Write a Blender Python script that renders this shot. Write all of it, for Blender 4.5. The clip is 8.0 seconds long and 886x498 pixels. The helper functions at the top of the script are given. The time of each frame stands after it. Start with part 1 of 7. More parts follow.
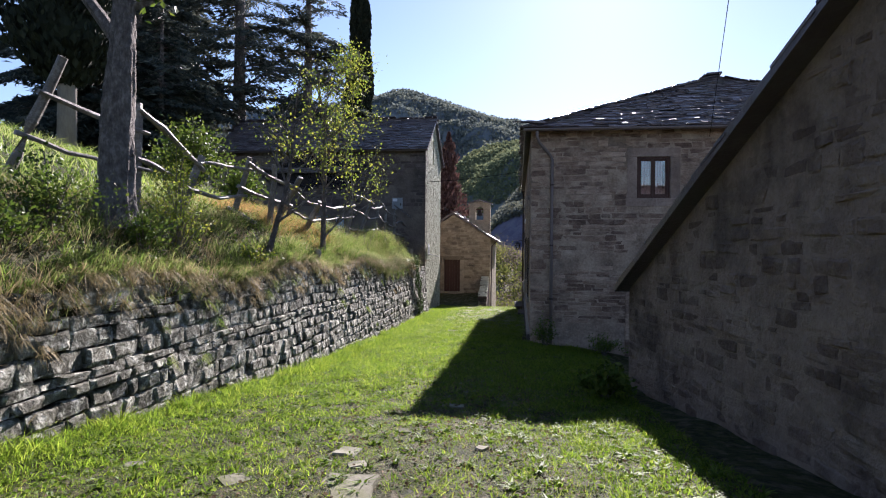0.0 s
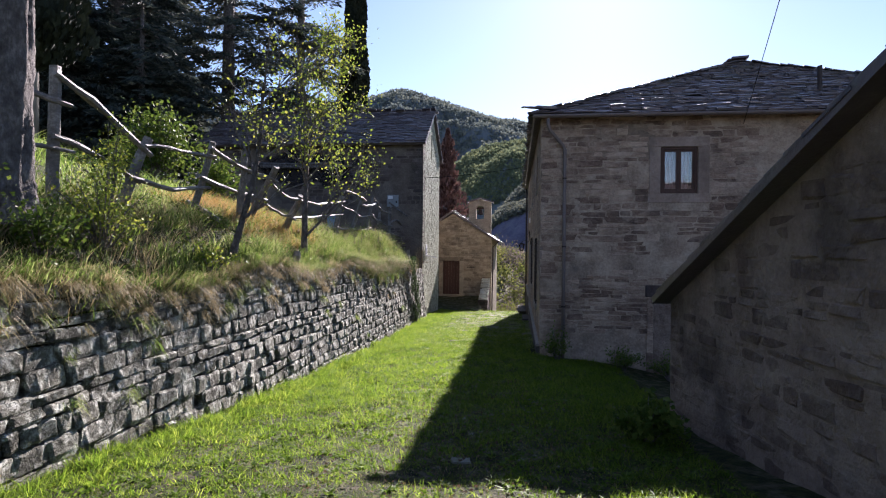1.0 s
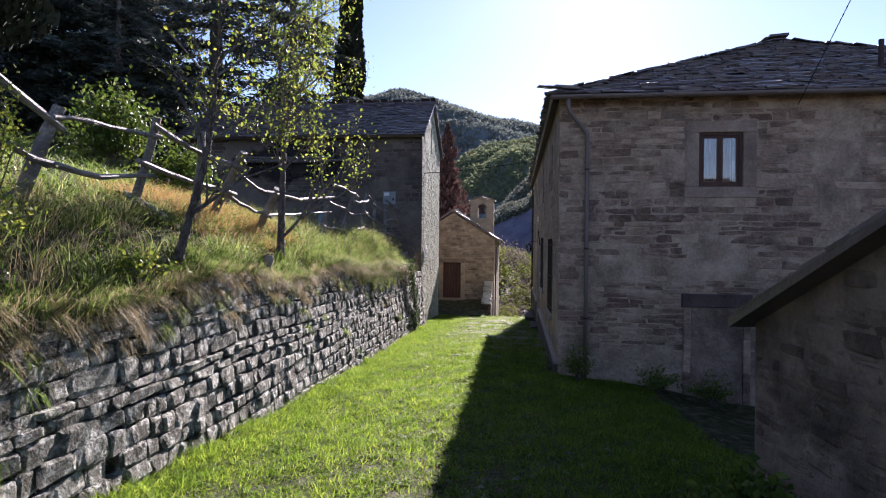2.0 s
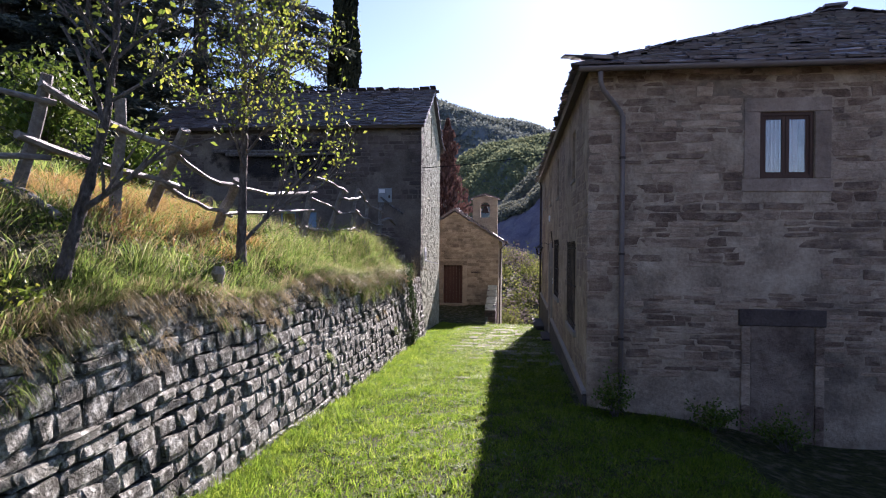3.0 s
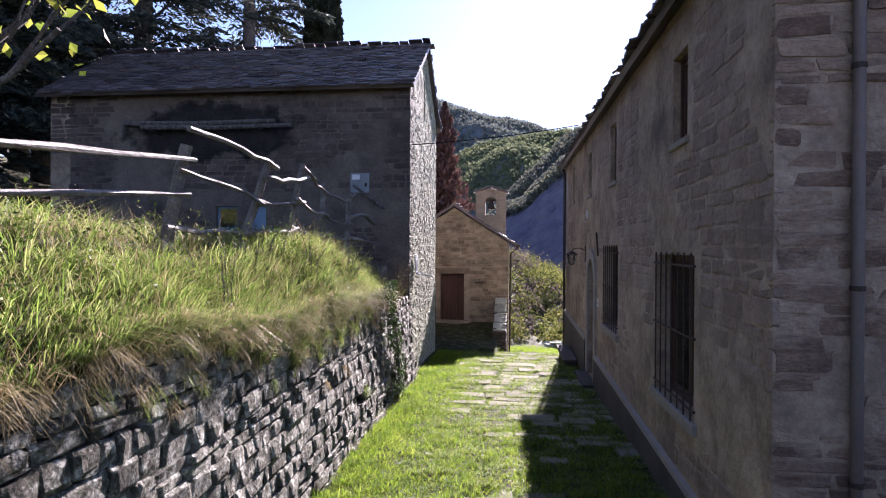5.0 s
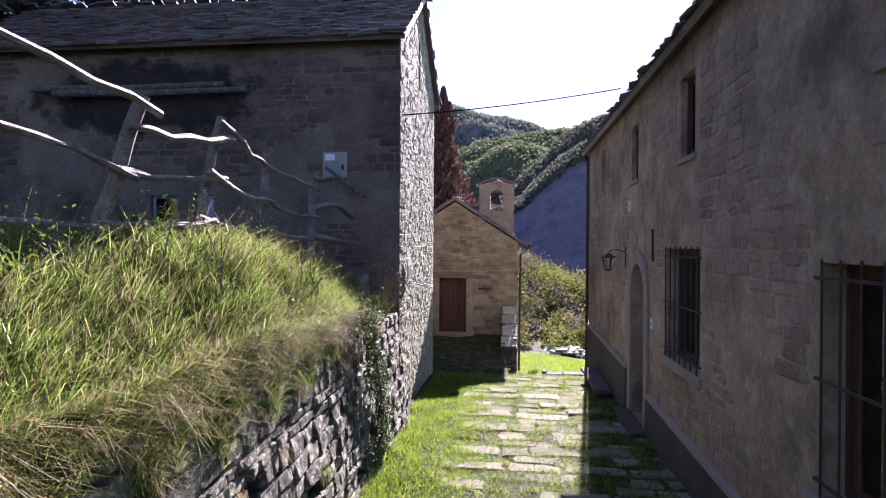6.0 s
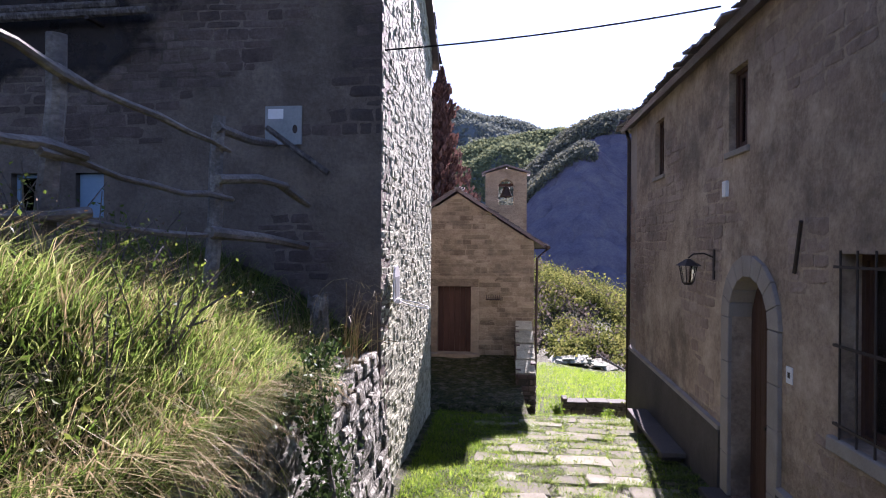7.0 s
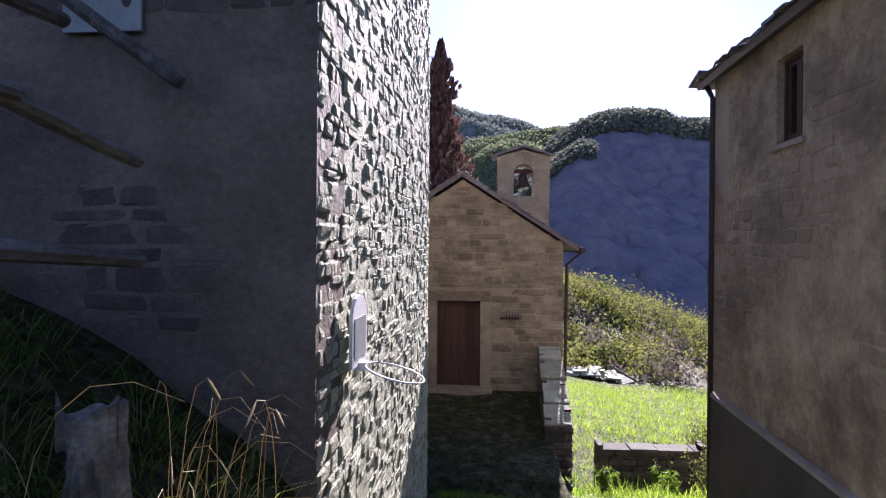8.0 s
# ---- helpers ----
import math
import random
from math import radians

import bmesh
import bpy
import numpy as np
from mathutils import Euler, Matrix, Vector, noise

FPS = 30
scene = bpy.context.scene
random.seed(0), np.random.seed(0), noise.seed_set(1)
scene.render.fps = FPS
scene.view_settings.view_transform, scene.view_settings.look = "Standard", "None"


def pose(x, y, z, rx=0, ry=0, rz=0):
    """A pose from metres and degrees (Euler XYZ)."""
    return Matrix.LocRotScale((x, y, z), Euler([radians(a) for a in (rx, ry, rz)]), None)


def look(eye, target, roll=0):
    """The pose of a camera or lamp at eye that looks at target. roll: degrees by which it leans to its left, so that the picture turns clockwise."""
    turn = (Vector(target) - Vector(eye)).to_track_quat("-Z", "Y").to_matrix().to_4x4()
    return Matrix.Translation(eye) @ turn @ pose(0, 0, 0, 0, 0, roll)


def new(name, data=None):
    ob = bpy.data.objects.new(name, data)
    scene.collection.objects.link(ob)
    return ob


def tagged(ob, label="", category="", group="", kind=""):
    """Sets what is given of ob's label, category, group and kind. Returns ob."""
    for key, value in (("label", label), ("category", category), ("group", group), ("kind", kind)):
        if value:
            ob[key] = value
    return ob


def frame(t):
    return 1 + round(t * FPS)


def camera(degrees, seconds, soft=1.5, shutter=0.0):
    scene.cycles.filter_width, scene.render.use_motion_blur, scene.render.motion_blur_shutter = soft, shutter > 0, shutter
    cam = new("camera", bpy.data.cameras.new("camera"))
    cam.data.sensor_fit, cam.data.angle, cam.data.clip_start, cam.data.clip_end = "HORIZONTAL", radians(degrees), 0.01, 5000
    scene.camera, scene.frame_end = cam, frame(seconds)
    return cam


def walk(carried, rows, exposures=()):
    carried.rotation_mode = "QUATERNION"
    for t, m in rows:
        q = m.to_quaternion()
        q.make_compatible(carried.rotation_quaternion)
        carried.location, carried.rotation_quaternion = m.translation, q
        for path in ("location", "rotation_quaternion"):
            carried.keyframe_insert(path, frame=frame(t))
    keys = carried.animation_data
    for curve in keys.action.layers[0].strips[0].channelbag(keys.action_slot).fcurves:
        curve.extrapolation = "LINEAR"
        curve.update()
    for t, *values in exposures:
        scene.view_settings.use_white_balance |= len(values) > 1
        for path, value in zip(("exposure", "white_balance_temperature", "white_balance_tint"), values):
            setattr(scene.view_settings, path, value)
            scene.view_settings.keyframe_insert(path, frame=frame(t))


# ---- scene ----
cam = camera(75.0, 8.0, soft=1.1)
METRES, EYE, TILT, LEAN, TURN = 15.1, 2.4, 0.0, 0.0, 7.4
ROWS = [
    (0.0, 0.0000, 0.0000, 0.0000, 0.00, -0.10, -0.55),
    (0.5, -0.0007, 0.0582, 0.0011, -0.06, -0.09, -0.57),
    (1.0, -0.0008, 0.1194, 0.0018, -0.15, -0.08, -0.61),
    (1.5, -0.0035, 0.1852, 0.0030, -0.24, -0.08, -0.60),
    (3.0, -0.0126, 0.4001, 0.0118, -0.43, -0.10, -0.52),
    (3.5, -0.0140, 0.4859, 0.0159, -0.54, -0.08, -0.48),
    (4.0, -0.0136, 0.5793, 0.0211, -0.65, -0.12, -0.45),
    (4.5, -0.0133, 0.6796, 0.0242, -0.73, -0.13, -0.39),
    (6.0, -0.0128, 1.0170, 0.0284, -1.07, -0.19, -0.36),
    (6.5, -0.0157, 1.1441, 0.0295, -1.27, -0.17, -0.38),
    (7.0, -0.0152, 1.2774, 0.0310, -1.48, -0.18, -0.34),
    (7.5, -0.0142, 1.4137, 0.0340, -1.61, -0.22, -0.39),
    (8.0, -0.0137, 1.5551, 0.0362, -1.73, -0.24, -0.44),
]
walk(cam, [(t, pose(0, 0, EYE, TILT, LEAN, TURN) @ pose(METRES * x, METRES * y, METRES * z, 90 + pitch, roll, yaw)) for t, x, y, z, yaw, pitch, roll in ROWS],
     exposures=((0.0, 1.76, 6050, 23), (1.5, 1.86, 6000, 27), (3.5, 2.00, 5980, 32), (6.5, 2.28, 5900, 36), (8.0, 2.20, 5800, 33)))

# ---- world, sun ----
SUN_AZ, SUN_EL = 8.0, 29.2
world = bpy.data.worlds.new("sky")
scene.world = world
world.use_nodes = True
wn = world.node_tree
sky = wn.nodes.new("ShaderNodeTexSky")
sky.sky_type = "NISHITA"
sky.sun_disc = False
sky.sun_elevation, sky.sun_rotation = radians(SUN_EL), radians(SUN_AZ)
sky.air_density, sky.dust_density, sky.ozone_density = 0.95, 0.14, 1.5
wn.nodes["Background"].inputs["Strength"].default_value = 0.052
wn.links.new(sky.outputs["Color"], wn.nodes["Background"].inputs["Color"])
sun_data = bpy.data.lights.new("sun", "SUN")
sun_data.energy, sun_data.angle, sun_data.color = 5.0, radians(0.55), (1.0, 0.93, 0.82)
sun = new("sun", sun_data)
se, sa = radians(SUN_EL), radians(SUN_AZ)
sun.matrix_world = look((0, 0, 60), (-60 * math.sin(sa) * math.cos(se), -60 * math.cos(sa) * math.cos(se), 60 - 60 * math.sin(se)))


# ---- materials ----
def material(name, colours, rough=0.85, scale=3.0, fine=30.0, bump=0.4, bump_scale=None, by_piece=0.0, metal=0.0, stain=None, stain_scale=0.7,
             stain_amount=0.5, translucent=0.0, spec=0.2, stretch=(1, 1, 1), bump_dist=0.02, smear=None, smear_scale=1.6, smear_amount=0.7):
    """Colours run along a ramp that broad noise, fine noise and a value of the piece's own drive together; stain is a second colour in blotches."""
    m = bpy.data.materials.new(name)
    m.use_nodes = True
    t = m.node_tree
    n, l = t.nodes, t.links
    bsdf = n["Principled BSDF"]
    geo = n.new("ShaderNodeNewGeometry")
    info = n.new("ShaderNodeObjectInfo")
    mapping = n.new("ShaderNodeMapping")
    mapping.inputs["Scale"].default_value = stretch
    l.new(geo.outputs["Position"], mapping.inputs["Vector"])

    def noise_tex(sc, detail=4.0, rough_=0.6):
        x = n.new("ShaderNodeTexNoise")
        x.inputs["Scale"].default_value, x.inputs["Detail"].default_value, x.inputs["Roughness"].default_value = sc, detail, rough_
        l.new(mapping.outputs["Vector"], x.inputs["Vector"])
        return x

    def maths(op, a, b, clamp=False):
        x = n.new("ShaderNodeMath")
        x.operation, x.use_clamp = op, clamp
        for k, v in enumerate((a, b)):
            if isinstance(v, (int, float)):
                x.inputs[k].default_value = v
            else:
                l.new(v, x.inputs[k])
        return x.outputs[0]

    broad, small = noise_tex(scale), noise_tex(fine, 5.0, 0.65)
    mix = maths("ADD", maths("MULTIPLY", broad.outputs["Fac"], 0.6), maths("MULTIPLY", small.outputs["Fac"], 0.4))
    mix = maths("ADD", maths("MULTIPLY", maths("SUBTRACT", mix, 0.5), 1.9), 0.5)
    if by_piece:
        own = maths("FRACT", maths("ADD", info.outputs["Random"], geo.outputs["Random Per Island"]), 0.0)
        mix = maths("ADD", maths("MULTIPLY", mix, 1.0 - by_piece), maths("MULTIPLY", own, by_piece))
    ramp = n.new("ShaderNodeValToRGB")
    e = ramp.color_ramp.elements
    while len(e) < len(colours):
        e.new(0.5)
    for k, c in enumerate(colours):
        e[k].position = 0.1 + 0.8 * k / max(1, len(colours) - 1)
        e[k].color = (*c, 1)
    l.new(mix, ramp.inputs["Fac"])
    col = ramp.outputs["Color"]
    for tone, size, amount in ((smear, smear_scale, smear_amount), (stain, stain_scale, stain_amount)):
        if tone is None:
            continue
        blot = noise_tex(size, 7.0, 0.68)
        fac = maths("MULTIPLY", maths("SUBTRACT", blot.outputs["Fac"], 0.5), 7.0, True)
        fac = maths("MULTIPLY", fac, amount)
        mx = n.new("ShaderNodeMix")
        mx.data_type = "RGBA"
        l.new(fac, mx.inputs[0])
        l.new(col, mx.inputs[6])
        mx.inputs[7].default_value = (*tone, 1)
        col = mx.outputs[2]
    l.new(col, bsdf.inputs["Base Color"])
    bsdf.inputs["Roughness"].default_value = rough
    bsdf.inputs["Metallic"].default_value = metal
    bsdf.inputs["Specular IOR Level"].default_value = spec
    if bump:
        b = n.new("ShaderNodeBump")
        b.inputs["Strength"].default_value, b.inputs["Distance"].default_value = bump, bump_dist
        h = noise_tex(bump_scale or fine * 0.6, 6.0, 0.65)
        l.new(h.outputs["Fac"], b.inputs["Height"])
        l.new(b.outputs["Normal"], bsdf.inputs["Normal"])
    if translucent:
        tr = n.new("ShaderNodeBsdfTranslucent")
        l.new(col, tr.inputs["Color"])
        ms = n.new("ShaderNodeMixShader")
        ms.inputs[0].default_value = translucent
        l.new(bsdf.outputs[0], ms.inputs[1])
        l.new(tr.outputs[0], ms.inputs[2])
        l.new(ms.outputs[0], n["Material Output"].inputs["Surface"])
    return m


M_DRY = material("dry_stone", [(0.040, 0.038, 0.029), (0.13, 0.126, 0.099), (0.262, 0.258, 0.21), (0.475, 0.47, 0.395)], scale=9, fine=46, by_piece=0.30, bump=1.0, bump_scale=17,
                 stain=(0.72, 0.725, 0.64), stain_scale=9.0, stain_amount=0.72, bump_dist=0.09, smear=(0.030, 0.027, 0.020), smear_scale=3.2, smear_amount=0.75)
M_CORE = material("wall_core", [(0.03, 0.028, 0.025), (0.08, 0.07, 0.06)], scale=4, fine=30, bump=0.6)
M_STONE = material("house_stone", [(0.064, 0.040, 0.030), (0.188, 0.125, 0.091), (0.342, 0.243, 0.176), (0.535, 0.404, 0.297)], scale=4.5, fine=24, by_piece=0.42, bump=0.9, bump_scale=12,
                   stain=(0.084, 0.063, 0.052), stain_scale=1.0, stain_amount=0.55, bump_dist=0.06, smear=(0.535, 0.418, 0.314), smear_scale=2.2, smear_amount=0.45, stretch=(1, 1, 1.7))
M_MORTAR = material("lime_mortar", [(0.148, 0.106, 0.076), (0.327, 0.245, 0.178), (0.515, 0.399, 0.294)], scale=1.4, fine=16, bump=0.9, bump_scale=9, stain=(0.099, 0.076, 0.062),
                    stain_scale=0.8, stain_amount=0.65, bump_dist=0.05, smear=(0.544, 0.437, 0.327), smear_scale=1.7, smear_amount=0.5)
M_PLASTER = material("old_plaster", [(0.24, 0.195, 0.165), (0.32, 0.27, 0.225), (0.40, 0.345, 0.29)], scale=0.7, fine=14, bump=0.6, stain=(0.14, 0.12, 0.105),
                     stain_scale=0.9, stain_amount=0.6, bump_dist=0.03)
# Barn gable stone, made paler than the front to carry its raking sun
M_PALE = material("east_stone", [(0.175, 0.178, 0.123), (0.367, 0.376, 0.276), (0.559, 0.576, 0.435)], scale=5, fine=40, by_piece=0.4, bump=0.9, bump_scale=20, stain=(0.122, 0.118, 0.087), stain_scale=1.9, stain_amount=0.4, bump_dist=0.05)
M_WEST = material("west_stone", [(0.148, 0.106, 0.082), (0.287, 0.213, 0.166), (0.436, 0.334, 0.264)], scale=1.6, fine=16, by_piece=0.28, bump=0.9, bump_scale=9, stain=(0.099, 0.076, 0.066), stain_scale=0.8, stain_amount=0.6, bump_dist=0.05, smear=(0.495, 0.389, 0.312), smear_scale=1.7, smear_amount=0.4)
# Barn front mortar: blocked sky light put into the colour, with broad dark stains
M_SHADED_MORTAR = material("shaded_mortar", [(0.084, 0.067, 0.055), (0.148, 0.120, 0.097), (0.233, 0.190, 0.152)], scale=1.6, fine=18, bump=0.8, bump_scale=9, bump_dist=0.05, stain=(0.050, 0.040, 0.034), stain_scale=0.45, stain_amount=0.8)
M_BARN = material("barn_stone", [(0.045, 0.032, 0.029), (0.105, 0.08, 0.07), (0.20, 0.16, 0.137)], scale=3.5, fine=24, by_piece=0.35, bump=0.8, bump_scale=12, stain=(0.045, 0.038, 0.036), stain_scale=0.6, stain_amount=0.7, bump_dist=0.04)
M_HUT = material("hut_stone", [(0.07, 0.045, 0.035), (0.18, 0.127, 0.097), (0.33, 0.25, 0.195)], scale=2.2, fine=16, by_piece=0.4, bump=1.0, bump_scale=9, stain=(0.04, 0.03, 0.025), stain_scale=0.8, stain_amount=0.6, bump_dist=0.08, smear=(0.36, 0.28, 0.215), smear_scale=1.9, smear_amount=0.5)
M_MOSS = material("mossy_stone", [(0.02, 0.02, 0.015), (0.045, 0.045, 0.033), (0.09, 0.088, 0.066)], scale=4, fine=30, by_piece=0.4, bump=0.8)
M_CHAPEL = material("chapel_stone", [(0.105, 0.082, 0.055), (0.235, 0.196, 0.135), (0.38, 0.325, 0.235)], scale=3, fine=24, by_piece=0.5, bump=0.8, bump_scale=12, bump_dist=0.05, smear=(0.42, 0.36, 0.26), smear_scale=1.8, smear_amount=0.45,
                    stain=(0.10, 0.082, 0.062), stain_scale=1.1, stain_amount=0.5, stretch=(1, 1, 1.6))
M_DRESS = material("dressed_stone", [(0.22, 0.19, 0.165), (0.32, 0.28, 0.245)], scale=3, fine=40, bump=0.35)
M_SLATE = material("stone_slate", [(0.03, 0.022, 0.025), (0.078, 0.058, 0.061), (0.18, 0.148, 0.145)], spec=0.6, rough=0.40, scale=4, fine=30, by_piece=0.6, bump=0.5,
                   stain=(0.075, 0.08, 0.06), stain_scale=1.3, stain_amount=0.4)
M_GROUND = material("meadow_soil", [(0.012, 0.015, 0.004), (0.035, 0.044, 0.010), (0.075, 0.080, 0.022), (0.14, 0.125, 0.065)], scale=10, fine=75, bump=1.0, bump_scale=38, stain=(0.21, 0.178, 0.125), stain_scale=4.5,
                    stain_amount=0.65, bump_dist=0.12, smear=(0.010, 0.014, 0.004), smear_scale=8.0, smear_amount=0.9)
M_GRASS = material("short_grass", [(0.024, 0.058, 0.006), (0.098, 0.175, 0.015), (0.200, 0.285, 0.029), (0.400, 0.440, 0.074)], rough=0.5, scale=2.2, fine=11, by_piece=0.5, bump=0, translucent=0.80, spec=0.25)
M_LONG = material("long_grass", [(0.039, 0.079, 0.013), (0.107, 0.176, 0.029), (0.219, 0.275, 0.065), (0.404, 0.400, 0.203)], rough=0.40, scale=1.1, fine=6, by_piece=0.6, bump=0,
                  translucent=0.70, spec=0.4)
M_STRAW = material("dry_grass", [(0.26, 0.20, 0.10), (0.48, 0.39, 0.22)], rough=0.55, scale=2, fine=12, by_piece=0.6, bump=0, translucent=0.35)
M_TAWNY = material("tawny_grass", [(0.24, 0.13, 0.045), (0.42, 0.26, 0.09), (0.55, 0.40, 0.17)], rough=0.55, scale=2, fine=12, by_piece=0.6, bump=0, translucent=0.5)
M_BARK = material("bark", [(0.05, 0.043, 0.04), (0.155, 0.137, 0.127), (0.36, 0.325, 0.30)], scale=13, fine=34, bump=1.0, bump_scale=18, stretch=(1, 1, 0.55), bump_dist=0.12)
M_PALEBARK = material("pale_bark", [(0.20, 0.18, 0.155), (0.36, 0.33, 0.29)], scale=3, fine=20, bump=0.8, stretch=(1, 1, 0.25), bump_dist=0.05)
M_WOOD = material("weathered_wood", [(0.051, 0.045, 0.038), (0.154, 0.137, 0.120), (0.348, 0.320, 0.282)], rough=0.6, spec=0.4, scale=5, fine=40, bump=0.8, stretch=(1, 0.35, 1))
M_DARKWOOD = material("old_brown_wood", [(0.045, 0.024, 0.018), (0.10, 0.055, 0.04)], rough=0.6, scale=4, fine=40, bump=0.4, stretch=(1, 1, 0.15))
M_CEDAR = material("cedar_needles", [(0.03, 0.042, 0.04), (0.07, 0.088, 0.075), (0.17, 0.175, 0.13)], rough=0.6, scale=0.5, fine=5, by_piece=0.5, bump=0, translucent=0.30)
M_CYPRESS = material("cypress_green", [(0.010, 0.013, 0.009), (0.02, 0.026, 0.015), (0.036, 0.043, 0.026)], rough=0.8, scale=1.2, fine=8, by_piece=0.5, bump=0, translucent=0.04)
M_CLOVER = material("clover_leaves", [(0.047, 0.092, 0.009), (0.102, 0.168, 0.017), (0.186, 0.255, 0.038)], rough=0.55, scale=4.5, fine=16, by_piece=0.6, bump=0, translucent=0.5, spec=0.2)
M_LITTER = material("dead_leaves", [(0.06, 0.04, 0.025), (0.15, 0.10, 0.06), (0.26, 0.19, 0.11)], scale=3, fine=20, by_piece=0.6, bump=0, translucent=0.2)
M_RUST = material("rusty_cypress", [(0.06, 0.03, 0.027), (0.125, 0.068, 0.058), (0.20, 0.125, 0.105)], rough=0.8, scale=1.2, fine=8, by_piece=0.5, bump=0, translucent=0.2)
M_YELLOW = material("autumn_leaves", [(0.085, 0.14, 0.018), (0.19, 0.245, 0.035), (0.37, 0.355, 0.06)], rough=0.5, scale=1.5, fine=6, by_piece=0.6, bump=0, translucent=0.5)
M_LEAF = material("green_leaves", [(0.035, 0.065, 0.010), (0.085, 0.135, 0.02), (0.17, 0.20, 0.04)], rough=0.5, scale=1.5, fine=6, by_piece=0.6, bump=0, translucent=0.4)
M_SHRUB = material("hillside_leaves", [(0.03, 0.05, 0.012), (0.095, 0.118, 0.03), (0.21, 0.21, 0.062), (0.27, 0.235, 0.085)], spec=0.02, rough=0.8, scale=0.30, fine=0.7, by_piece=0.25, bump=0, translucent=0.4)
M_TWIG = material("bare_scrub", [(0.075, 0.062, 0.055), (0.15, 0.125, 0.105), (0.25, 0.21, 0.155)], spec=0.02, rough=0.9, scale=0.3, fine=1.5, by_piece=0.4, bump=0, translucent=0.3)
M_IRON = material("dark_iron", [(0.035, 0.027, 0.025), (0.075, 0.058, 0.05)], rough=0.65, scale=8, fine=50, bump=0.2, metal=0.3)
M_COPPER = material("copper_pipe", [(0.13, 0.105, 0.10), (0.20, 0.165, 0.155)], rough=0.6, scale=3, fine=25, bump=0.1, metal=0.2)
M_WHITE = material("white_paint", [(0.62, 0.62, 0.62), (0.78, 0.78, 0.78)], rough=0.5, scale=5, fine=30, bump=0.1)
M_BLACK = material("black_cable", [(0.012, 0.012, 0.012), (0.025, 0.025, 0.025)], rough=0.95, spec=0.02, bump=0)
M_ROAD = material("paving_stone", [(0.10, 0.095, 0.07), (0.185, 0.176, 0.135), (0.29, 0.278, 0.22)], spec=0.1, rough=0.95, stain=(0.10, 0.115, 0.035), stain_scale=2.5, stain_amount=0.55, scale=3, fine=30, by_piece=0.5, bump=0.7)


def forest_material(name, colours, scale):
    return material(name, colours, rough=1.0, spec=0.0, scale=scale, fine=scale * 9, bump=0)


# ---- mesh helpers ----
def raw_mesh(name, verts, loops, starts, totals, mat, smooth=False):
    me = bpy.data.meshes.new(name)
    verts = np.asarray(verts, dtype=np.float32).reshape(-1, 3)
    me.vertices.add(len(verts))
    me.vertices.foreach_set("co", verts.ravel())
    me.loops.add(len(loops))
    me.loops.foreach_set("vertex_index", np.asarray(loops, dtype=np.int32))
    me.polygons.add(len(starts))
    me.polygons.foreach_set("loop_start", np.asarray(starts, dtype=np.int32))
    me.polygons.foreach_set("loop_total", np.asarray(totals, dtype=np.int32))
    me.polygons.foreach_set("use_smooth", np.full(len(starts), smooth))
    me.update(calc_edges=True)
    me.materials.append(mat)
    return me


def quads_mesh(name, verts, quads, mat, smooth=False):
    q = np.asarray(quads, dtype=np.int32)
    k = q.shape[1]
    return raw_mesh(name, verts, q.ravel(), np.arange(len(q)) * k, np.full(len(q), k), mat, smooth)


class Geo:
    """Gathers the faces of one part."""

    def __init__(self):
        self.v, self.f = [], []

    def add(self, verts, faces):
        k = len(self.v)
        self.v += [tuple(p) for p in verts]
        self.f += [tuple(k + i for i in f) for f in faces]
        return self

    def box(self, x0, x1, y0, y1, z0, z1, m=None):
        p = [Vector((x, y, z)) for z in (z0, z1) for y in (y0, y1) for x in (x0, x1)]
        if m is not None:
            p = [m @ a for a in p]
        return self.add(p, [(0, 2, 3, 1), (4, 5, 7, 6), (0, 1, 5, 4), (2, 6, 7, 3), (0, 4, 6, 2), (1, 3, 7, 5)])

    def tube(self, path, radii, sides=8, wobble=0.0, rng=None):
        path = [Vector(p) for p in path]
        if isinstance(radii, (int, float)):
            radii = [radii] * len(path)
        rings = []
        for k, p in enumerate(path):
            d = (path[min(k + 1, len(path) - 1)] - path[max(k - 1, 0)]).normalized()
            a = d.cross(Vector((0, 0, 1)) if abs(d.z) < 0.9 else Vector((1, 0, 0))).normalized()
            b = d.cross(a)
            ring = []
            for s in range(sides):
                w = 2 * math.pi * s / sides
                r = radii[k] * (1 + (rng.uniform(-wobble, wobble) if rng else 0))
                ring.append(p + (a * math.cos(w) + b * math.sin(w)) * r)
            rings.append(ring)
        faces = []
        for k in range(len(path) - 1):
            for s in range(sides):
                faces.append((k * sides + s, k * sides + (s + 1) % sides, (k + 1) * sides + (s + 1) % sides, (k + 1) * sides + s))
        faces.append(tuple(range(sides))[::-1])
        faces.append(tuple((len(path) - 1) * sides + s for s in range(sides)))
        return self.add([p for r in rings for p in r], faces)

    def mesh(self, name, mat, smooth=False, bevel=0.0):
        me = bpy.data.meshes.new(name)
        me.from_pydata(self.v, [], self.f)
        bm = bmesh.new()
        bm.from_mesh(me)
        bmesh.ops.recalc_face_normals(bm, faces=bm.faces)
        if bevel:
            bmesh.ops.bevel(bm, geom=bm.edges[:], offset=bevel, segments=1, affect="EDGES")
        for f in bm.faces:
            f.smooth = smooth
        bm.to_mesh(me)
        bm.free()
        me.materials.append(mat)
        return me


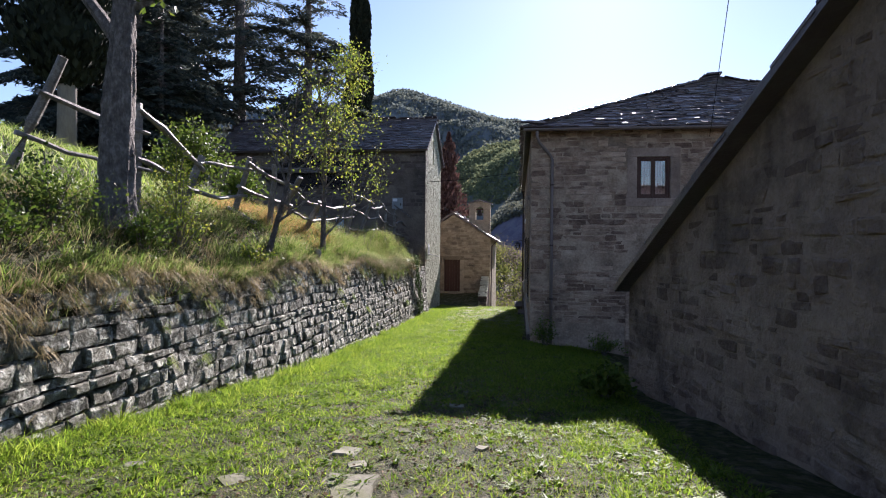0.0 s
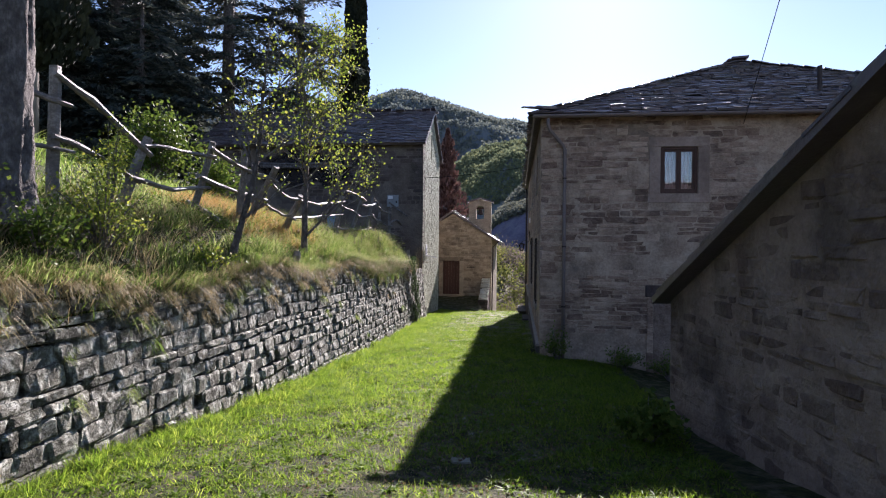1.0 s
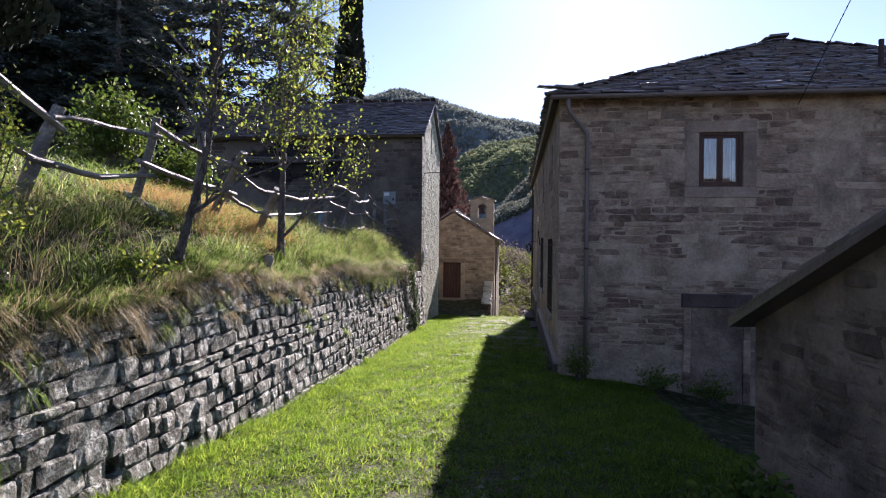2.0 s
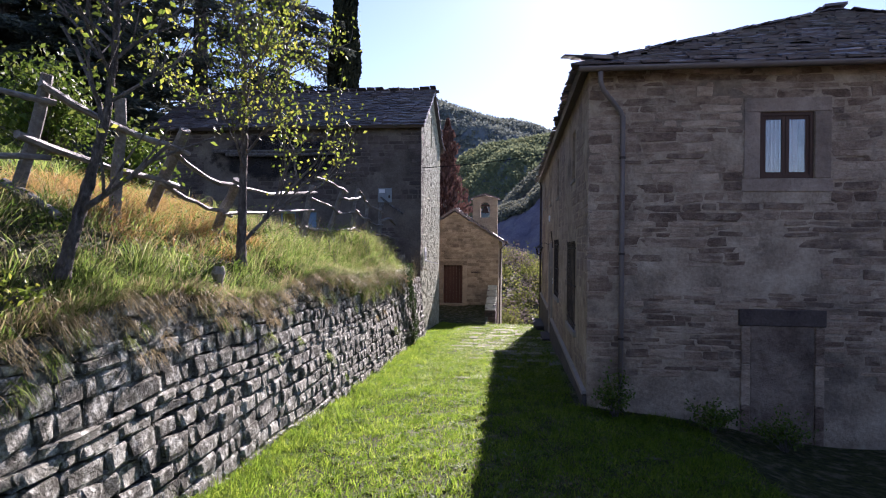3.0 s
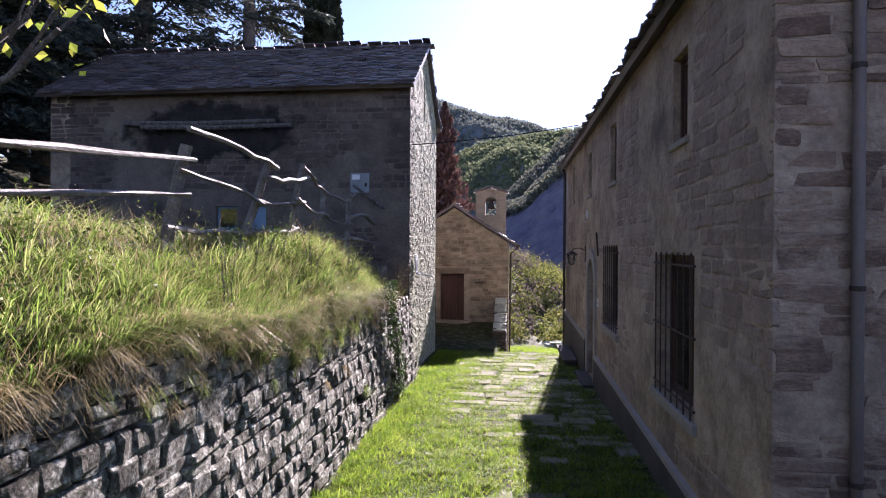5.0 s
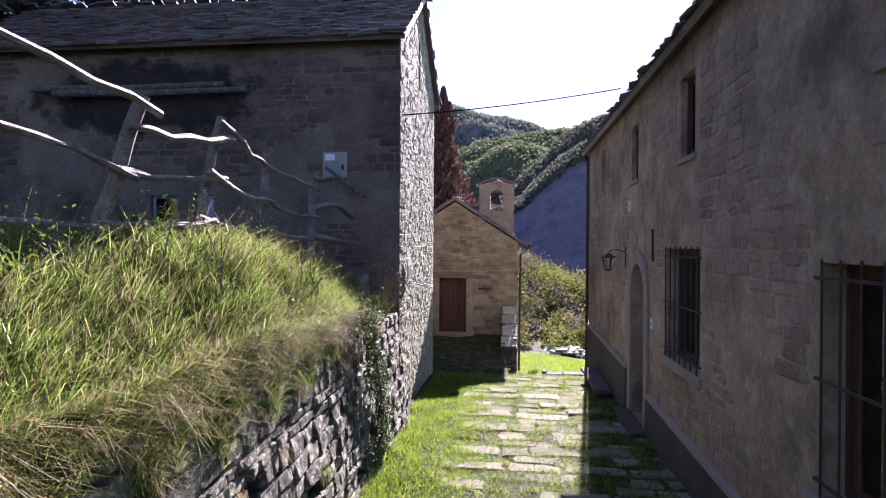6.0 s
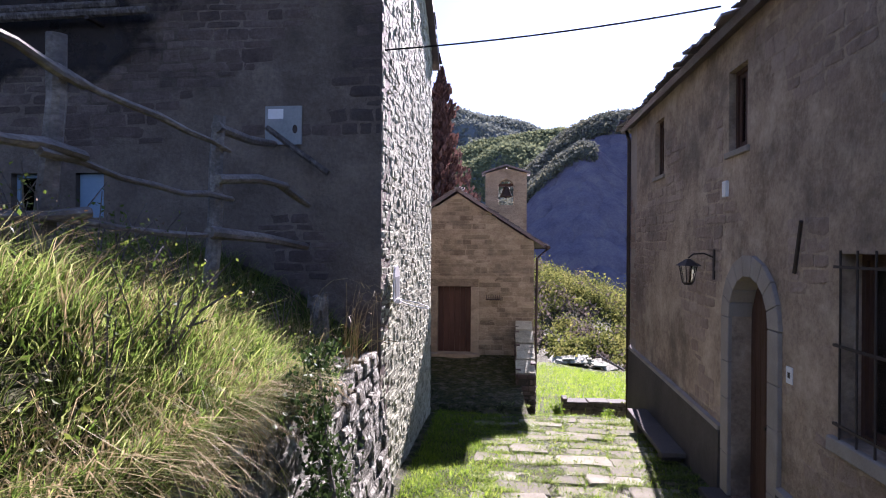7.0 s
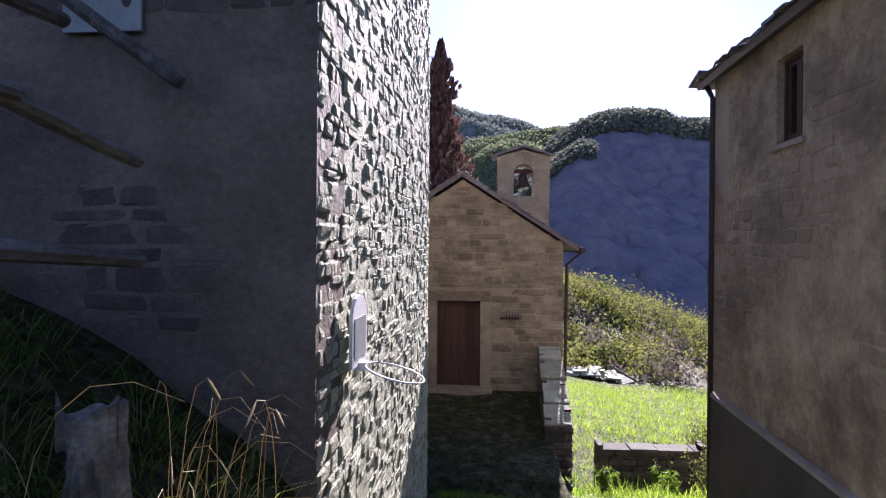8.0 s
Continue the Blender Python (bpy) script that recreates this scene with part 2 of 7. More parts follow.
def part(name, geo, mat, parent, label="", smooth=False, bevel=0.0):
    ob = new(name, geo.mesh(name, mat, smooth, bevel) if isinstance(geo, Geo) else geo)
    if parent is not None:
        ob.parent = parent
        ob.matrix_parent_inverse = parent.matrix_basis.inverted() if parent.type == "EMPTY" else Matrix.Identity(4)
    return tagged(ob, label)


def thing(name, place, label, category, group="", kind=""):
    e = new(name)
    e.empty_display_size = 0.2
    e.matrix_basis = Matrix.Translation(place)
    return tagged(e, label, category, group, kind)


# ---- lie of the land ----
def smooth01(a):
    a = np.clip(a, 0, 1)
    return a * a * (3 - 2 * a)


def alley(y):
    return np.interp(y, [-60, -5, 0, 4, 8, 12, 16, 20, 28, 32, 34.5, 36, 37.6, 38.6, 44, 66, 100, 160, 400], [4, 1.5, 1.0, .72, .3, 0, -.2, -.35, -.6, -.85, -1.75, -2.5, -3.2, -3.1, -3.5, -6.3, -12, -45, -60])


WALL_X = -4.40


def land(x, y):
    x, y = np.asarray(x, float), np.asarray(y, float)
    z = alley(y)
    # the yard falls away on the east side
    east = smooth01((x - 0.0) / 5.0) * smooth01((y - 9) / 5.0)
    z = z - 0.55 * east - 0.03 * np.clip(x - 6, 0, 60) * smooth01((y - 20) / 20)
    z = np.where((x < -2.05) & (y > 32.5) & (y < 37.6), np.maximum(z, -0.87 + 0.10 * np.clip(y - 33, 0, 4)), z)
    # terrace and hillside above the dry wall
    d = np.clip(WALL_X + 0.08 - x, 0, None)
    rise = np.interp(d, [0, 0.4, 1.0, 2.0, 6.0, 12.0, 40, 150], [1.9, 2.35, 2.8, 3.15, 4.5, 6.3, 14, 45])
    flat = np.interp(d, [0, 0.4, 1.0, 2.0, 6.0, 12.0, 40, 150], [1.95, 2.35, 2.7, 2.75, 2.9, 3.8, 11, 40])
    flat = flat - 0.55 * smooth01((y - 22.8) / 1.8) * np.clip(2.2 - d, 0, 1.4) / 1.4
    w = smooth01((y - 13) / 9)
    bank = rise * (1 - w) + flat * w
    bank = bank + 0.22 * np.exp(-((y - 20.8) / 1.9) ** 2 - ((d - .7) / 0.5) ** 2) - 0.38 * np.exp(-((y - 21.0) / 1.6) ** 2 - (d / 0.22) ** 2) + 0.12 * np.sin(y * 1.3) * np.exp(-(d / 0.9) ** 2)
    bank = bank - 0.08 * np.clip(y - 40, 0, 200)
    slope = np.clip(-3.0 - 0.36 * (x - 7), -22, 14)
    z = z + (slope - z) * smooth01((y - 62) / 35) * smooth01((190 - y) / 60)
    z = np.where(x < WALL_X, np.where(y < 33, bank, np.maximum(z, bank * smooth01((-x - 8.0) / 8.0) + z * (1 - smooth01((-x - 8.0) / 8.0)))), z)
    return z


def rough_land(x, y):
    return land(x, y) + 0.03 * np.sin(1.7 * x + 0.6 * y) * np.sin(1.3 * y - 0.5 * x) + 0.02 * np.sin(5.1 * x) * np.sin(4.3 * y + 1)


def axis(lo, hi, step, far, extra=()):
    a = list(np.arange(lo, hi, step))
    s, v = step, hi
    while v < far:
        a.append(v)
        s *= 1.25
        v += s
    s, v = step, lo - step
    while v > -far:
        a.append(v)
        s *= 1.25
        v -= s
    return np.array(sorted(set(np.round(a + list(extra), 3))))


gx, gy = axis(-9.0, 6.0, 0.2, 1500, (WALL_X - 0.01, WALL_X + 0.03)), axis(-3.0, 44.0, 0.25, 1500)
XX, YY = np.meshgrid(gx, gy)
ZZ = rough_land(XX, YY)
n_x, n_y = len(gx), len(gy)
idx = np.arange(n_x * n_y).reshape(n_y, n_x)
cells = np.stack([idx[:-1, :-1], idx[:-1, 1:], idx[1:, 1:], idx[1:, :-1]], -1).reshape(-1, 4)
ground = new("ground", quads_mesh("ground", np.stack([XX, YY, ZZ], -1).reshape(-1, 3), cells, M_GROUND, True))
tagged(ground, "grassy sloping ground of the hamlet with worn soil", "ground", kind="structure")


# ---- pieces of masonry ----
def stone_variants(name, mat, count, jitter, bulge, seed):
    rng = random.Random(seed)
    out = []
    for _ in range(count):
        n = 4
        v = []
        for j in range(n):
            for i in range(n):
                a, b = (-0.5, -0.36, 0.36, 0.5)[i], (-0.5, -0.33, 0.33, 0.5)[j]
                rim = i in (0, n - 1) or j in (0, n - 1)
                corner = i in (0, n - 1) and j in (0, n - 1)
                k = 0.985 - (0.035 if corner else 0)
                v.append(((a * k + rng.uniform(-jitter, jitter)), (b * k + rng.uniform(-jitter, jitter)),
                          (-0.42 if corner else -0.26 if rim else 0.0) * bulge * 2 + rng.uniform(-bulge, bulge) * (0.6 if not rim else 0.35)))
        rim = [0, 1, 2, 3, 7, 11, 15, 14, 13, 12, 8, 4]
        q = [(j * n + i, j * n + i + 1, (j + 1) * n + i + 1, (j + 1) * n + i) for j in range(n - 1) for i in range(n - 1)]
        base = len(v)
        v += [(v[k][0] * 1.03, v[k][1] * 1.03, -1.0) for k in rim]
        for k in range(12):
            q.append((rim[(k + 1) % 12], rim[k], base + k, base + (k + 1) % 12))
        out.append((np.array(v), q))
    meshes = [quads_mesh(name, v, q, mat) for v, q in out]
    return out, meshes


def intervals(u0, u1, holes, v0, v1):
    free = [(u0, u1)]
    for a, b, c, d in holes:
        if d > v0 + 0.02 and c < v1 - 0.02:
            nxt = []
            for s, e in free:
                if b <= s or a >= e:
                    nxt.append((s, e))
                else:
                    if a > s:
                        nxt.append((s, a))
                    if b < e:
                        nxt.append((b, e))
            free = nxt
    return [(s, e) for s, e in free if e - s > 0.06]


def masonry(parent, name, mat, origin, uu, vv, width, height, course, length, depth, seed, holes=(), limit=None, floor=None, keep=300, key=None, jitter=0.03, bulge=0.3,
            proud=0.02, gap=0.012, wave=0.0, skip=0.0, patch=None, lean=0.0):
    """Courses of separate stones on a wall: u runs along it, v up it. The nearest ones become pieces of their own, the rest one part."""
    rng = random.Random(seed)
    data, meshes = stone_variants(name, mat, 10, jitter, bulge, seed + 5)
    uu, vv = Vector(uu), Vector(vv)
    nn = uu.cross(vv)
    origin = Vector(origin)
    made = []
    v = 0.0
    while v < height:
        h = rng.uniform(*course)
        for s, e in intervals(0, width, holes, v, v + h):
            u = s
            while u < e - 0.05:
                w = min(rng.uniform(*length) * (1.5 if rng.random() < 0.12 else 1.0), e - u)
                if e - (u + w) < length[0] * 0.5:
                    w = e - u
                uc, vc = u + w / 2, v + h / 2 + wave * noise.noise((u * 0.5, v * 0.8, seed))
                ok = (limit is None or vc + h * 0.4 < limit(uc)) and (floor is None or vc + h / 2 > floor(uc)) and rng.random() >= skip
                if ok and patch is not None:
                    ok = patch(uc, vc)
                if ok:
                    hh = h * (rng.uniform(0.94, 1.13) if wave else 1.0)
                    d = depth * rng.uniform(0.7, 1.3)
                    m = Matrix.Translation(origin + uu * uc + vv * vc + nn * (proud * rng.uniform(-0.4, 1.3)))
                    r = Matrix((uu, vv, nn)).transposed().to_4x4()
                    m = m @ r @ Matrix.Rotation(rng.uniform(-0.05, 0.05) if wave else 0, 4, "Z") @ Matrix.Rotation(rng.uniform(-lean, lean), 4, "Y") @ Matrix.Rotation(rng.uniform(-lean, lean) * 0.5, 4, "X") @ Matrix.Diagonal((w - gap, hh - gap, d, 1))
                    made.append((rng.randrange(10), m))
                u += w
        v += h
    if key:
        made.sort(key=lambda a: key(a[1].translation))
    for k, m in made[:keep]:
        ob = new(name, meshes[k])
        ob.parent = parent
        if parent.type == "EMPTY":
            ob.matrix_parent_inverse = parent.matrix_basis.inverted()
        ob.matrix_basis = m
    rest = made[keep:]
    if rest:
        vs, qs, at = [], [], 0
        for k, m in rest:
            a = np.array(m)
            pts = data[k][0] @ a[:3, :3].T + a[:3, 3]
            vs.append(pts)
            qs.append(np.array(data[k][1]) + at)
            at += len(pts)
        ob = new("stonework", quads_mesh("stonework", np.concatenate(vs), np.concatenate(qs), mat))
        ob.parent = parent
        if parent.type == "EMPTY":
            ob.matrix_parent_inverse = parent.matrix_basis.inverted()
        tagged(ob, kind="stuff")
    return len(made)


def slab_roof(parent, origin, uu, vv, left, right, length, seed, row=0.17, width=(0.22, 0.5), thick=0.028, keep=300, key=None, mat=None, lift=0.0, overhang=0.0, tilt=0.095, rough=1.0):
    """Rows of thin stone slabs that overlap up a slope; left(v) and right(v) bound each row."""
    rng = random.Random(seed)
    mat = mat or M_SLATE
    meshes, data = [], []
    for _ in range(8):
        x0, x1 = -0.5 + rng.uniform(0, .05), 0.5 - rng.uniform(0, .05)
        y = [-0.5 + rng.uniform(-.09, .07), -0.5 + rng.uniform(-.09, .07), 0.5, 0.5]
        xs = [x0, x1, x1 + rng.uniform(-.04, .02), x0 + rng.uniform(-.02, .04)]
        ym = -0.5 + rng.uniform(-.12, .05)
        v = []
        for z in (-0.5, 0.5):
            v += [(xs[0], y[0], z), (rng.uniform(-.2, .2), ym, z), (xs[1], y[1], z), (xs[2], y[2], z), (xs[3], y[3], z)]
        f = [(4, 3, 2, 1, 0), (5, 6, 7, 8, 9)] + [(k, (k + 1) % 5, 5 + (k + 1) % 5, 5 + k) for k in range(5)]
        data.append((np.array(v), f))
        loops = [i for q in f for i in q]
        totals = [len(q) for q in f]
        starts = np.concatenate([[0], np.cumsum(totals)[:-1]])
        meshes.append(raw_mesh("slab", v, loops, starts, totals, mat))
    uu, vv = Vector(uu).normalized(), Vector(vv).normalized()
    nn = uu.cross(vv)
    origin = Vector(origin)
    made = []
    v = -overhang
    while v < length:
        u, end = left(v) + rng.uniform(-.05, .05), right(v)
        while u < end:
            w = min(rng.uniform(*width), end - u)
            if end - u - w < 0.16:
                w = end - u
            deep = row * rng.uniform(1.9, 2.5)
            lay = origin + uu * (u + w / 2) + vv * (v + deep / 2 + rng.uniform(-.03, .03) * rough) + nn * (lift + 0.03 + rng.uniform(0, .016) * rough)
            r = Matrix((uu, vv, nn)).transposed().to_4x4()
            m = Matrix.Translation(lay) @ r @ Matrix.Rotation(-tilt + rng.uniform(-.055, .035) * rough, 4, "X") @ Matrix.Rotation(rng.uniform(-.04, .04) * rough, 4, "Y") @ Matrix.Rotation(rng.uniform(-.05, .05) * rough, 4, "Z") @ Matrix.Diagonal((w * 1.02, deep, thick * (1 + rng.uniform(-.3, .6) * rough), 1))
            made.append((rng.randrange(8), m))
            u += w
        v += row * rng.uniform(.85, 1.15)
    if key:
        made.sort(key=lambda a: key(a[1].translation))
    for k, m in made[:keep]:
        ob = new("slab", meshes[k])
        ob.parent = parent
        if parent.type == "EMPTY":
            ob.matrix_parent_inverse = parent.matrix_basis.inverted()
        ob.matrix_basis = m
    if made[keep:]:
        vs, loops, totals, at = [], [], [], 0
        for k, m in made[keep:]:
            a = np.array(m)
            vs.append(data[k][0] @ a[:3, :3].T + a[:3, 3])
            for q in data[k][1]:
                loops += [i + at for i in q]
                totals.append(len(q))
            at += len(data[k][0])
        starts = np.concatenate([[0], np.cumsum(totals)[:-1]])
        ob = new("slabwork", raw_mesh("slabwork", np.concatenate(vs), loops, starts, totals, mat))
        ob.parent = parent
        if parent.type == "EMPTY":
            ob.matrix_parent_inverse = parent.matrix_basis.inverted()
        tagged(ob, kind="stuff")


def wall_with_holes(name, mat, parent, origin, uu, width, height, thick, holes, label="", top=None):
    """A thick upright wall whose openings go right through; u runs along it, its outer face looks along u x z. top: height as a function of u, for gables."""
    uu = Vector(uu)
    vv = Vector((0, 0, 1))
    nn = uu.cross(vv)
    us = sorted({0.0, width, *[h[0] for h in holes], *[h[1] for h in holes], *([width * k / 12 for k in range(13)] if top else [])})
    us = [u for u in us if 0 <= u <= width]
    g = Geo()
    o = Vector(origin)
    for a, b in zip(us[:-1], us[1:]):
        if b - a < 1e-5:
            continue
        cuts = sorted((h[2], h[3]) for h in holes if h[0] <= a + 1e-5 and h[1] >= b - 1e-5)
        lo = 0.0
        spans = []
        for c, d in cuts:
            if c > lo:
                spans.append((lo, c, None))
            lo = d
        spans.append((lo, height, top))
        for c, d, t in spans:
            ta, tb = (t(a), t(b)) if t else (d, d)
            p = []
            for q in (0, -thick):
                for u, v in ((a, c), (b, c), (b, tb), (a, ta)):
                    p.append(o + uu * u + vv * v + nn * q)
            g.add(p, [(0, 1, 2, 3), (7, 6, 5, 4), (0, 4, 5, 1), (2, 6, 7, 3), (0, 3, 7, 4), (1, 5, 6, 2)])
    me = g.mesh(name, mat)
    bm = bmesh.new()
    bm.from_mesh(me)
    bmesh.ops.remove_doubles(bm, verts=bm.verts[:], dist=1e-4)
    seen = {}
    for f in bm.faces:
        seen.setdefault(frozenset(v.index for v in f.verts), []).append(f)
    bmesh.ops.delete(bm, geom=[f for fs in seen.values() if len(fs) > 1 for f in fs], context="FACES_ONLY")
    bm.to_mesh(me)
    bm.free()
    return part(name, me, mat, parent, label)


# ---- the dry stone wall that holds the terrace ----
wall_y0, wall_y1 = -3.0, 26.3
dry_wall = thing("retaining_wall", (-4.25, 11, 0), "grey dry-laid stone retaining wall with lichen, overhung by grass", "wall", kind="structure")
g = Geo()
ys = np.arange(wall_y0, wall_y1 + 0.01, 0.5)
for a, b in zip(ys[:-1], ys[1:]):
    p = []
    for y in (a, b):
        lo = float(alley(y)) - 0.4
        p += [(-4.17 - .115 * (lo + .75), y, lo), (-4.46, y, float(land(WALL_X - .02, y)) - .08), (-4.95, y, float(land(WALL_X - .02, y)) - .10), (-4.95, y, lo)]
    g.add(p, [(0, 1, 5, 4), (1, 2, 6, 5), (0, 3, 2, 1), (4, 5, 6, 7)])
part("core", g, M_CORE, dry_wall)
batter = Vector((-0.115, 0, 1)).normalized()
masonry(dry_wall, "stone", M_DRY, (-4.02, wall_y0, -0.75), (0, 1, 0), batter, wall_y1 - wall_y0, 3.25, (0.085, 0.215), (0.14, 0.46), 0.20, 11,
        floor=lambda u: float(alley(wall_y0 + u)) + 0.75 - 0.05, limit=lambda u: float(land(WALL_X - 0.02, wall_y0 + u)) + 0.80 + 0.05 * noise.noise((u * 0.9, 3, 1)), keep=300,
        key=lambda p: abs(p.y - 9) - 0.3 * p.z, jitter=0.085, bulge=0.125, proud=0.026, gap=0.012, wave=0.08, skip=0.014, lean=0.04)

# ---- hut with its gable to the lane ----
HUT_U = Vector((0.103, -0.995, 0)).normalized()
HUT_N = HUT_U.cross(Vector((0, 0, 1)))
HUT_C = Vector((1.87, 10.05, -0.8))
HUT_W, HUT_D, HUT_P, HUT_E = 17.0, 6.0, 0.450, 1.70
hut = thing("stone_hut", (3.5, 3, 0.5), "rough stone hut with a slab roof, in shade", "hut")


def hut_top(u):
    return HUT_E + HUT_P * min(u + 0.1, HUT_W - u + 0.1) - HUT_C.z


wall_with_holes("wall", M_HUT, hut, HUT_C, HUT_U, HUT_W, 3, 0.45, (), top=hut_top)
back = HUT_C - HUT_N * HUT_D
wall_with_holes("wall", M_HUT, hut, back, HUT_N, HUT_D - 0.45, HUT_E - HUT_C.z, 0.45, ())
wall_with_holes("wall", M_HUT, hut, HUT_C + HUT_U * HUT_W - HUT_N * 0.45, -HUT_N, HUT_D - 0.45, HUT_E - HUT_C.z, 0.45, ())
masonry(hut, "stone", M_HUT, HUT_C, HUT_U, (0, 0, 1), 13, 6.5, (0.07, 0.20), (0.16, 0.60), 0.08, 31, limit=lambda u: hut_top(u) - 0.1,
        keep=300, key=lambda p: -p.y, jitter=0.08, bulge=0.24, proud=0.012, gap=0.022, wave=0.10, skip=0.12, lean=0.07)
for side in (1, -1):
    vv = (HUT_U * side + Vector((0, 0, HUT_P))).normalized()
    uu = HUT_N * side
    length = (HUT_W / 2 + 0.14) / vv.dot(HUT_U * side)
    eave = HUT_C - HUT_U * 0.14 if side > 0 else HUT_C + HUT_U * (HUT_W + 0.14)
    o = eave + HUT_N * 0.22 if side < 0 else eave - HUT_N * (HUT_D + 0.2)
    o = Vector((o.x, o.y, HUT_E + 0.03))
    nn = uu.cross(vv)
    g = Geo()
    wid = HUT_D + 0.42
    p = [o + uu * a + vv * b + nn * c for c in (-0.05, 0.02) for a, b in ((0, 0), (wid, 0), (wid, length), (0, length))]
    g.add(p, [(3, 2, 1, 0), (4, 5, 6, 7), (0, 1, 5, 4), (1, 2, 6, 5), (2, 3, 7, 6), (3, 0, 4, 7)])
    part("roof", g, M_SLATE, hut)
    slab_roof(hut, o, uu, vv, lambda v: 0.0, lambda v: HUT_D + 0.42, length - 0.25, 41 + side, row=0.30, width=(0.4, 0.8), thick=0.035, tilt=0.035, rough=0.12, keep=200 if side > 0 else 0,
              key=lambda p: p.x, overhang=0.05)

# ---- the long house on the east side ----
BX0, BX1, BY0, BY1, BZ, BT = 0.35, 12.9, 16.55, 33.4, -1.7, 5.75
house = thing("farmhouse", (6, 25, BZ), "long two-storey farmhouse of brown-grey stone under a slab roof", "house")
front_holes = [(3.25 - BX0, 4.13 - BX0, 3.83 - BZ, 4.98 - BZ)]
west_rect = {"low_a": (18.5, 20.15, 0.85, 2.72), "low_b": (23.1, 24.7, 1.15, 2.83), "up_a": (18.8, 19.4, 4.12, 5.2), "up_b": (23.35, 24.0, 4.13, 5.3),
             "up_c": (26.75, 27.35, 4.18, 5.27), "up_d": (30.55, 31.2, 4.3, 5.4)}
DOOR = (26.05, 27.2, -0.45, 1.95)
west_holes = [(BY1 - b, BY1 - a, c - BZ, d - BZ) for a, b, c, d in west_rect.values()]
door_hole = (BY1 - DOOR[1], BY1 - DOOR[0], DOOR[2] - BZ, 2.55 - BZ)
wall_with_holes("wall", M_MORTAR, house, (BX0, BY0, BZ), (1, 0, 0), BX1 - BX0, BT - BZ, 0.6, front_holes)
wall_with_holes("wall", M_MORTAR, house, (BX0, BY1 - 0.6, BZ), (0, -1, 0), BY1 - BY0 - 1.2, BT - BZ, 0.6, [(a - 0.6, b - 0.6, c, d) for a, b, c, d in west_holes + [door_hole]])
wall_with_holes("wall", M_PLASTER, house, (BX1, BY0 + 0.6, BZ), (0, 1, 0), BY1 - BY0 - 1.2, BT - BZ, 0.6, ())
wall_with_holes("wall", M_PLASTER, house, (BX1, BY1, BZ), (-1, 0, 0), BX1 - BX0, BT - BZ, 0.6, ())
g = Geo().box(BX0 + 0.61, BX1 - 0.61, BY0 + 0.61, BY1 - 0.61, 3.2, 3.3)
part("upper_floor", g, M_DARKWOOD, house)


def front_patch(u, v):
    return noise.noise((u * 0.8, v * 0.9, 7)) > -0.22


masonry(house, "stone", M_STONE, (BX0, BY0 - 0.004, BZ), (1, 0, 0), (0, 0, 1), BX1 - BX0, BT - BZ, (0.07, 0.19), (0.2, 0.75), 0.06, 51,
        holes=[(a - 0.27, b + 0.27, c - 0.27, d + 0.22) for a, b, c, d in front_holes], floor=lambda u: 2.3 - 0.08 * u + 0.5 * noise.noise((u * 0.6, 1, 1)), keep=300, key=lambda p: p.x + 0.2 * abs(p.z - 3), jitter=0.06, bulge=0.16, proud=0.012,
        gap=0.016, wave=0.09, lean=0.03, patch=front_patch)
masonry(house, "stone", M_WEST, (BX0 - 0.004, BY1, BZ), (0, -1, 0), (0, 0, 1), BY1 - BY0, BT - BZ - 0.1, (0.12, 0.24), (0.22, 0.6), 0.06, 61,
        holes=[(a - 0.2, b + 0.2, c - 0.2, d + 0.2) for a, b, c, d in west_holes] + [(door_hole[0] - .35, door_hole[1] + .35, 0, door_hole[3] + .5)], floor=lambda u: 1.9, keep=250,
        key=lambda p: abs(p.y - 24), jitter=0.06, bulge=0.16, proud=0.006, gap=0.02, wave=0.03, patch=lambda u, v: noise.noise((u * 0.5, v * 0.5, 3)) > (-0.2 if u > 13.5 else 0.05))
RX0, RX1, RY0, RY1, RZ = BX0 - 0.20, BX1 + 0.20, BY0 - 0.3, BY1 + 0.3, 5.76
RUN_S, RUN_F, RISE = (RX1 - RX0) / 2, 4.75, 2.60
RC = (RX0 + RX1) / 2
W_X, W_Y = RX1 - RX0, RY1 - RY0


def roof_plane(o, uu, vh, run, cut, width, seed, keep, key):
    """One slope of the hipped roof; run: its depth in plan, cut: how far each hip eats into it."""
    vv = (Vector(vh) * run + Vector((0, 0, RISE))).normalized()
    uu, o = Vector(uu), Vector(o)
    nn = uu.cross(vv)
    slant = math.hypot(run, RISE)
    left, right = (lambda v: v / slant * cut), (lambda v: width - v / slant * cut)
    lo = [(0, 0), (width, 0), (width - cut, slant), (cut, slant)]
    g = Geo()
    p = [o + uu * a + vv * b + nn * c for c in (-0.08, 0.03) for a, b in lo]
    g.add(p, [(3, 2, 1, 0), (4, 5, 6, 7), (0, 1, 5, 4), (1, 2, 6, 5), (2, 3, 7, 6), (3, 0, 4, 7)])
    part("roof", g, M_SLATE, house)
    slab_roof(house, o, uu, vv, left, right, slant, seed, row=0.125 if seed == 71 else 0.2, width=(0.18, 0.5), thick=0.024, keep=keep, key=key, overhang=0.08, tilt=0.15, rough=1.6)


roof_plane((RX0, RY0, RZ), (1, 0, 0), (0, 1, 0), RUN_F, RUN_S, W_X, 71, 300, lambda p: p.z + 0.3 * p.x)
roof_plane((RX0, RY1, RZ), (0, -1, 0), (1, 0, 0), RUN_S, RUN_F, W_Y, 72, 300, lambda p: p.x)
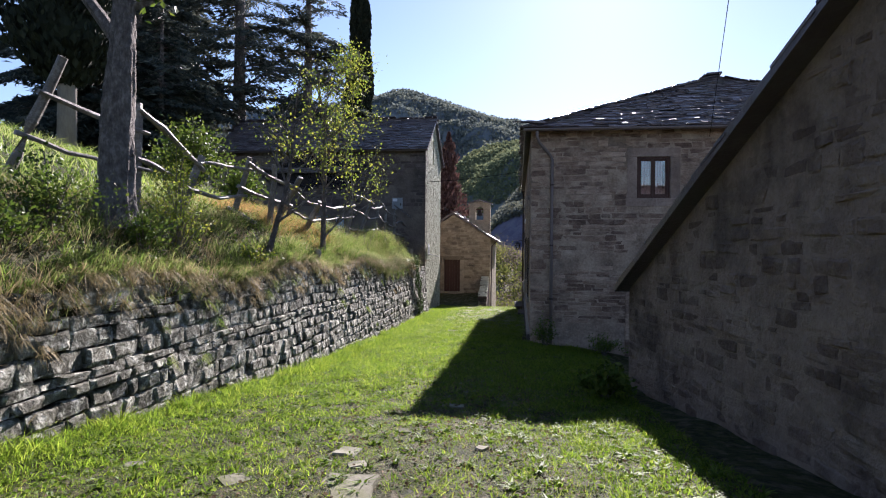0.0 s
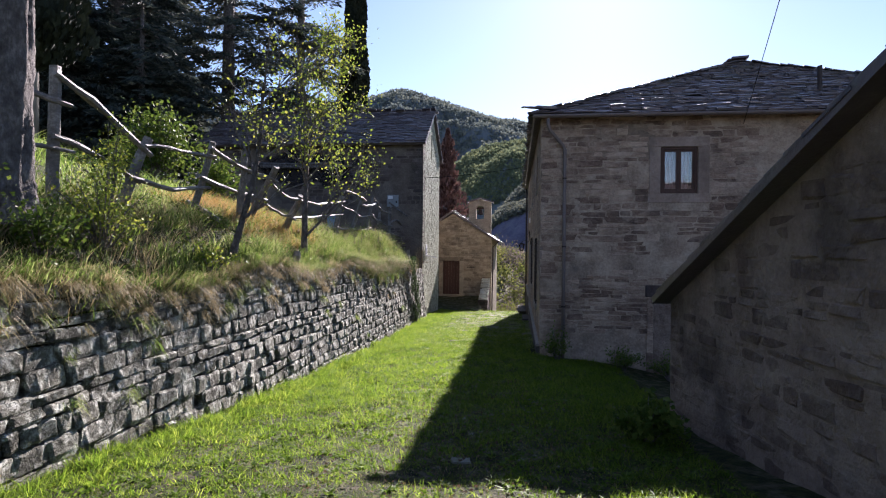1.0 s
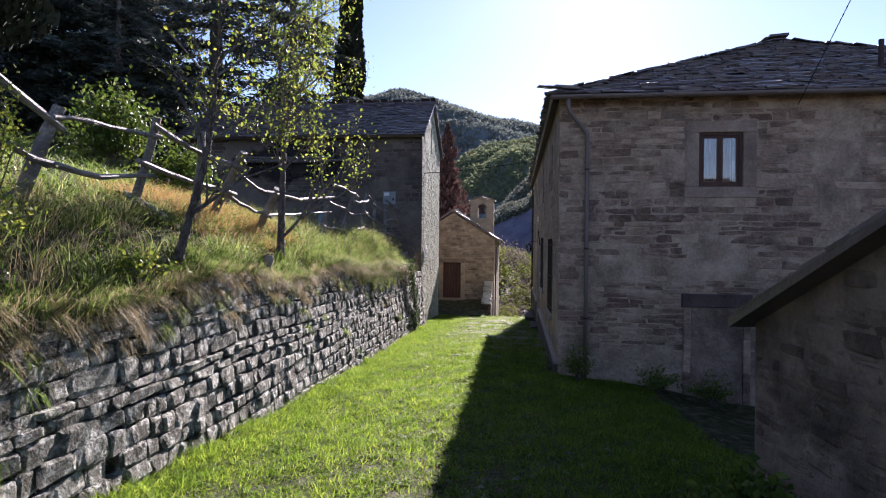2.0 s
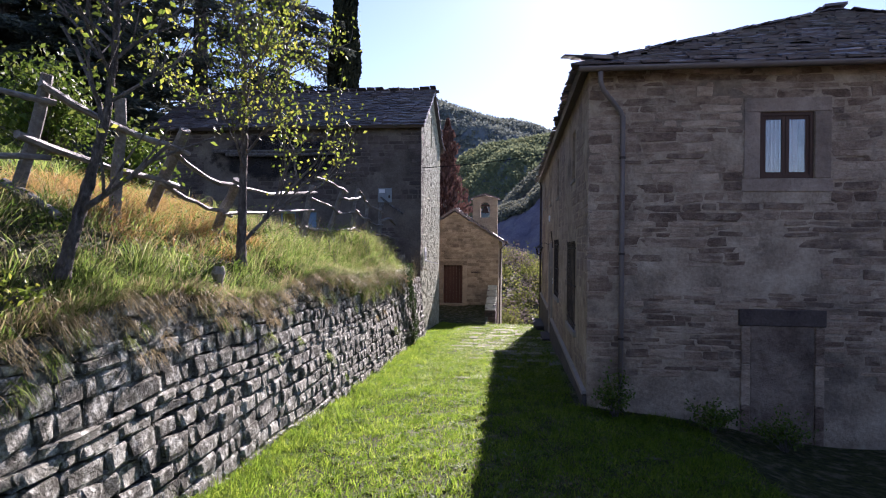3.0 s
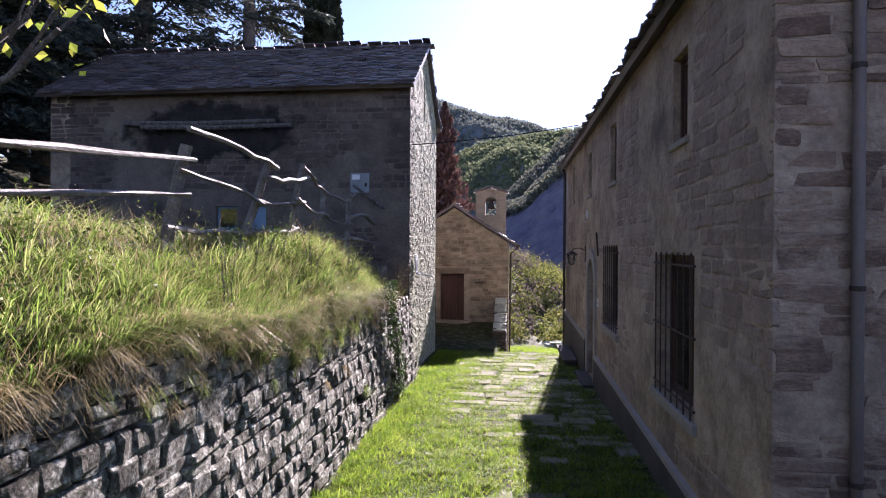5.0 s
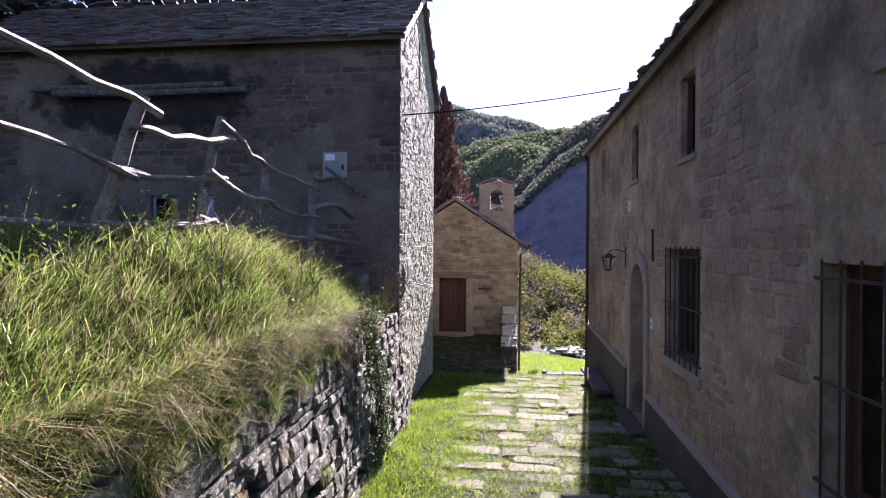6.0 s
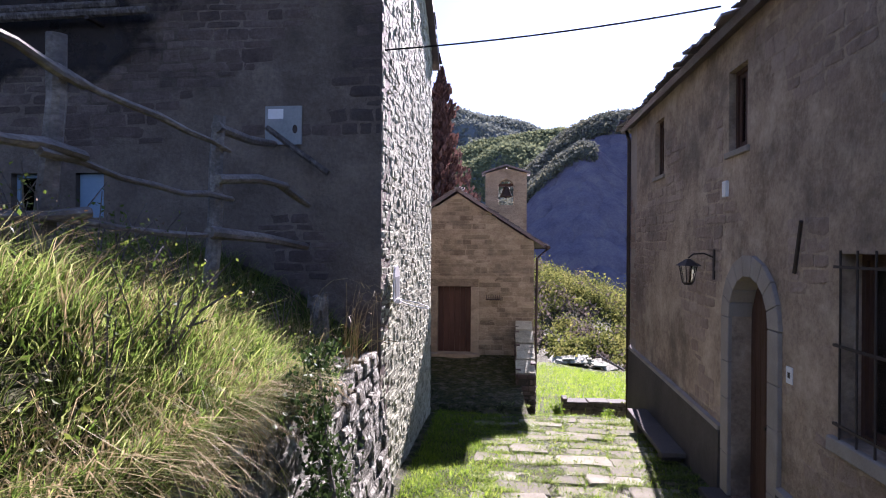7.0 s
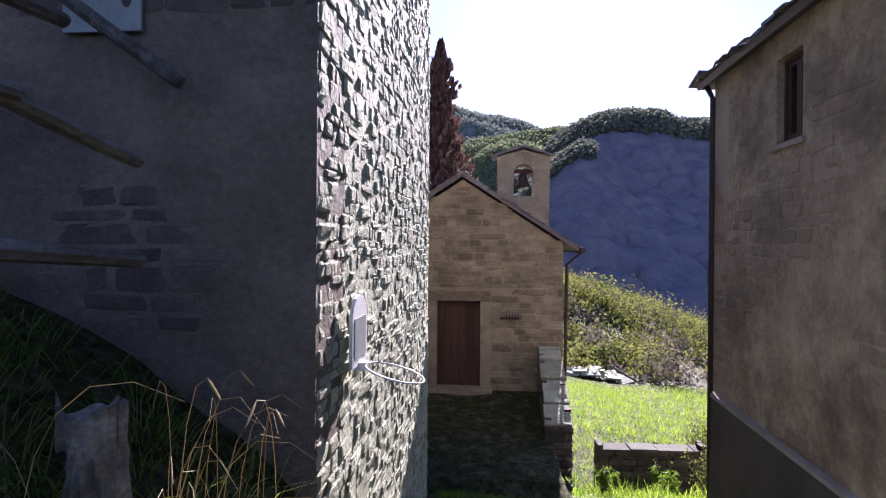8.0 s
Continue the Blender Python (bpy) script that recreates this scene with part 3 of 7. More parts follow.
roof_plane((RX1, RY0, RZ), (0, 1, 0), (-1, 0, 0), RUN_S, RUN_F, W_Y, 73, 0, None)
roof_plane((RX1, RY1, RZ), (-1, 0, 0), (0, -1, 0), RUN_F, RUN_S, W_X, 74, 0, None)

# ---- the house on the west side, gable to the lane ----
LX0, LX1, LY0, LY1, LZ, LT = -14.5, -4.3, 26.55, 31.85, -0.9, 7.05
RIDGE_L = 8.85
barn = thing("stone_barn", (-9, 29, LZ), "tall grey stone barn with a slab roof", "house")
LYM = (LY0 + LY1) / 2


def gable_l(u):
    return LT + (RIDGE_L - LT) * (1 - abs(u - (LY1 - LY0) / 2) / ((LY1 - LY0) / 2)) - LZ


vent = [(28.85 - LY0, 29.15 - LY0, 6.6 - LZ, 7.8 - LZ)]
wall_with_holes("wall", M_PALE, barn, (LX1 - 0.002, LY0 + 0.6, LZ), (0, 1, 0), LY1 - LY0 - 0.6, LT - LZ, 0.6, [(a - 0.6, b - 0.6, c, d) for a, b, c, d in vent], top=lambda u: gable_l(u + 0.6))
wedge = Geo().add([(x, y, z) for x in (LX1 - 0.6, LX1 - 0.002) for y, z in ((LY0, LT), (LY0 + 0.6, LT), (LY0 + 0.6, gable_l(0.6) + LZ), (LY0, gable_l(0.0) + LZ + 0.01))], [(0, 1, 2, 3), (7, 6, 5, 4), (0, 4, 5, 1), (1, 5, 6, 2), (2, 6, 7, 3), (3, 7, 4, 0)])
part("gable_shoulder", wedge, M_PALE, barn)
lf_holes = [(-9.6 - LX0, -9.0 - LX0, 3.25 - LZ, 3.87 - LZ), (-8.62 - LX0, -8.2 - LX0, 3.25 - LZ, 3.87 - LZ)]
wall_with_holes("wall", M_SHADED_MORTAR, barn, (LX0 + 0.6, LY0, LZ), (1, 0, 0), LX1 - LX0 - 0.602, LT - LZ, 0.6, [(a - 0.6, b - 0.6, c, d) for a, b, c, d in lf_holes])
wall_with_holes("wall", M_MORTAR, barn, (LX1 - 0.6, LY1, LZ), (-1, 0, 0), LX1 - LX0 - 1.2, LT - LZ, 0.6, ())
wall_with_holes("wall", M_MORTAR, barn, (LX0, LY1, LZ), (0, -1, 0), LY1 - LY0, LT - LZ, 0.6, (), top=gable_l)
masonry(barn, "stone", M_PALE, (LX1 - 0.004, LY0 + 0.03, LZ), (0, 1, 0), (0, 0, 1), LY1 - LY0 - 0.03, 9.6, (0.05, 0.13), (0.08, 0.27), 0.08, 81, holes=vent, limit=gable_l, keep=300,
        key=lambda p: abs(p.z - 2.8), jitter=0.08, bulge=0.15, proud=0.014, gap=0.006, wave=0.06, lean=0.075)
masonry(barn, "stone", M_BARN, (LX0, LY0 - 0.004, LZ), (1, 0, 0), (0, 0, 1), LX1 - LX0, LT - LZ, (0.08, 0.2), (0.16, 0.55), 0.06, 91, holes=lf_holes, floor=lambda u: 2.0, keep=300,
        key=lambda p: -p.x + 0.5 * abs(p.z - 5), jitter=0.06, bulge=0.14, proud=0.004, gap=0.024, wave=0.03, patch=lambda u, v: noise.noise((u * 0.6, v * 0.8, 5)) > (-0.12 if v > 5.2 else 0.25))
for side in (1, -1):
    y_e = LY0 - 0.32 if side > 0 else LY1 + 0.32
    pitch = (RIDGE_L - LT) / (LYM - LY0)
    vv = Vector((0, side, pitch)).normalized()
    uu = Vector((1, 0, 0)) if side > 0 else Vector((-1, 0, 0))
    o = Vector((LX0 - 0.2 if side > 0 else LX1 + 0.14, y_e, LT - 0.12))
    length = abs(LYM - y_e) / abs(vv.y)
    wid = LX1 - LX0 + 0.34
    nn = uu.cross(vv)
    g = Geo()
    p = [o + uu * a + vv * b + nn * c for c in (-0.07, 0.03) for a, b in ((0, 0), (wid, 0), (wid, length), (0, length))]
    g.add(p, [(3, 2, 1, 0), (4, 5, 6, 7), (0, 1, 5, 4), (1, 2, 6, 5), (2, 3, 7, 6), (3, 0, 4, 7)])
    part("roof", g, M_SLATE, barn)
    slab_roof(barn, o, uu, vv, lambda v: 0, lambda v: wid + 0.02, length - 0.1, 101 + side, row=0.14, width=(0.18, 0.45), thick=0.03, keep=300 if side > 0 else 0, key=lambda p: -p.x, overhang=0.06, tilt=0.15, rough=1.5)

# ---- chapel ----
CX0, CX1, CY0, CY1, CZ = -6.5, -1.76, 37.0, 47.0, -3.2
chapel = thing("chapel", (-4.1, 42, CZ), "small tan stone chapel with a bell gable", "chapel")
C_MID, C_EAVE, C_PEAK = -4.13, 3.02, 4.55


def gable_c(u):
    return C_EAVE + (C_PEAK - C_EAVE) * (1 - abs(u - (C_MID - CX0)) / (C_MID - CX0)) - CZ


CD = (-4.73, -3.69, -0.4, 1.65)
c_hole = [(CD[0] - CX0, CD[1] - CX0, CD[2] - CZ, CD[3] - CZ)]
wall_with_holes("wall", M_CHAPEL, chapel, (CX0, CY0, CZ), (1, 0, 0), CX1 - CX0, C_EAVE - CZ, 0.5, c_hole, top=gable_c)
wall_with_holes("wall", M_CHAPEL, chapel, (CX1, CY0 + 0.5, CZ), (0, 1, 0), CY1 - CY0 - 1, C_EAVE - CZ, 0.5, ())
wall_with_holes("wall", M_CHAPEL, chapel, (CX0, CY1 - 0.5, CZ), (0, -1, 0), CY1 - CY0 - 1, C_EAVE - CZ, 0.5, ())
wall_with_holes("wall", M_CHAPEL, chapel, (CX1, CY1, CZ), (-1, 0, 0), CX1 - CX0, C_EAVE - CZ, 0.5, (), top=gable_c)
masonry(chapel, "stone", M_CHAPEL, (CX0, CY0 - 0.004, CZ), (1, 0, 0), (0, 0, 1), CX1 - CX0, 8, (0.08, 0.2), (0.2, 0.6), 0.05, 111,
        holes=[(c_hole[0][0] - .25, c_hole[0][1] + .25, 0, c_hole[0][3] + .25)], limit=gable_c, floor=lambda u: 2.4, keep=260, key=lambda p: -p.z, jitter=0.03, bulge=0.12, proud=0.006, gap=0.014)
for side in (1, -1):
    x_e = CX1 + 0.35 if side > 0 else CX0 - 0.35
    pitch = (C_PEAK - C_EAVE) / (CX1 - C_MID)
    vv = Vector((-side, 0, pitch)).normalized()
    uu = Vector((0, 1, 0)) if side > 0 else Vector((0, -1, 0))
    o = Vector((x_e, CY0 - 0.18 if side > 0 else CY1 + 0.18, C_EAVE - 0.12))
    length = abs(x_e - C_MID) / abs(vv.x)
    nn = uu.cross(vv)
    wid = CY1 - CY0 + 0.36
    g = Geo()
    p = [o + uu * a + vv * b + nn * c for c in (-0.04, 0.03) for a, b in ((0, 0), (wid, 0), (wid, length), (0, length))]
    g.add(p, [(3, 2, 1, 0), (4, 5, 6, 7), (0, 1, 5, 4), (1, 2, 6, 5), (2, 3, 7, 6), (3, 0, 4, 7)])
    part("roof", g, M_SLATE, chapel)
    slab_roof(chapel, o, uu, vv, lambda v: 0, lambda v: wid + 0.02, length - 0.1, 121 + side, row=0.2, width=(0.25, 0.5), thick=0.035, keep=150 if side > 0 else 0, key=lambda p: p.y, overhang=0.05)
# bell gable: two piers, an arch over the bell and a small slab cap
TX0, TX1, TY0, TY1 = -3.33, -1.9, 39.3, 39.9
cx = (TX0 + TX1) / 2
half, rad = (TX1 - TX0) / 2, (TX1 - TX0) / 2 - 0.45
inner = [(-rad, 4.35)] + [(-rad * math.cos(math.pi * k / 10), 5.0 + 0.24 * math.sin(math.pi * k / 10)) for k in range(11)] + [(rad, 4.35)]
bmg = bmesh.new()
xs = [-half] + [p_[0] for p_ in inner[1:-1]] + [half]
tops = lambda x: 5.45 + 0.17 * (1 - abs(x) / half)
g = Geo()
for (xa, xb) in zip(xs[:-1], xs[1:]):
    if xb - xa < 1e-6:
        continue
    mid_x = (xa + xb) / 2
    hole = abs(mid_x) < rad
    za = 5.0 + 0.24 * math.sqrt(max(0, 1 - (xa / rad) ** 2))
    zb = 5.0 + 0.24 * math.sqrt(max(0, 1 - (xb / rad) ** 2))
    spans = [((2.8, 2.8), (4.35, 4.35)), ((za, zb), (tops(xa), tops(xb)))] if hole else [((2.8, 2.8), (tops(xa), tops(xb)))]
    for (a0, b0), (a1, b1) in spans:
        p = [(cx + x_, y_, z_) for y_ in (TY0, TY1) for x_, z_ in ((xa, a0), (xb, b0), (xb, b1), (xa, a1))]
        g.add(p, [(0, 1, 2, 3), (7, 6, 5, 4), (0, 4, 5, 1), (3, 2, 6, 7), (0, 3, 7, 4), (1, 5, 6, 2)])
me_ = g.mesh("bell_gable", M_CHAPEL)
bmg.from_mesh(me_)
bmesh.ops.remove_doubles(bmg, verts=bmg.verts[:], dist=1e-4)
bmg.to_mesh(me_)
bmg.free()
part("bell_gable", me_, M_CHAPEL, chapel, "stone bell gable with one opening")
g = Geo()
for s in (-1, 1):
    p = [(cx + s * 0.85, y, 5.42) for y in (TY0 - .1, TY1 + .1)] + [(cx, y, 5.7) for y in (TY1 + .1, TY0 - .1)]
    p += [(x, y, z + 0.06) for x, y, z in p]
    g.add(p, [(0, 1, 2, 3), (7, 6, 5, 4), (0, 4, 5, 1), (1, 5, 6, 2), (2, 6, 7, 3), (3, 7, 4, 0)])
part("gable_cap", g, M_SLATE, chapel)


# ---- hills across the valley ----
def crowns(x, y, cell, seed):
    """Height of a closed canopy of rounded tree tops."""
    rs = np.random.RandomState(seed)
    table = rs.rand(64, 64, 3)
    ix, iy = np.floor(x / cell).astype(int), np.floor(y / cell).astype(int)
    best = np.zeros_like(x)
    for dx in (-1, 0, 1):
        for dy in (-1, 0, 1):
            t = table[(ix + dx) % 64, (iy + dy) % 64]
            px, py = (ix + dx + 0.15 + 0.7 * t[..., 0]) * cell, (iy + dy + 0.15 + 0.7 * t[..., 1]) * cell
            r = np.hypot(x - px, y - py) / (cell * (0.6 + 0.35 * t[..., 2]))
            best = np.maximum(best, np.sqrt(np.clip(1 - r * r, 0, 1)) * (0.6 + 0.4 * t[..., 2]))
    return best


def wavy(x, y, scale, seed):
    z = np.zeros_like(x)
    rs = np.random.RandomState(seed)
    for k in range(5):
        a, ph = rs.rand() * 6.28, rs.rand() * 6.28
        f = 2 ** k / scale
        z += np.sin((x * np.cos(a) + y * np.sin(a)) * f * 6.28 + ph) / 1.7 ** k
    return z


def hill(name, label, mat, azimuths, elevations, near, far, low, seed, cell, tall, steps=(240, 80), gully=0.35):
    """A wooded hill seen from the hamlet: a steep face that rounds over to a crest at the given elevation angles. Returns a function for its surface."""
    def surface(A, R):
        top = np.interp(np.degrees(A), azimuths, elevations)
        dist = near + (far - near) * R
        x, y = -2.0 + dist * np.sin(A), 14.0 + dist * np.cos(A)
        el = low + (top - low) * (1 - (1 - R) ** 1.8) + gully * wavy(x, y, far * 0.16, seed) * np.sin(np.pi * R) ** 1.5
        return x, y, dist * np.tan(np.radians(el))

    a = np.radians(np.linspace(azimuths[0], azimuths[-1], steps[0]))
    A, R = np.meshgrid(a, np.linspace(0, 1, steps[1]))
    x, y, z = surface(A, R)
    z = z + tall * (crowns(x, y, cell, seed) - 1.0)
    v = np.stack([x, y, z], -1)
    back = v[-1].copy()
    back[:, :2] *= 1.3
    back[:, 2] = -60
    v = np.concatenate([v, back[None]], 0)
    n, m = v.shape[:2]
    i = np.arange(n * m).reshape(n, m)
    q = np.stack([i[:-1, :-1], i[:-1, 1:], i[1:, 1:], i[1:, :-1]], -1).reshape(-1, 4)
    ob = new(name, quads_mesh(name, v.reshape(-1, 3), q, mat, False))
    tagged(ob, label, "hill", kind="structure")
    return surface


def woods(name, label, surface, azimuths, count, size, leaf, mat, seed, per=16, crest=0.45):
    """Loose crowns of single trees over a hill, densest along its crest."""
    rs = np.random.RandomState(seed)
    A = np.radians(rs.uniform(*azimuths, count))
    R = 1 - (1 - crest) * rs.uniform(0, 1, count) ** 1.6
    x, y, z = surface(A, R)
    big = size * rs.uniform(.6, 1.25, count)
    p = rs.normal(size=(count, per, 3))
    p /= np.linalg.norm(p, axis=2, keepdims=True)
    p *= rs.uniform(.55, 1.0, (count, per, 1))
    c = np.stack([x, y, z], 1)[:, None] + p * (big[:, None, None] * np.array([.5, .5, .62]))
    ob = leaf_cloud(name, c.reshape(-1, 3), None, leaf, mat, None, rs)
    return tagged(ob, label, "woods", kind="stuff")


# Blue and violet haze is put straight into these forest base colours
F_FAR = forest_material("hazed_far_forest", [(0.09, 0.11, 0.135), (0.13, 0.155, 0.17), (0.20, 0.22, 0.19)], 0.03)
F_MID = forest_material("hazed_mid_forest", [(0.075, 0.092, 0.11), (0.12, 0.14, 0.14), (0.22, 0.23, 0.15)], 0.05)
F_NEAR = forest_material("hazed_near_forest", [(0.07, 0.066, 0.10), (0.128, 0.118, 0.155), (0.19, 0.175, 0.185)], 0.12)
# Loose woods: haze in the colour too, greener to stand for sunlit crests
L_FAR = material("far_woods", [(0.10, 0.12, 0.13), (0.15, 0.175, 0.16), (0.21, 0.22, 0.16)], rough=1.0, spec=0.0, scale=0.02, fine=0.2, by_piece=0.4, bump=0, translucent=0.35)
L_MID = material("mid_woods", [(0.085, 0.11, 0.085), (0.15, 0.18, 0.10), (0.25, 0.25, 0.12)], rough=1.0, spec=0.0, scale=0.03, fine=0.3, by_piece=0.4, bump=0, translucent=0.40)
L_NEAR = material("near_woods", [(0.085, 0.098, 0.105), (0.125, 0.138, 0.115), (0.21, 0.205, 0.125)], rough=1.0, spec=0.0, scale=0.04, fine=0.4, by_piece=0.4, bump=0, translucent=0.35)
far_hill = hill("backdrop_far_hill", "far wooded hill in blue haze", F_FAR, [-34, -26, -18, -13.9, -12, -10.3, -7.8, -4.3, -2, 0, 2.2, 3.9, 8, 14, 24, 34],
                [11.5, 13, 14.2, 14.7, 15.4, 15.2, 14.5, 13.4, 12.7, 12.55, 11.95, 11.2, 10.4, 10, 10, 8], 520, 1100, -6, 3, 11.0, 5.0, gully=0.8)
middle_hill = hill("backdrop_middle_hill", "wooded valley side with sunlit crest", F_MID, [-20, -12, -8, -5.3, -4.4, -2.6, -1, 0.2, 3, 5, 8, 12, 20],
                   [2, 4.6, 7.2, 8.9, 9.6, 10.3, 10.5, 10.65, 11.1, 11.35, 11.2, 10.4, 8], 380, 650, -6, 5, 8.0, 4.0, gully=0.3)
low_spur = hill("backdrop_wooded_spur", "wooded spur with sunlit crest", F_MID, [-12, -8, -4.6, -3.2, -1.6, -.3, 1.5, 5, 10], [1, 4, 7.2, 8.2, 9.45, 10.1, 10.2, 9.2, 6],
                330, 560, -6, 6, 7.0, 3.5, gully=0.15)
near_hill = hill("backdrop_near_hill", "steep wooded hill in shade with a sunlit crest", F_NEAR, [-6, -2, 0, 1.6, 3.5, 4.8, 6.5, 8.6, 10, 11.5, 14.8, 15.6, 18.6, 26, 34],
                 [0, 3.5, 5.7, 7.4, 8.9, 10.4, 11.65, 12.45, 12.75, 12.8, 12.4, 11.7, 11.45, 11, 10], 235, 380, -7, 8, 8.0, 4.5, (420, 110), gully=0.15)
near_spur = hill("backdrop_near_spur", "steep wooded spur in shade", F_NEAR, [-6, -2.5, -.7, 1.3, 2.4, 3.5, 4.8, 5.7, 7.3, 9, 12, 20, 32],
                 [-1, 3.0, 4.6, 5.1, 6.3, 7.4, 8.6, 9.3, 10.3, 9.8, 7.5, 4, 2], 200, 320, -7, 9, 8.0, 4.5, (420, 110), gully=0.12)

# ---- trees ----
def leaf_cloud(name, centres, normals, size, mat, parent, rng, shape="leaf", label=""):
    """Many small leaf blades, each a bent pair of triangles, around the given places."""
    n = len(centres)
    c = np.asarray(centres)
    t = rng.normal(size=(n, 3))
    t /= np.linalg.norm(t, axis=1, keepdims=True)
    if normals is not None:
        t = np.asarray(normals)
        t = t / np.maximum(np.linalg.norm(t, axis=1, keepdims=True), 1e-6)
    s = rng.normal(size=(n, 3))
    s -= (s * t).sum(1, keepdims=True) * t
    s /= np.maximum(np.linalg.norm(s, axis=1, keepdims=True), 1e-6)
    k = np.cross(t, s)
    L = (size * rng.uniform(0.6, 1.4, n))[:, None]
    wid = 0.32 if shape == "leaf" else 0.14
    v = np.stack([c - t * L * 0.5, c + s * L * wid + k * L * 0.08, c + t * L * 0.5, c - s * L * wid + k * L * 0.08], 1).reshape(-1, 3)
    q = np.arange(4 * n).reshape(-1, 4)
    ob = new(name, quads_mesh(name, v, q, mat))
    if parent is not None:
        ob.parent = parent
        ob.matrix_parent_inverse = parent.matrix_basis.inverted()
    return tagged(ob, label)


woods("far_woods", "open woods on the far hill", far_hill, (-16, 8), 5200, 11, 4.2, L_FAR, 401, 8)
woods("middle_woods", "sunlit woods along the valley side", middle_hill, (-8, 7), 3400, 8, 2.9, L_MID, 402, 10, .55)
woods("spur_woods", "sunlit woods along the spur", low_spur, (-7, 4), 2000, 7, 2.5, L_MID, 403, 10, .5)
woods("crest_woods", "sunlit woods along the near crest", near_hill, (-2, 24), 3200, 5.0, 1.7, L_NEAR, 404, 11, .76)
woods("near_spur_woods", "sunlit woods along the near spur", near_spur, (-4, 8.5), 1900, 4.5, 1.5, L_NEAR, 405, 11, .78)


def conifer(place, height, spread, seed, lean=0.0, bare=0.12, label="", density=1.0):
    """A cedar: straight trunk, level tiers of limbs, each limb a flat spray of needles that droops at its tip."""
    rng = np.random.RandomState(seed)
    x, y, z = place
    tree = thing("cedar", place, label or "tall dark cedar with level tiers of needles", "tree", "cedars behind the barn")
    g = Geo()
    g.tube([(x, y, z - 0.3), (x + lean * .3, y, z + height * .4), (x + lean, y, z + height)], [height * .021, height * .014, 0.05], 8)
    part("trunk", g, M_BARK, tree, smooth=True)
    limbs = Geo()
    cs, ns = [], []
    h = bare
    while h < 0.99:
        reach = spread * (1 - h) ** 0.75 * rng.uniform(0.65, 1.1) + 0.4
        for k in range(rng.randint(5, 8)):
            w = rng.uniform(0, 6.28)
            d = np.array([math.cos(w), math.sin(w), 0.0])
            b = np.array([x + lean * h, y, z + height * h + rng.uniform(-.5, .5)])
            r = reach * rng.uniform(0.6, 1.05)
            rise = rng.uniform(-0.05, 0.16)
            pts = [b + d * r * q + np.array([0, 0, r * (rise * q * 2 - 0.30 * q * q)]) for q in (0, .35, .7, 1.0)]
            limbs.tube(pts, [0.05 + r * .012, .04, .025, .012], 5)
            m = int(r * (85 if h < .62 else 35) * density)
            q = rng.uniform(0.12, 1.05, m)
            side = np.array([-d[1], d[0], 0])
            off = rng.normal(size=m) * 0.13 * r * np.sqrt(np.clip(1.15 - q, .1, 1)) * 1.3
            c = b + d * (r * q)[:, None] + side * off[:, None]
            c[:, 2] += r * (rise * q * 2 - 0.30 * q * q) - 0.25 * np.abs(off) + rng.normal(size=m) * 0.06
            cs.append(c)
            nd = d * 0.8 + side * np.sign(off)[:, None] * 0.7 + rng.normal(size=(m, 3)) * 0.35
            nd[:, 2] -= 0.25
            ns.append(nd)
        h += rng.uniform(0.034, 0.062)
    tagged(part("branch", limbs, M_BARK, tree), kind="stuff")
    leaf_cloud("crown", np.concatenate(cs), np.concatenate(ns), 0.36, M_CEDAR, tree, rng, "needle")
    return tree


def column_tree(name, place, height, width, mat, seed, count, label, bare=0.03, group="", leaf=0.3, shape=0.75, bark=None, ragged=0.0):
    """A cypress: a trunk and a dense upright column of sprays with a ragged outline."""
    rng = np.random.RandomState(seed)
    x, y, z = place
    tree = thing(name, place, label, "tree", group)
    part("trunk", Geo().tube([(x, y, z - .3), (x, y, z + height * .5), (x, y, z + height * .93)], [width * .07 + .07, width * .06 + .04, .02], 12), bark or M_BARK, tree, smooth=True)
    h = bare + (1 - bare) * rng.uniform(0, 1, count) ** 0.9
    q = (h - bare) / (1 - bare)
    prof = np.minimum(1, (q / 0.12) ** 0.5) * np.clip(1 - q, 0, 1) ** (1 - shape) * (1 - 0.45 * q)
    w = rng.uniform(0, 6.28, count)
    lump = 1 + 0.20 * np.sin(3 * w + 9 * q) + 0.14 * np.sin(5 * w - 21 * q)
    r = width * 0.5 * prof * lump * (1 - 0.42 * rng.uniform(0, 1, count) ** 2)
    if ragged:
        limb = rng.uniform(0, 1, (40, 9))[(q * 39).astype(int), (w / 6.2832 * 8.99).astype(int)]
        r = r * (1 - ragged + 1.7 * ragged * limb)
    c = np.stack([x + r * np.cos(w), y + r * np.sin(w), z + h * height - ragged * 0.25 * r], 1)
    n = np.stack([np.cos(w) * .45, np.sin(w) * .45, np.full(count, 1.0)], 1) + rng.normal(size=(count, 3)) * 0.22
    leaf_cloud("crown", c, n, leaf, mat, tree, rng, "leaf")
    core = Geo()
    core.tube([(x, y, z + height * (bare + .02)), (x, y, z + height * (bare + .12)), (x, y, z + height * .5), (x, y, z + height * .9)], [width * .12 * (1 - ragged), width * .33 * (1 - ragged), width * .24 * (1 - ragged), width * .05], 10)
    part("inner_foliage", core, mat, tree)
    return tree


def ground_z(x, y):
    return float(rough_land(x, y))


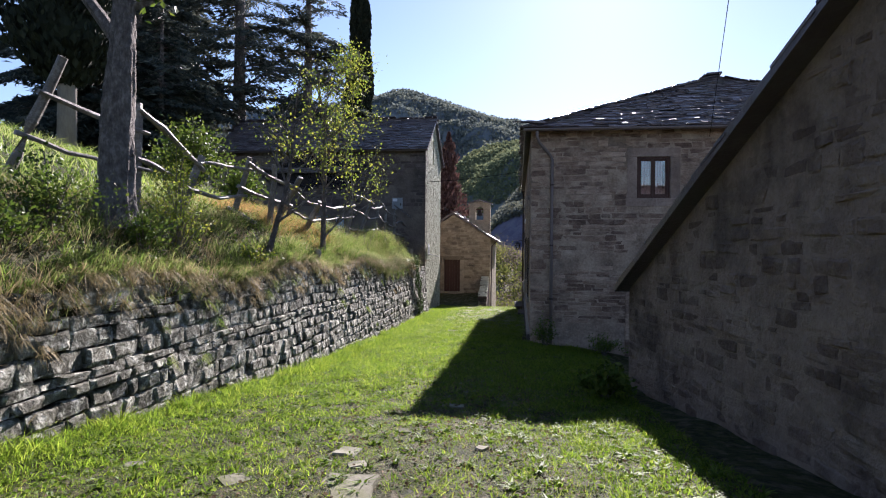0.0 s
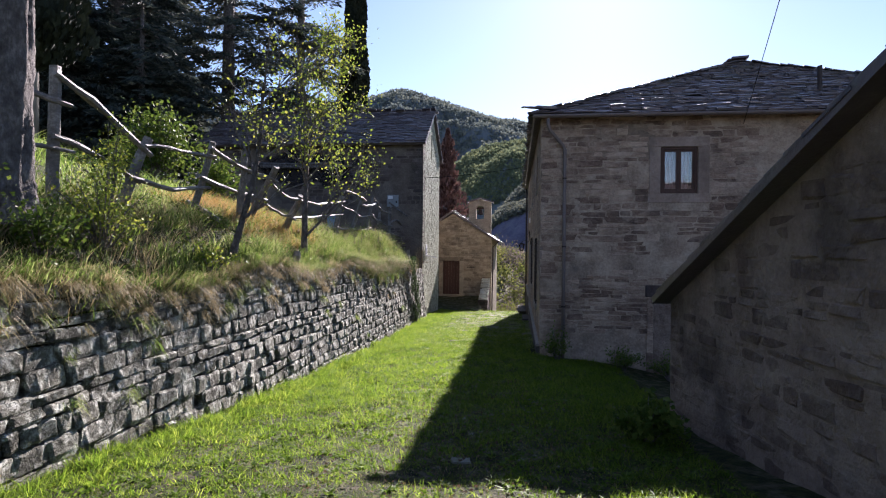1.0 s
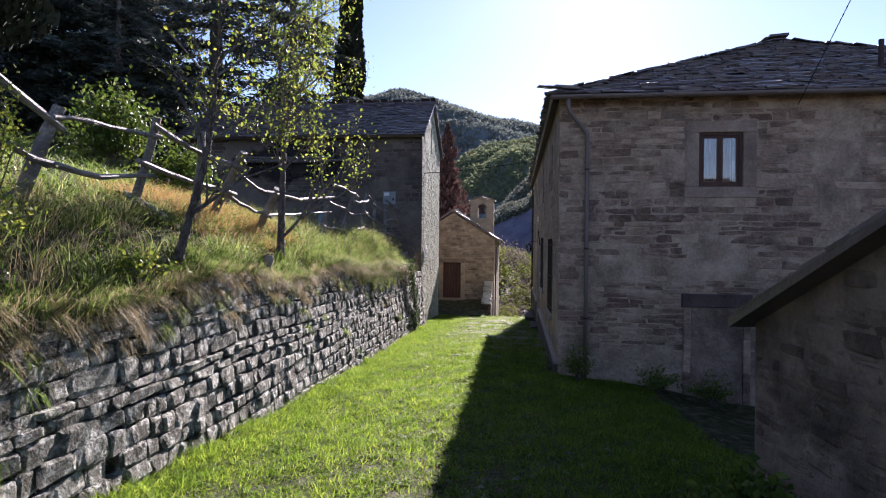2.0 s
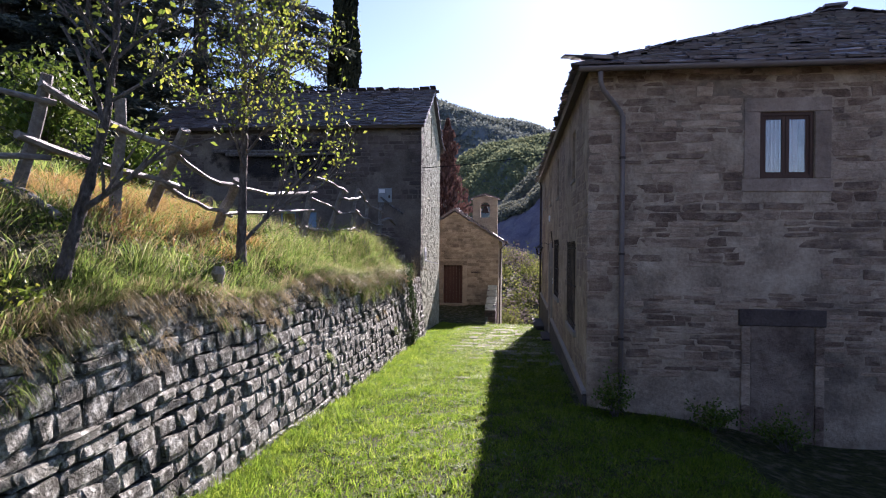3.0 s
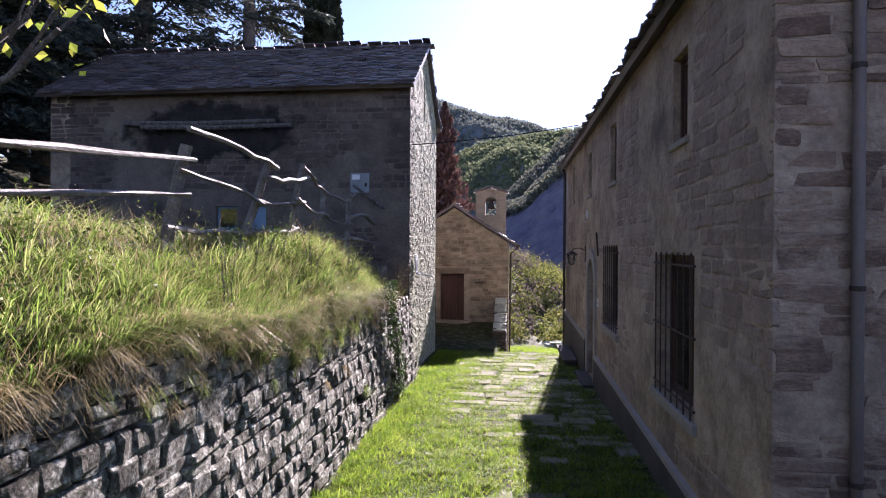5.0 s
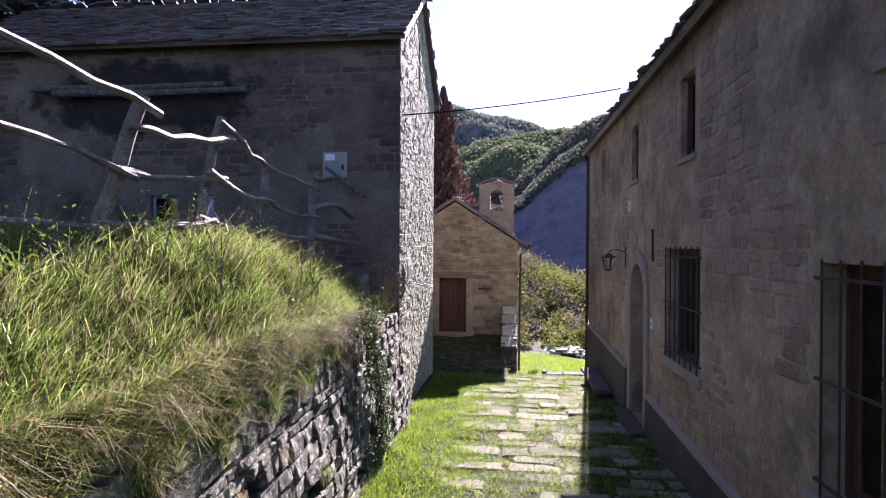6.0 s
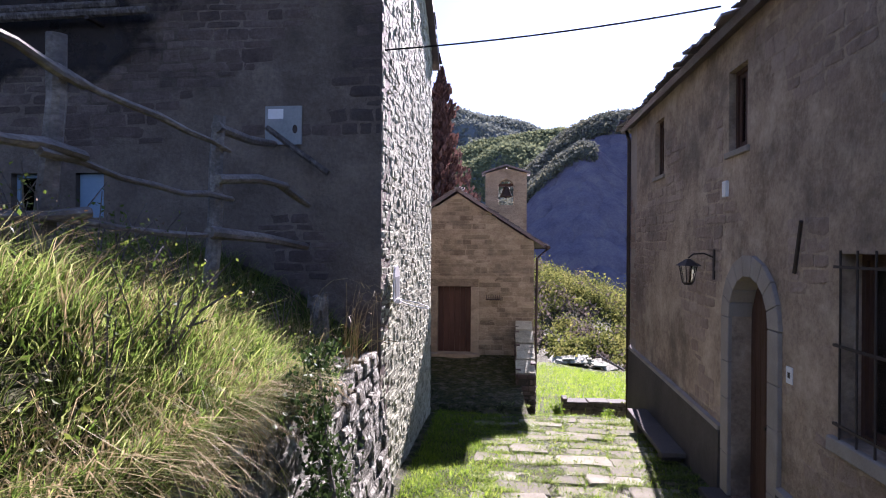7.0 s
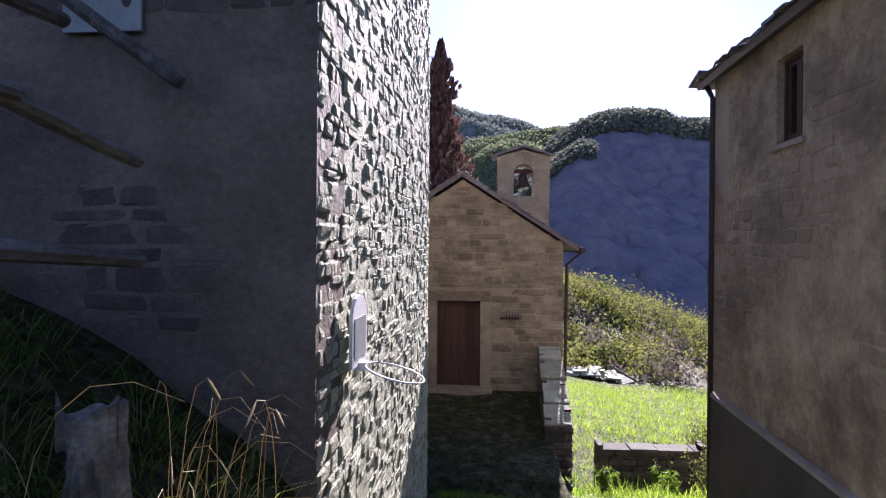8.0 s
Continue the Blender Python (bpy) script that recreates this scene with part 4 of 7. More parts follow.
for k, (x, y, h, s) in enumerate(((-18.8, 37.0, 27, 8.0), (-15.5, 41.0, 25, 7.0), (-22.5, 31.5, 24, 8.0), (-28.0, 40.0, 24, 8), (-24.0, 37.0, 22, 7), (-21.5, 27.0, 15, 6.0), (-26.0, 30.5, 20, 7.0), (-14.0, 34.5, 9.0, 4.0), (-18.2, 27.5, 11, 5.0))):
    conifer((x, y, ground_z(x, y)), h, s, 200 + k)
column_tree("cypress", (-12.3, 43.4, ground_z(-12.3, 43.4)), 23.5, 3.1, M_CYPRESS, 301, 16000, "tall slim dark cypress behind the barn roof", leaf=0.4)
column_tree("cypress", (-11.0, 44.6, ground_z(-11, 44.6)), 13, 2.2, M_CYPRESS, 304, 4000, "shorter dark cypress behind the barn roof", leaf=0.4)
column_tree("conifer", (-6.0, 49.5, ground_z(-6, 49.5)), 12.3 - ground_z(-6, 49.5), 6.4, M_RUST, 302, 9000, "dying conifer with rust-red foliage behind the chapel", leaf=0.34, shape=0.35, ragged=0.8)
column_tree("cypress", (-15.4, 18.0, ground_z(-15.4, 18)), 14, 3.6, M_CYPRESS, 303, 9000, "dark cypress with a pale bare trunk on the slope", bare=0.23, leaf=0.3, bark=M_PALEBARK)


# ---- rustic fence on the terrace ----
def post_and_rails():
    rng = random.Random(5)
    fence = thing("rustic_fence", (-5.3, 16, 3.0), "leaning fence of weathered grey split poles", "fence")
    posts = [((-6.45, 6.46, 3.1), (-5.67, 6.56, 4.75)), ((-5.62, 7.9, 2.9), (-5.57, 7.86, 4.49)), ((-5.75, 9.12, 2.8), (-5.45, 9.40, 3.95)), ((-5.72, 10.9, 2.8), (-5.28, 10.84, 4.16)),
             ((-5.28, 11.78, 2.6), (-5.10, 11.6, 4.13)), ((-5.66, 12.78, 2.8), (-4.82, 12.36, 3.95)), ((-5.42, 14.05, 2.7), (-4.85, 13.72, 3.52)), ((-5.3, 17.4, 2.75), (-5.08, 17.45, 3.85)),
             ((-5.47, 19.45, 2.7), (-5.05, 19.5, 4.02)), ((-5.27, 20.62, 2.7), (-5.02, 20.72, 4.12)), ((-5.16, 21.95, 2.6), (-5.1, 21.97, 4.0)), ((-5.22, 23.8, 2.4), (-5.13, 23.82, 3.98))]
    for a, b in posts:
        a, b = Vector(a), Vector(b)
        r = rng.uniform(0.05, 0.075)
        path = [a.lerp(b, k / 4) + Vector((rng.uniform(-.02, .02), rng.uniform(-.02, .02), 0)) * (k % 4 > 0) for k in range(5)]
        part("post", Geo().tube(path, [r * 1.15, r * 1.05, r, r * .95, r * .9], 9, 0.10, rng), M_WOOD, fence)
    rails = [(0, 1, 4.25, 4.10, .05), (0, 1, 3.75, 3.55, .045), (1, 2, 4.36, 3.74, .062), (1, 2, 3.66, 3.33, .055), (2, 3, 3.84, 3.90, .045), (2, 3, 3.37, 3.42, .045), (3, 5, 4.04, 3.72, .055),
             (3, 5, 3.54, 3.36, .055), (5, 6, 3.66, 3.44, .045), (5, 6, 3.32, 3.06, .045), (6, 7, 3.44, 3.72, .045), (6, 7, 3.06, 3.35, .04), (7, 8, 4.0, 3.92, .045), (7, 8, 3.55, 3.4, .04),
             (7, 8, 3.0, 3.0, .045), (8, 9, 3.78, 3.92, .055), (8, 9, 3.42, 3.5, .05), (8, 9, 3.0, 3.08, .05), (9, 10, 4.02, 3.8, .045), (9, 10, 3.55, 3.4, .045), (9, 10, 3.1, 3.05, .045),
             (10, 11, 3.78, 3.7, .035), (10, 11, 3.36, 3.3, .035), (10, 11, 3.02, 2.95, .035)]
    for i, j, za, zb, r in rails:
        def at(k, z):
            a, b = Vector(posts[k][0]), Vector(posts[k][1])
            return a.lerp(b, (z - a.z) / (b.z - a.z))
        a, b = at(i, za), at(j, zb)
        d = (b - a).normalized() * rng.uniform(.08, .22)
        a, b = a - d + Vector((.07, 0, 0)), b + d + Vector((.07, 0, 0))
        n = 7
        bow = Vector((rng.uniform(-.05, .05), 0, rng.uniform(-.10, .05)))
        path = [a.lerp(b, k / (n - 1)) + bow * math.sin(math.pi * k / (n - 1)) + Vector((rng.uniform(-.015, .015), 0, rng.uniform(-.022, .022))) for k in range(n)]
        part("rail", Geo().tube(path, [(.68 if i < 6 else .64) * r * rng.uniform(.8, 1.2) for _ in range(n)], 8, 0.16, rng), M_WOOD, fence)
    for pts, r in ((((-5.10, 23.7, 3.86), (-5.36, 24.9, 3.98), (-5.62, 26.2, 4.17)), .045), (((-5.06, 23.65, 3.42), (-5.08, 24.5, 3.52), (-5.12, 25.35, 3.54)), .04),
                   (((-5.16, 25.1, 3.56), (-5.15, 25.6, 3.47), (-5.15, 26.15, 3.38)), .04), (((-5.1, 23.6, 2.98), (-5.16, 24.9, 2.95), (-5.21, 26.25, 2.86)), .05),
                   (((-5.68, 26.12, 4.36), (-5.3, 26.1, 4.08), (-4.88, 26.1, 3.78)), .04)):
        part("rail", Geo().tube(pts, [r, r * 1.05, r * .9], 8, 0.12, rng), M_WOOD if pts[0][1] < 26 else M_BARK, fence)
    brace = [(-5.74, 10.86, 3.16), (-5.45, 10.84, 3.02), (-5.12, 10.8, 2.84)]
    part("brace", Geo().tube(brace, [.045, .05, .04], 8, 0.1, rng), M_WOOD, fence)
    return fence


post_and_rails()
stub = thing("post_stub", (-4.72, 25.26, 1.6), "sawn-off weathered grey post stub in the grass", "post")


# ---- broad-leaved trees and shrubs on the terrace ----
def branching(g, tips, start, direction, length, radius, depth, rng, spread=0.5, up=0.12):
    d = Vector(direction).normalized()
    path, p = [Vector(start)], Vector(start)
    n = 4
    for k in range(n):
        d = (d + Vector((rng.uniform(-1, 1), rng.uniform(-1, 1), rng.uniform(-.6, 1) + up)) * 0.16).normalized()
        p = p + d * length / n
        path.append(p.copy())
        if depth <= 1:
            tips.append(p.copy())
    g.tube(path, [radius * (1 - 0.5 * k / n) for k in range(n + 1)], 6 if depth > 1 else 4)
    if depth > 0:
        for k in range(rng.randint(2, 4)):
            q = path[rng.randint(1, n)]
            e = (d + Vector((rng.uniform(-1, 1), rng.uniform(-1, 1), rng.uniform(-.3, .8))) * spread * 1.6).normalized()
            branching(g, tips, q, e, length * rng.uniform(.5, .8), radius * .5, depth - 1, rng, spread, up)
    return path


def furrowed(path, radii, seed):
    """A trunk with upright ridges and furrows in its bark, flared at the foot."""
    path = [Vector(p) for p in path]
    n, sides, rings = len(path), 44, 90
    g, v, f = Geo(), [], []
    for j in range(rings):
        q = j / (rings - 1) * (n - 1)
        k = min(int(q), n - 2)
        p, r = path[k].lerp(path[k + 1], q - k), radii[k] + (radii[k + 1] - radii[k]) * (q - k)
        r *= 1 + 0.35 * math.exp(-j / 4)
        for s in range(sides):
            w = 2 * math.pi * s / sides
            d = Vector((math.cos(w), math.sin(w), 0))
            h = noise.noise((d.x * 4.2, d.y * 4.2, p.z * 1.3 + seed)) + 0.6 * abs(noise.noise((d.x * 8, d.y * 8, p.z * 3.5 + seed)))
            v.append(p + d * r * (1 + 0.17 * h) + d * 0.022 * noise.noise((d.x * 15, d.y * 15, p.z * 9)))
    for j in range(rings - 1):
        for s in range(sides):
            f.append((j * sides + s, j * sides + (s + 1) % sides, (j + 1) * sides + (s + 1) % sides, (j + 1) * sides + s))
    f.append(tuple((rings - 1) * sides + s for s in range(sides)))
    return g.add(v, f)


def leafy_tree(name, label, base, trunk, radius, limbs, seed, leaf, mat, per_tip, fuzz, category="tree"):
    rng = random.Random(seed)
    tree = thing(name, base, label, category)
    n = len(trunk)
    part("trunk", furrowed(trunk, [radius * (1 - 0.75 * k / (n - 1)) for k in range(n)], seed), M_BARK, tree, smooth=True)
    g, tips = Geo(), []
    for s, d, ln, r, dep in limbs:
        branching(g, tips, s, d, ln, r, dep, rng)
    tagged(part("branch", g, M_BARK, tree), kind="stuff")
    nr = np.random.RandomState(seed)
    c = np.repeat(np.array([tuple(t) for t in tips]), per_tip, 0)
    c = c + nr.normal(size=c.shape) * fuzz
    nrm = nr.normal(size=c.shape) * 0.8 + np.array([0, 0, -0.5])
    ob = leaf_cloud("foliage", c, nrm, leaf, mat, tree, nr)
    tagged(ob, kind="stuff")
    return tree


g = furrowed([(-4.70, 25.3, 1.4), (-4.71, 25.28, 1.9), (-4.72, 25.26, 2.33)], [.105, .097, .095], 9)
g.v = [(x, y, z + (.32 * (x + 4.72) + .04 * noise.noise((x * 25, y * 25, 1)) if z > 2.3 else 0)) for x, y, z in g.v]
part("stub", g, M_WOOD, stub)
chip = Geo().add([(-4.83, 25.2, 2.2), (-4.80, 25.17, 2.2), (-4.82, 25.19, 2.42), (-4.78, 25.24, 2.2)], [(0, 1, 2), (1, 3, 2), (3, 0, 2), (0, 3, 1)])
part("splinter", chip, M_WOOD, stub)
B = Vector((-4.72, 13.57, 2.3))
young = [B, B + Vector((.02, 0, .9)), B + Vector((.03, .03, 1.9)), B + Vector((.0, .05, 2.9)), B + Vector((-.1, .0, 3.8)), B + Vector((-.2, .0, 4.6))]
limbs = [(B + Vector((.05, 0, .35)), (1.0, .3, .9), 1.5, .03, 2), (B + Vector((.38, .1, .72)), (1.0, .2, .75), 1.1, .02, 2), (B + Vector((.3, .1, .65)), (.6, .1, 1.2), 1.1, .02, 2)]
r1 = random.Random(77)
for k in range(19):
    h = 1.35 + 3.1 * k / 18
    a = r1.uniform(-1.5, 1.5) if k % 3 else r1.uniform(0, 6.28)
    limbs.append((B + Vector((.02, .02, h)), (math.cos(a), math.sin(a) * .8, .55), 0.95 * (1.15 - 0.11 * h) * r1.uniform(.8, 1.25), .022, 2))
leafy_tree("young_tree", "slender young fruit tree with yellow-green autumn leaves", tuple(B), young, 0.056, limbs, 601, 0.058, M_YELLOW, 3, 0.10)
dead = thing("dead_stump", (-4.42, 12.5, 1.9), "grey weathered stump with a bleached root on the wall top", "stump")
part("stem", furrowed([(-4.46, 12.50, 1.80), (-4.44, 12.47, 2.0), (-4.43, 12.43, 2.14), (-4.42, 12.40, 2.25), (-4.41, 12.40, 2.34)], [.085, .05, .045, .075, .05], 31), M_PALEBARK, dead, smooth=True)
part("root", furrowed([(-4.44, 12.47, 2.06), (-4.38, 12.53, 1.99), (-4.33, 12.63, 1.95), (-4.30, 12.72, 1.86), (-4.33, 12.80, 1.74)], [.035, .045, .05, .04, .02], 32), M_PALEBARK, dead, smooth=True)
part("root", furrowed([(-4.44, 12.46, 2.0), (-4.36, 12.38, 1.93), (-4.33, 12.30, 1.82), (-4.34, 12.24, 1.70)], [.04, .04, .03, .015], 33), M_PALEBARK, dead, smooth=True)
S = Vector((-4.58, 10.2, 2.3))
sap = [S, S + Vector((.10, .03, .4)), S + Vector((.20, .06, .8)), S + Vector((.31, .1, 1.3)), S + Vector((.38, .1, 1.8)), S + Vector((.42, .1, 2.6))]
limbs = [(S + Vector((.13, .05, .55)), (.9, .2, .5), 0.9, .028, 1), (S + Vector((.30, .1, 1.2)), (-.5, .2, 1), 1.1, .03, 1)]
for k in range(11):
    a = r1.uniform(0, 6.28)
    limbs.append((S + Vector((.36 + .008 * k, .1, 1.45 + .11 * k)), (math.cos(a), math.sin(a), .8), .75, .016, 1))
leafy_tree("sapling", "crooked sapling with a few yellowing leaves beside the fence", tuple(S), sap, 0.05, limbs, 602, 0.055, M_YELLOW, 2, 0.1)
T = Vector((-5.0, 6.65, 2.6))
old = [T, T + Vector((-.02, 0, .5)), T + Vector((-.0, .02, 1.4)), T + Vector((.06, 0, 2.2)), T + Vector((.10, 0, 2.9)), T + Vector((.28, .1, 3.9)), T + Vector((.4, .1, 5.2))]
limbs = [(T + Vector((.05, 0, 2.3)), (-.8, .1, 1.1), 2.2, .09, 2), (T + Vector((.12, 0, 2.75)), (1.0, .2, .45), 0.7, .07, 0), (T + Vector((.2, 0, 3.2)), (1, .4, 1.1), 1.8, .06, 2),
         (T + Vector((.3, 0, 4.0)), (-.5, -.6, 1), 1.8, .06, 2), (T + Vector((.3, 0, 4.2)), (.3, -.8, 1), 1.8, .06, 2)]
leafy_tree("old_tree", "old tree with a rough grey furrowed trunk on the terrace", tuple(T), old, 0.235, limbs, 603, 0.10, M_LEAF, 5, 0.14)


def shrub(place, size, seed, count, mat, leaf, label, group=""):
    """Many thin stems that fan out of one root, with leaves along their outer halves."""
    rng = random.Random(seed)
    x, y = place
    z = ground_z(x, y)
    ob = thing("shrub", (x, y, z), label, "shrub", group)
    g, cs = Geo(), []
    for _ in range(max(5, count // 60)):
        a, t = rng.uniform(0, 6.28), rng.uniform(.1, .9)
        tip = Vector((x + math.cos(a) * size[0] * t, y + math.sin(a) * size[0] * t, z + size[1] * rng.uniform(.5, 1.1) * (1.1 - .5 * t)))
        mid_ = Vector((x, y, z)).lerp(tip, .5) + Vector((0, 0, .12 * size[1]))
        g.tube([(x, y, z - .05), mid_, tip], [.012, .008, .004], 4)
        for _ in range(60 if count > 100 else 14):
            q = rng.uniform(.3, 1.05)
            p = mid_.lerp(tip, max(0, q * 2 - 1)) if q > .5 else Vector((x, y, z)).lerp(mid_, q * 2)
            cs.append((p.x + rng.gauss(0, .13 * size[0]), p.y + rng.gauss(0, .13 * size[0]), p.z + rng.gauss(0, .08 * size[1])))
    tagged(part("stem", g, M_BARK, ob), kind="stuff")
    nr = np.random.RandomState(seed)
    tagged(leaf_cloud("foliage", np.array(cs), None, leaf, mat, ob, nr), kind="stuff")
    return ob


for k, (x, y, w, h, c, m, lf, lab) in enumerate((
        (-4.95, 5.6, .75, .75, 1300, M_LEAF, .048, "leafy green shrub at the top of the dry wall"), (-4.75, 7.6, .6, .95, 1300, M_YELLOW, .042, "yellowing bramble shrub at the top of the dry wall"),
        (-4.7, 4.6, .6, .55, 1100, M_LEAF, .048, "leafy green shrub at the top of the dry wall"), (-5.35, 8.5, .55, 1.1, 1000, M_YELLOW, .04, "yellowing bramble shrub beside the fence"),
        (-4.6, 6.6, .5, .6, 1000, M_LEAF, .048, "low green bramble at the top of the dry wall"), (-9.2, 15.2, 1.3, 1.9, 3600, M_LEAF, .10, "rounded green bush on the grassy slope"),
        (-8.0, 16.0, 1.0, 1.3, 1800, M_LEAF, .10, "rounded green bush on the grassy slope"), (1.25, 8.6, .42, .55, 900, M_LEAF, .09, "broad-leaved weed at the foot of the hut"),
        (-4.62, 22.2, .5, .5, 60, M_YELLOW, .022, "thin bramble with yellow leaves on the wall top"), (-4.5, 9.4, .45, .45, 500, M_YELLOW, .05, "low yellowing bramble on the wall top"),
        (.78, 16.05, .45, .75, 1000, M_LEAF, .05, "dark weedy bush at the foot of the farmhouse downpipe"), (2.3, 15.9, .5, .6, 900, M_LEAF, .05, "low dark weeds along the foot of the farmhouse"),
        (3.3, 15.6, .7, .6, 1000, M_LEAF, .05, "low dark weeds along the foot of the farmhouse"), (-.55, 36.6, .28, .8, 420, M_CLOVER, .07, "tall green weed below the paved lane"), (.1, 35.3, .35, .7, 420, M_CLOVER, .07, "tall green weed below the paved lane"),
        (.55, 37.4, .3, .9, 420, M_CLOVER, .07, "tall green weed before the low wall"), (-1.3, 34.2, .3, .5, 420, M_CLOVER, .06, "tall green weed below the paved lane"), (1.4, 36.2, .7, 1.5, 1300, M_SHRUB, .07, "loose shrub at the far corner of the farmhouse"), (2.4, 40.0, .9, 1.7, 1500, M_SHRUB, .08, "loose shrub beyond the farmhouse"))):
    shrub((x, y), (w, h), 700 + k, c, m, lf, lab)


# ---- grass ----
def blades(name, label, x, y, height, width, bend, mat, seed, segments=2, z=None, flow=None, droop=0.0, ang=None):
    """Single blades of grass that taper and bow over, one mesh for all."""
    rs = np.random.RandomState(seed)
    n = len(x)
    z = rough_land(x, y) - 0.01 if z is None else z
    a = rs.uniform(0, 6.283, n) if ang is None else ang
    b = rs.uniform(0, 6.283, n)
    dx, dy = np.cos(a), np.sin(a)
    if flow is not None:
        dx, dy = dx * .75 + flow[0], dy * .75 + flow[1]
    wx, wy = np.cos(b) * width * .5, np.sin(b) * width * .5
    rows = []
    for k in range(segments + 1):
        q = k / segments
        px = x + dx * bend * height * q ** 1.8
        py = y + dy * bend * height * q ** 1.8
        pz = z + height * (q - 0.42 * np.minimum(bend, 1.3) * q ** 2.2) - droop * height * q ** 1.7
        if k < segments:
            s = 1 - 0.55 * q
            rows += [np.stack([px - wx * s, py - wy * s, pz], 1), np.stack([px + wx * s, py + wy * s, pz], 1)]
        else:
            rows.append(np.stack([px, py, pz], 1))
    m = 2 * segments + 1
    v = np.stack(rows, 1).reshape(-1, 3)
    base = (np.arange(n) * m)[:, None]
    pat, tot = [], []
    for k in range(segments - 1):
        pat += [2 * k, 2 * k + 1, 2 * k + 3, 2 * k + 2]
        tot.append(4)
    pat += [2 * segments - 2, 2 * segments - 1, 2 * segments]
    tot.append(3)
    loops = (base + np.array(pat)[None]).ravel()
    totals = np.tile(tot, n)
    starts = np.concatenate([[0], np.cumsum(totals)[:-1]])
    ob = new(name, raw_mesh(name, v, loops, starts, totals, mat))
    return tagged(ob, label, "grass", kind="stuff")


def patchy(x, y, scale, seed):
    return wavy(np.asarray(x), np.asarray(y), scale, seed) / 2.2


def scatter(n, x0, x1, y0, y1, seed):
    rs = np.random.RandomState(seed)
    return rs.uniform(x0, x1, n), rs.uniform(y0, y1, n), rs


def tufts(n, x0, x1, y0, y1, per, radius, seed, want=None):
    """Places and directions of blades that stand in tufts and lean outwards; also a value of its own for every tuft."""
    rs = np.random.RandomState(seed)
    cx, cy = rs.uniform(x0, x1, n), rs.uniform(y0, y1, n)
    if want is not None:
        ok = rs.uniform(0, 1, n) < want(cx, cy)
        cx, cy = cx[ok], cy[ok]
    own = np.repeat(rs.uniform(0, 1, len(cx)), per)
    off = rs.normal(size=(len(cx) * per, 2)) * radius
    ang = np.arctan2(off[:, 1], off[:, 0]) + rs.normal(size=len(off)) * 0.5
    far = np.clip(np.hypot(off[:, 0], off[:, 1]) / radius, 0, 2.2)
    return np.repeat(cx, per) + off[:, 0], np.repeat(cy, per) + off[:, 1], ang, own, far, rs


def open_lane(x, y):
    return ~((x > 0.15) & (y > 16.4) & (y < 33.6)) & ~((x > 1.7) & (y < 10.2)) & ~((x < -2.0) & (y > 32.4))


# short grass of the lane: thick along the wall, thin on the trodden middle
x, y, rs = scatter(430000, -4.15, 2.2, 1.5, 37.0, 31)
middle = np.exp(-((x + 1.0 + 0.02 * (y - 6)) / np.where(y < 9, 1.7, 1.0)) ** 2)
worn = middle * np.interp(y, [0, 5, 9, 13, 40], [0.72, 0.66, 0.42, 0.10, 0.05]) + 0.85 * smooth01((y - 20) / 4) * ((x > -2.7) & (x < 0.4))
worn = np.where(y > 33.5, 0, worn)
keep = rs.uniform(0, 1, len(x)) > np.clip(worn - 0.06 + 0.36 * patchy(x, y, 0.8, 4) + 0.5 * smooth01((11 - y) / 3) * np.clip(patchy(x, y, 0.45, 46), 0, 1), 0, 0.96)
keep &= ~((y > 32.3) & (x < -2.0)) & open_lane(x, y) & (rs.uniform(0, 1, len(x)) < np.interp(y, [0, 14, 24, 37], [1, .85, .6, .6]))
x, y = x[keep], y[keep]
rs = np.random.RandomState(5)
h = np.interp(y, [0, 7, 11], [.7, .9, 1.25]) * (0.035 + 0.075 * rs.uniform(0, 1, len(x)) ** 2) * (1 + 0.65 * np.clip(patchy(x, y, 0.9, 8), -1, 1.4)) + 0.06 * smooth01((-3.6 - x) / .5) * rs.uniform(.3, 1, len(x))
blades("grass_lane", "short bright green grass on the trodden lane", x, y, h, (0.010 + 0.006 * rs.uniform(0, 1, len(x))) * np.interp(y, [0, 7, 13], [.55, .65, 1]), 0.9 * rs.uniform(.2, 1.3, len(x)), M_GRASS, 41, 1)
x, y, ang, own, far, rs = tufts(12500, -4.1, 2.0, 1.8, 35.0, 14, .04, 71, lambda a, b: np.clip(.5 + .6 * patchy(a, b, 1.4, 6) + .5 * smooth01((-3.2 - a) / .8) - .4 * np.exp(-((a + 1) / 1.2) ** 2), 0, 1) * np.where((b > 22) & (a > -2.8), .3, 1) * open_lane(a, b))
blades("grass_tuft", "tufts of taller grass in the lane", x, y, (.05 + .15 * own ** 1.8) * np.interp(y, [3, 9], [.6, 1]) * rs.uniform(.5, 1.1, len(x)), .006 + .004 * rs.uniform(0, 1, len(x)), .3 + .45 * far, M_GRASS, 49, 2, ang=ang)
x, y, ang, own, far, rs = tufts(4200, -4.1, 1.6, 2.0, 30.0, 22, .06, 73, lambda a, b: np.clip(.35 + .6 * patchy(a, b, 2.1, 16) + .6 * smooth01((-3.0 - a) / .9) - .5 * np.exp(-((a + 1) / 1.0) ** 2), 0, 1) * np.where((b > 22) & (a > -2.8), .4, 1) * open_lane(a, b))
blades("grass_clump", "leafy clumps of grass in the lane", x, y, (.06 + .10 * own) * rs.uniform(.5, 1.1, len(x)), .007 + .005 * rs.uniform(0, 1, len(x)), .4 + .5 * far, M_GRASS, 52, 2, ang=ang)
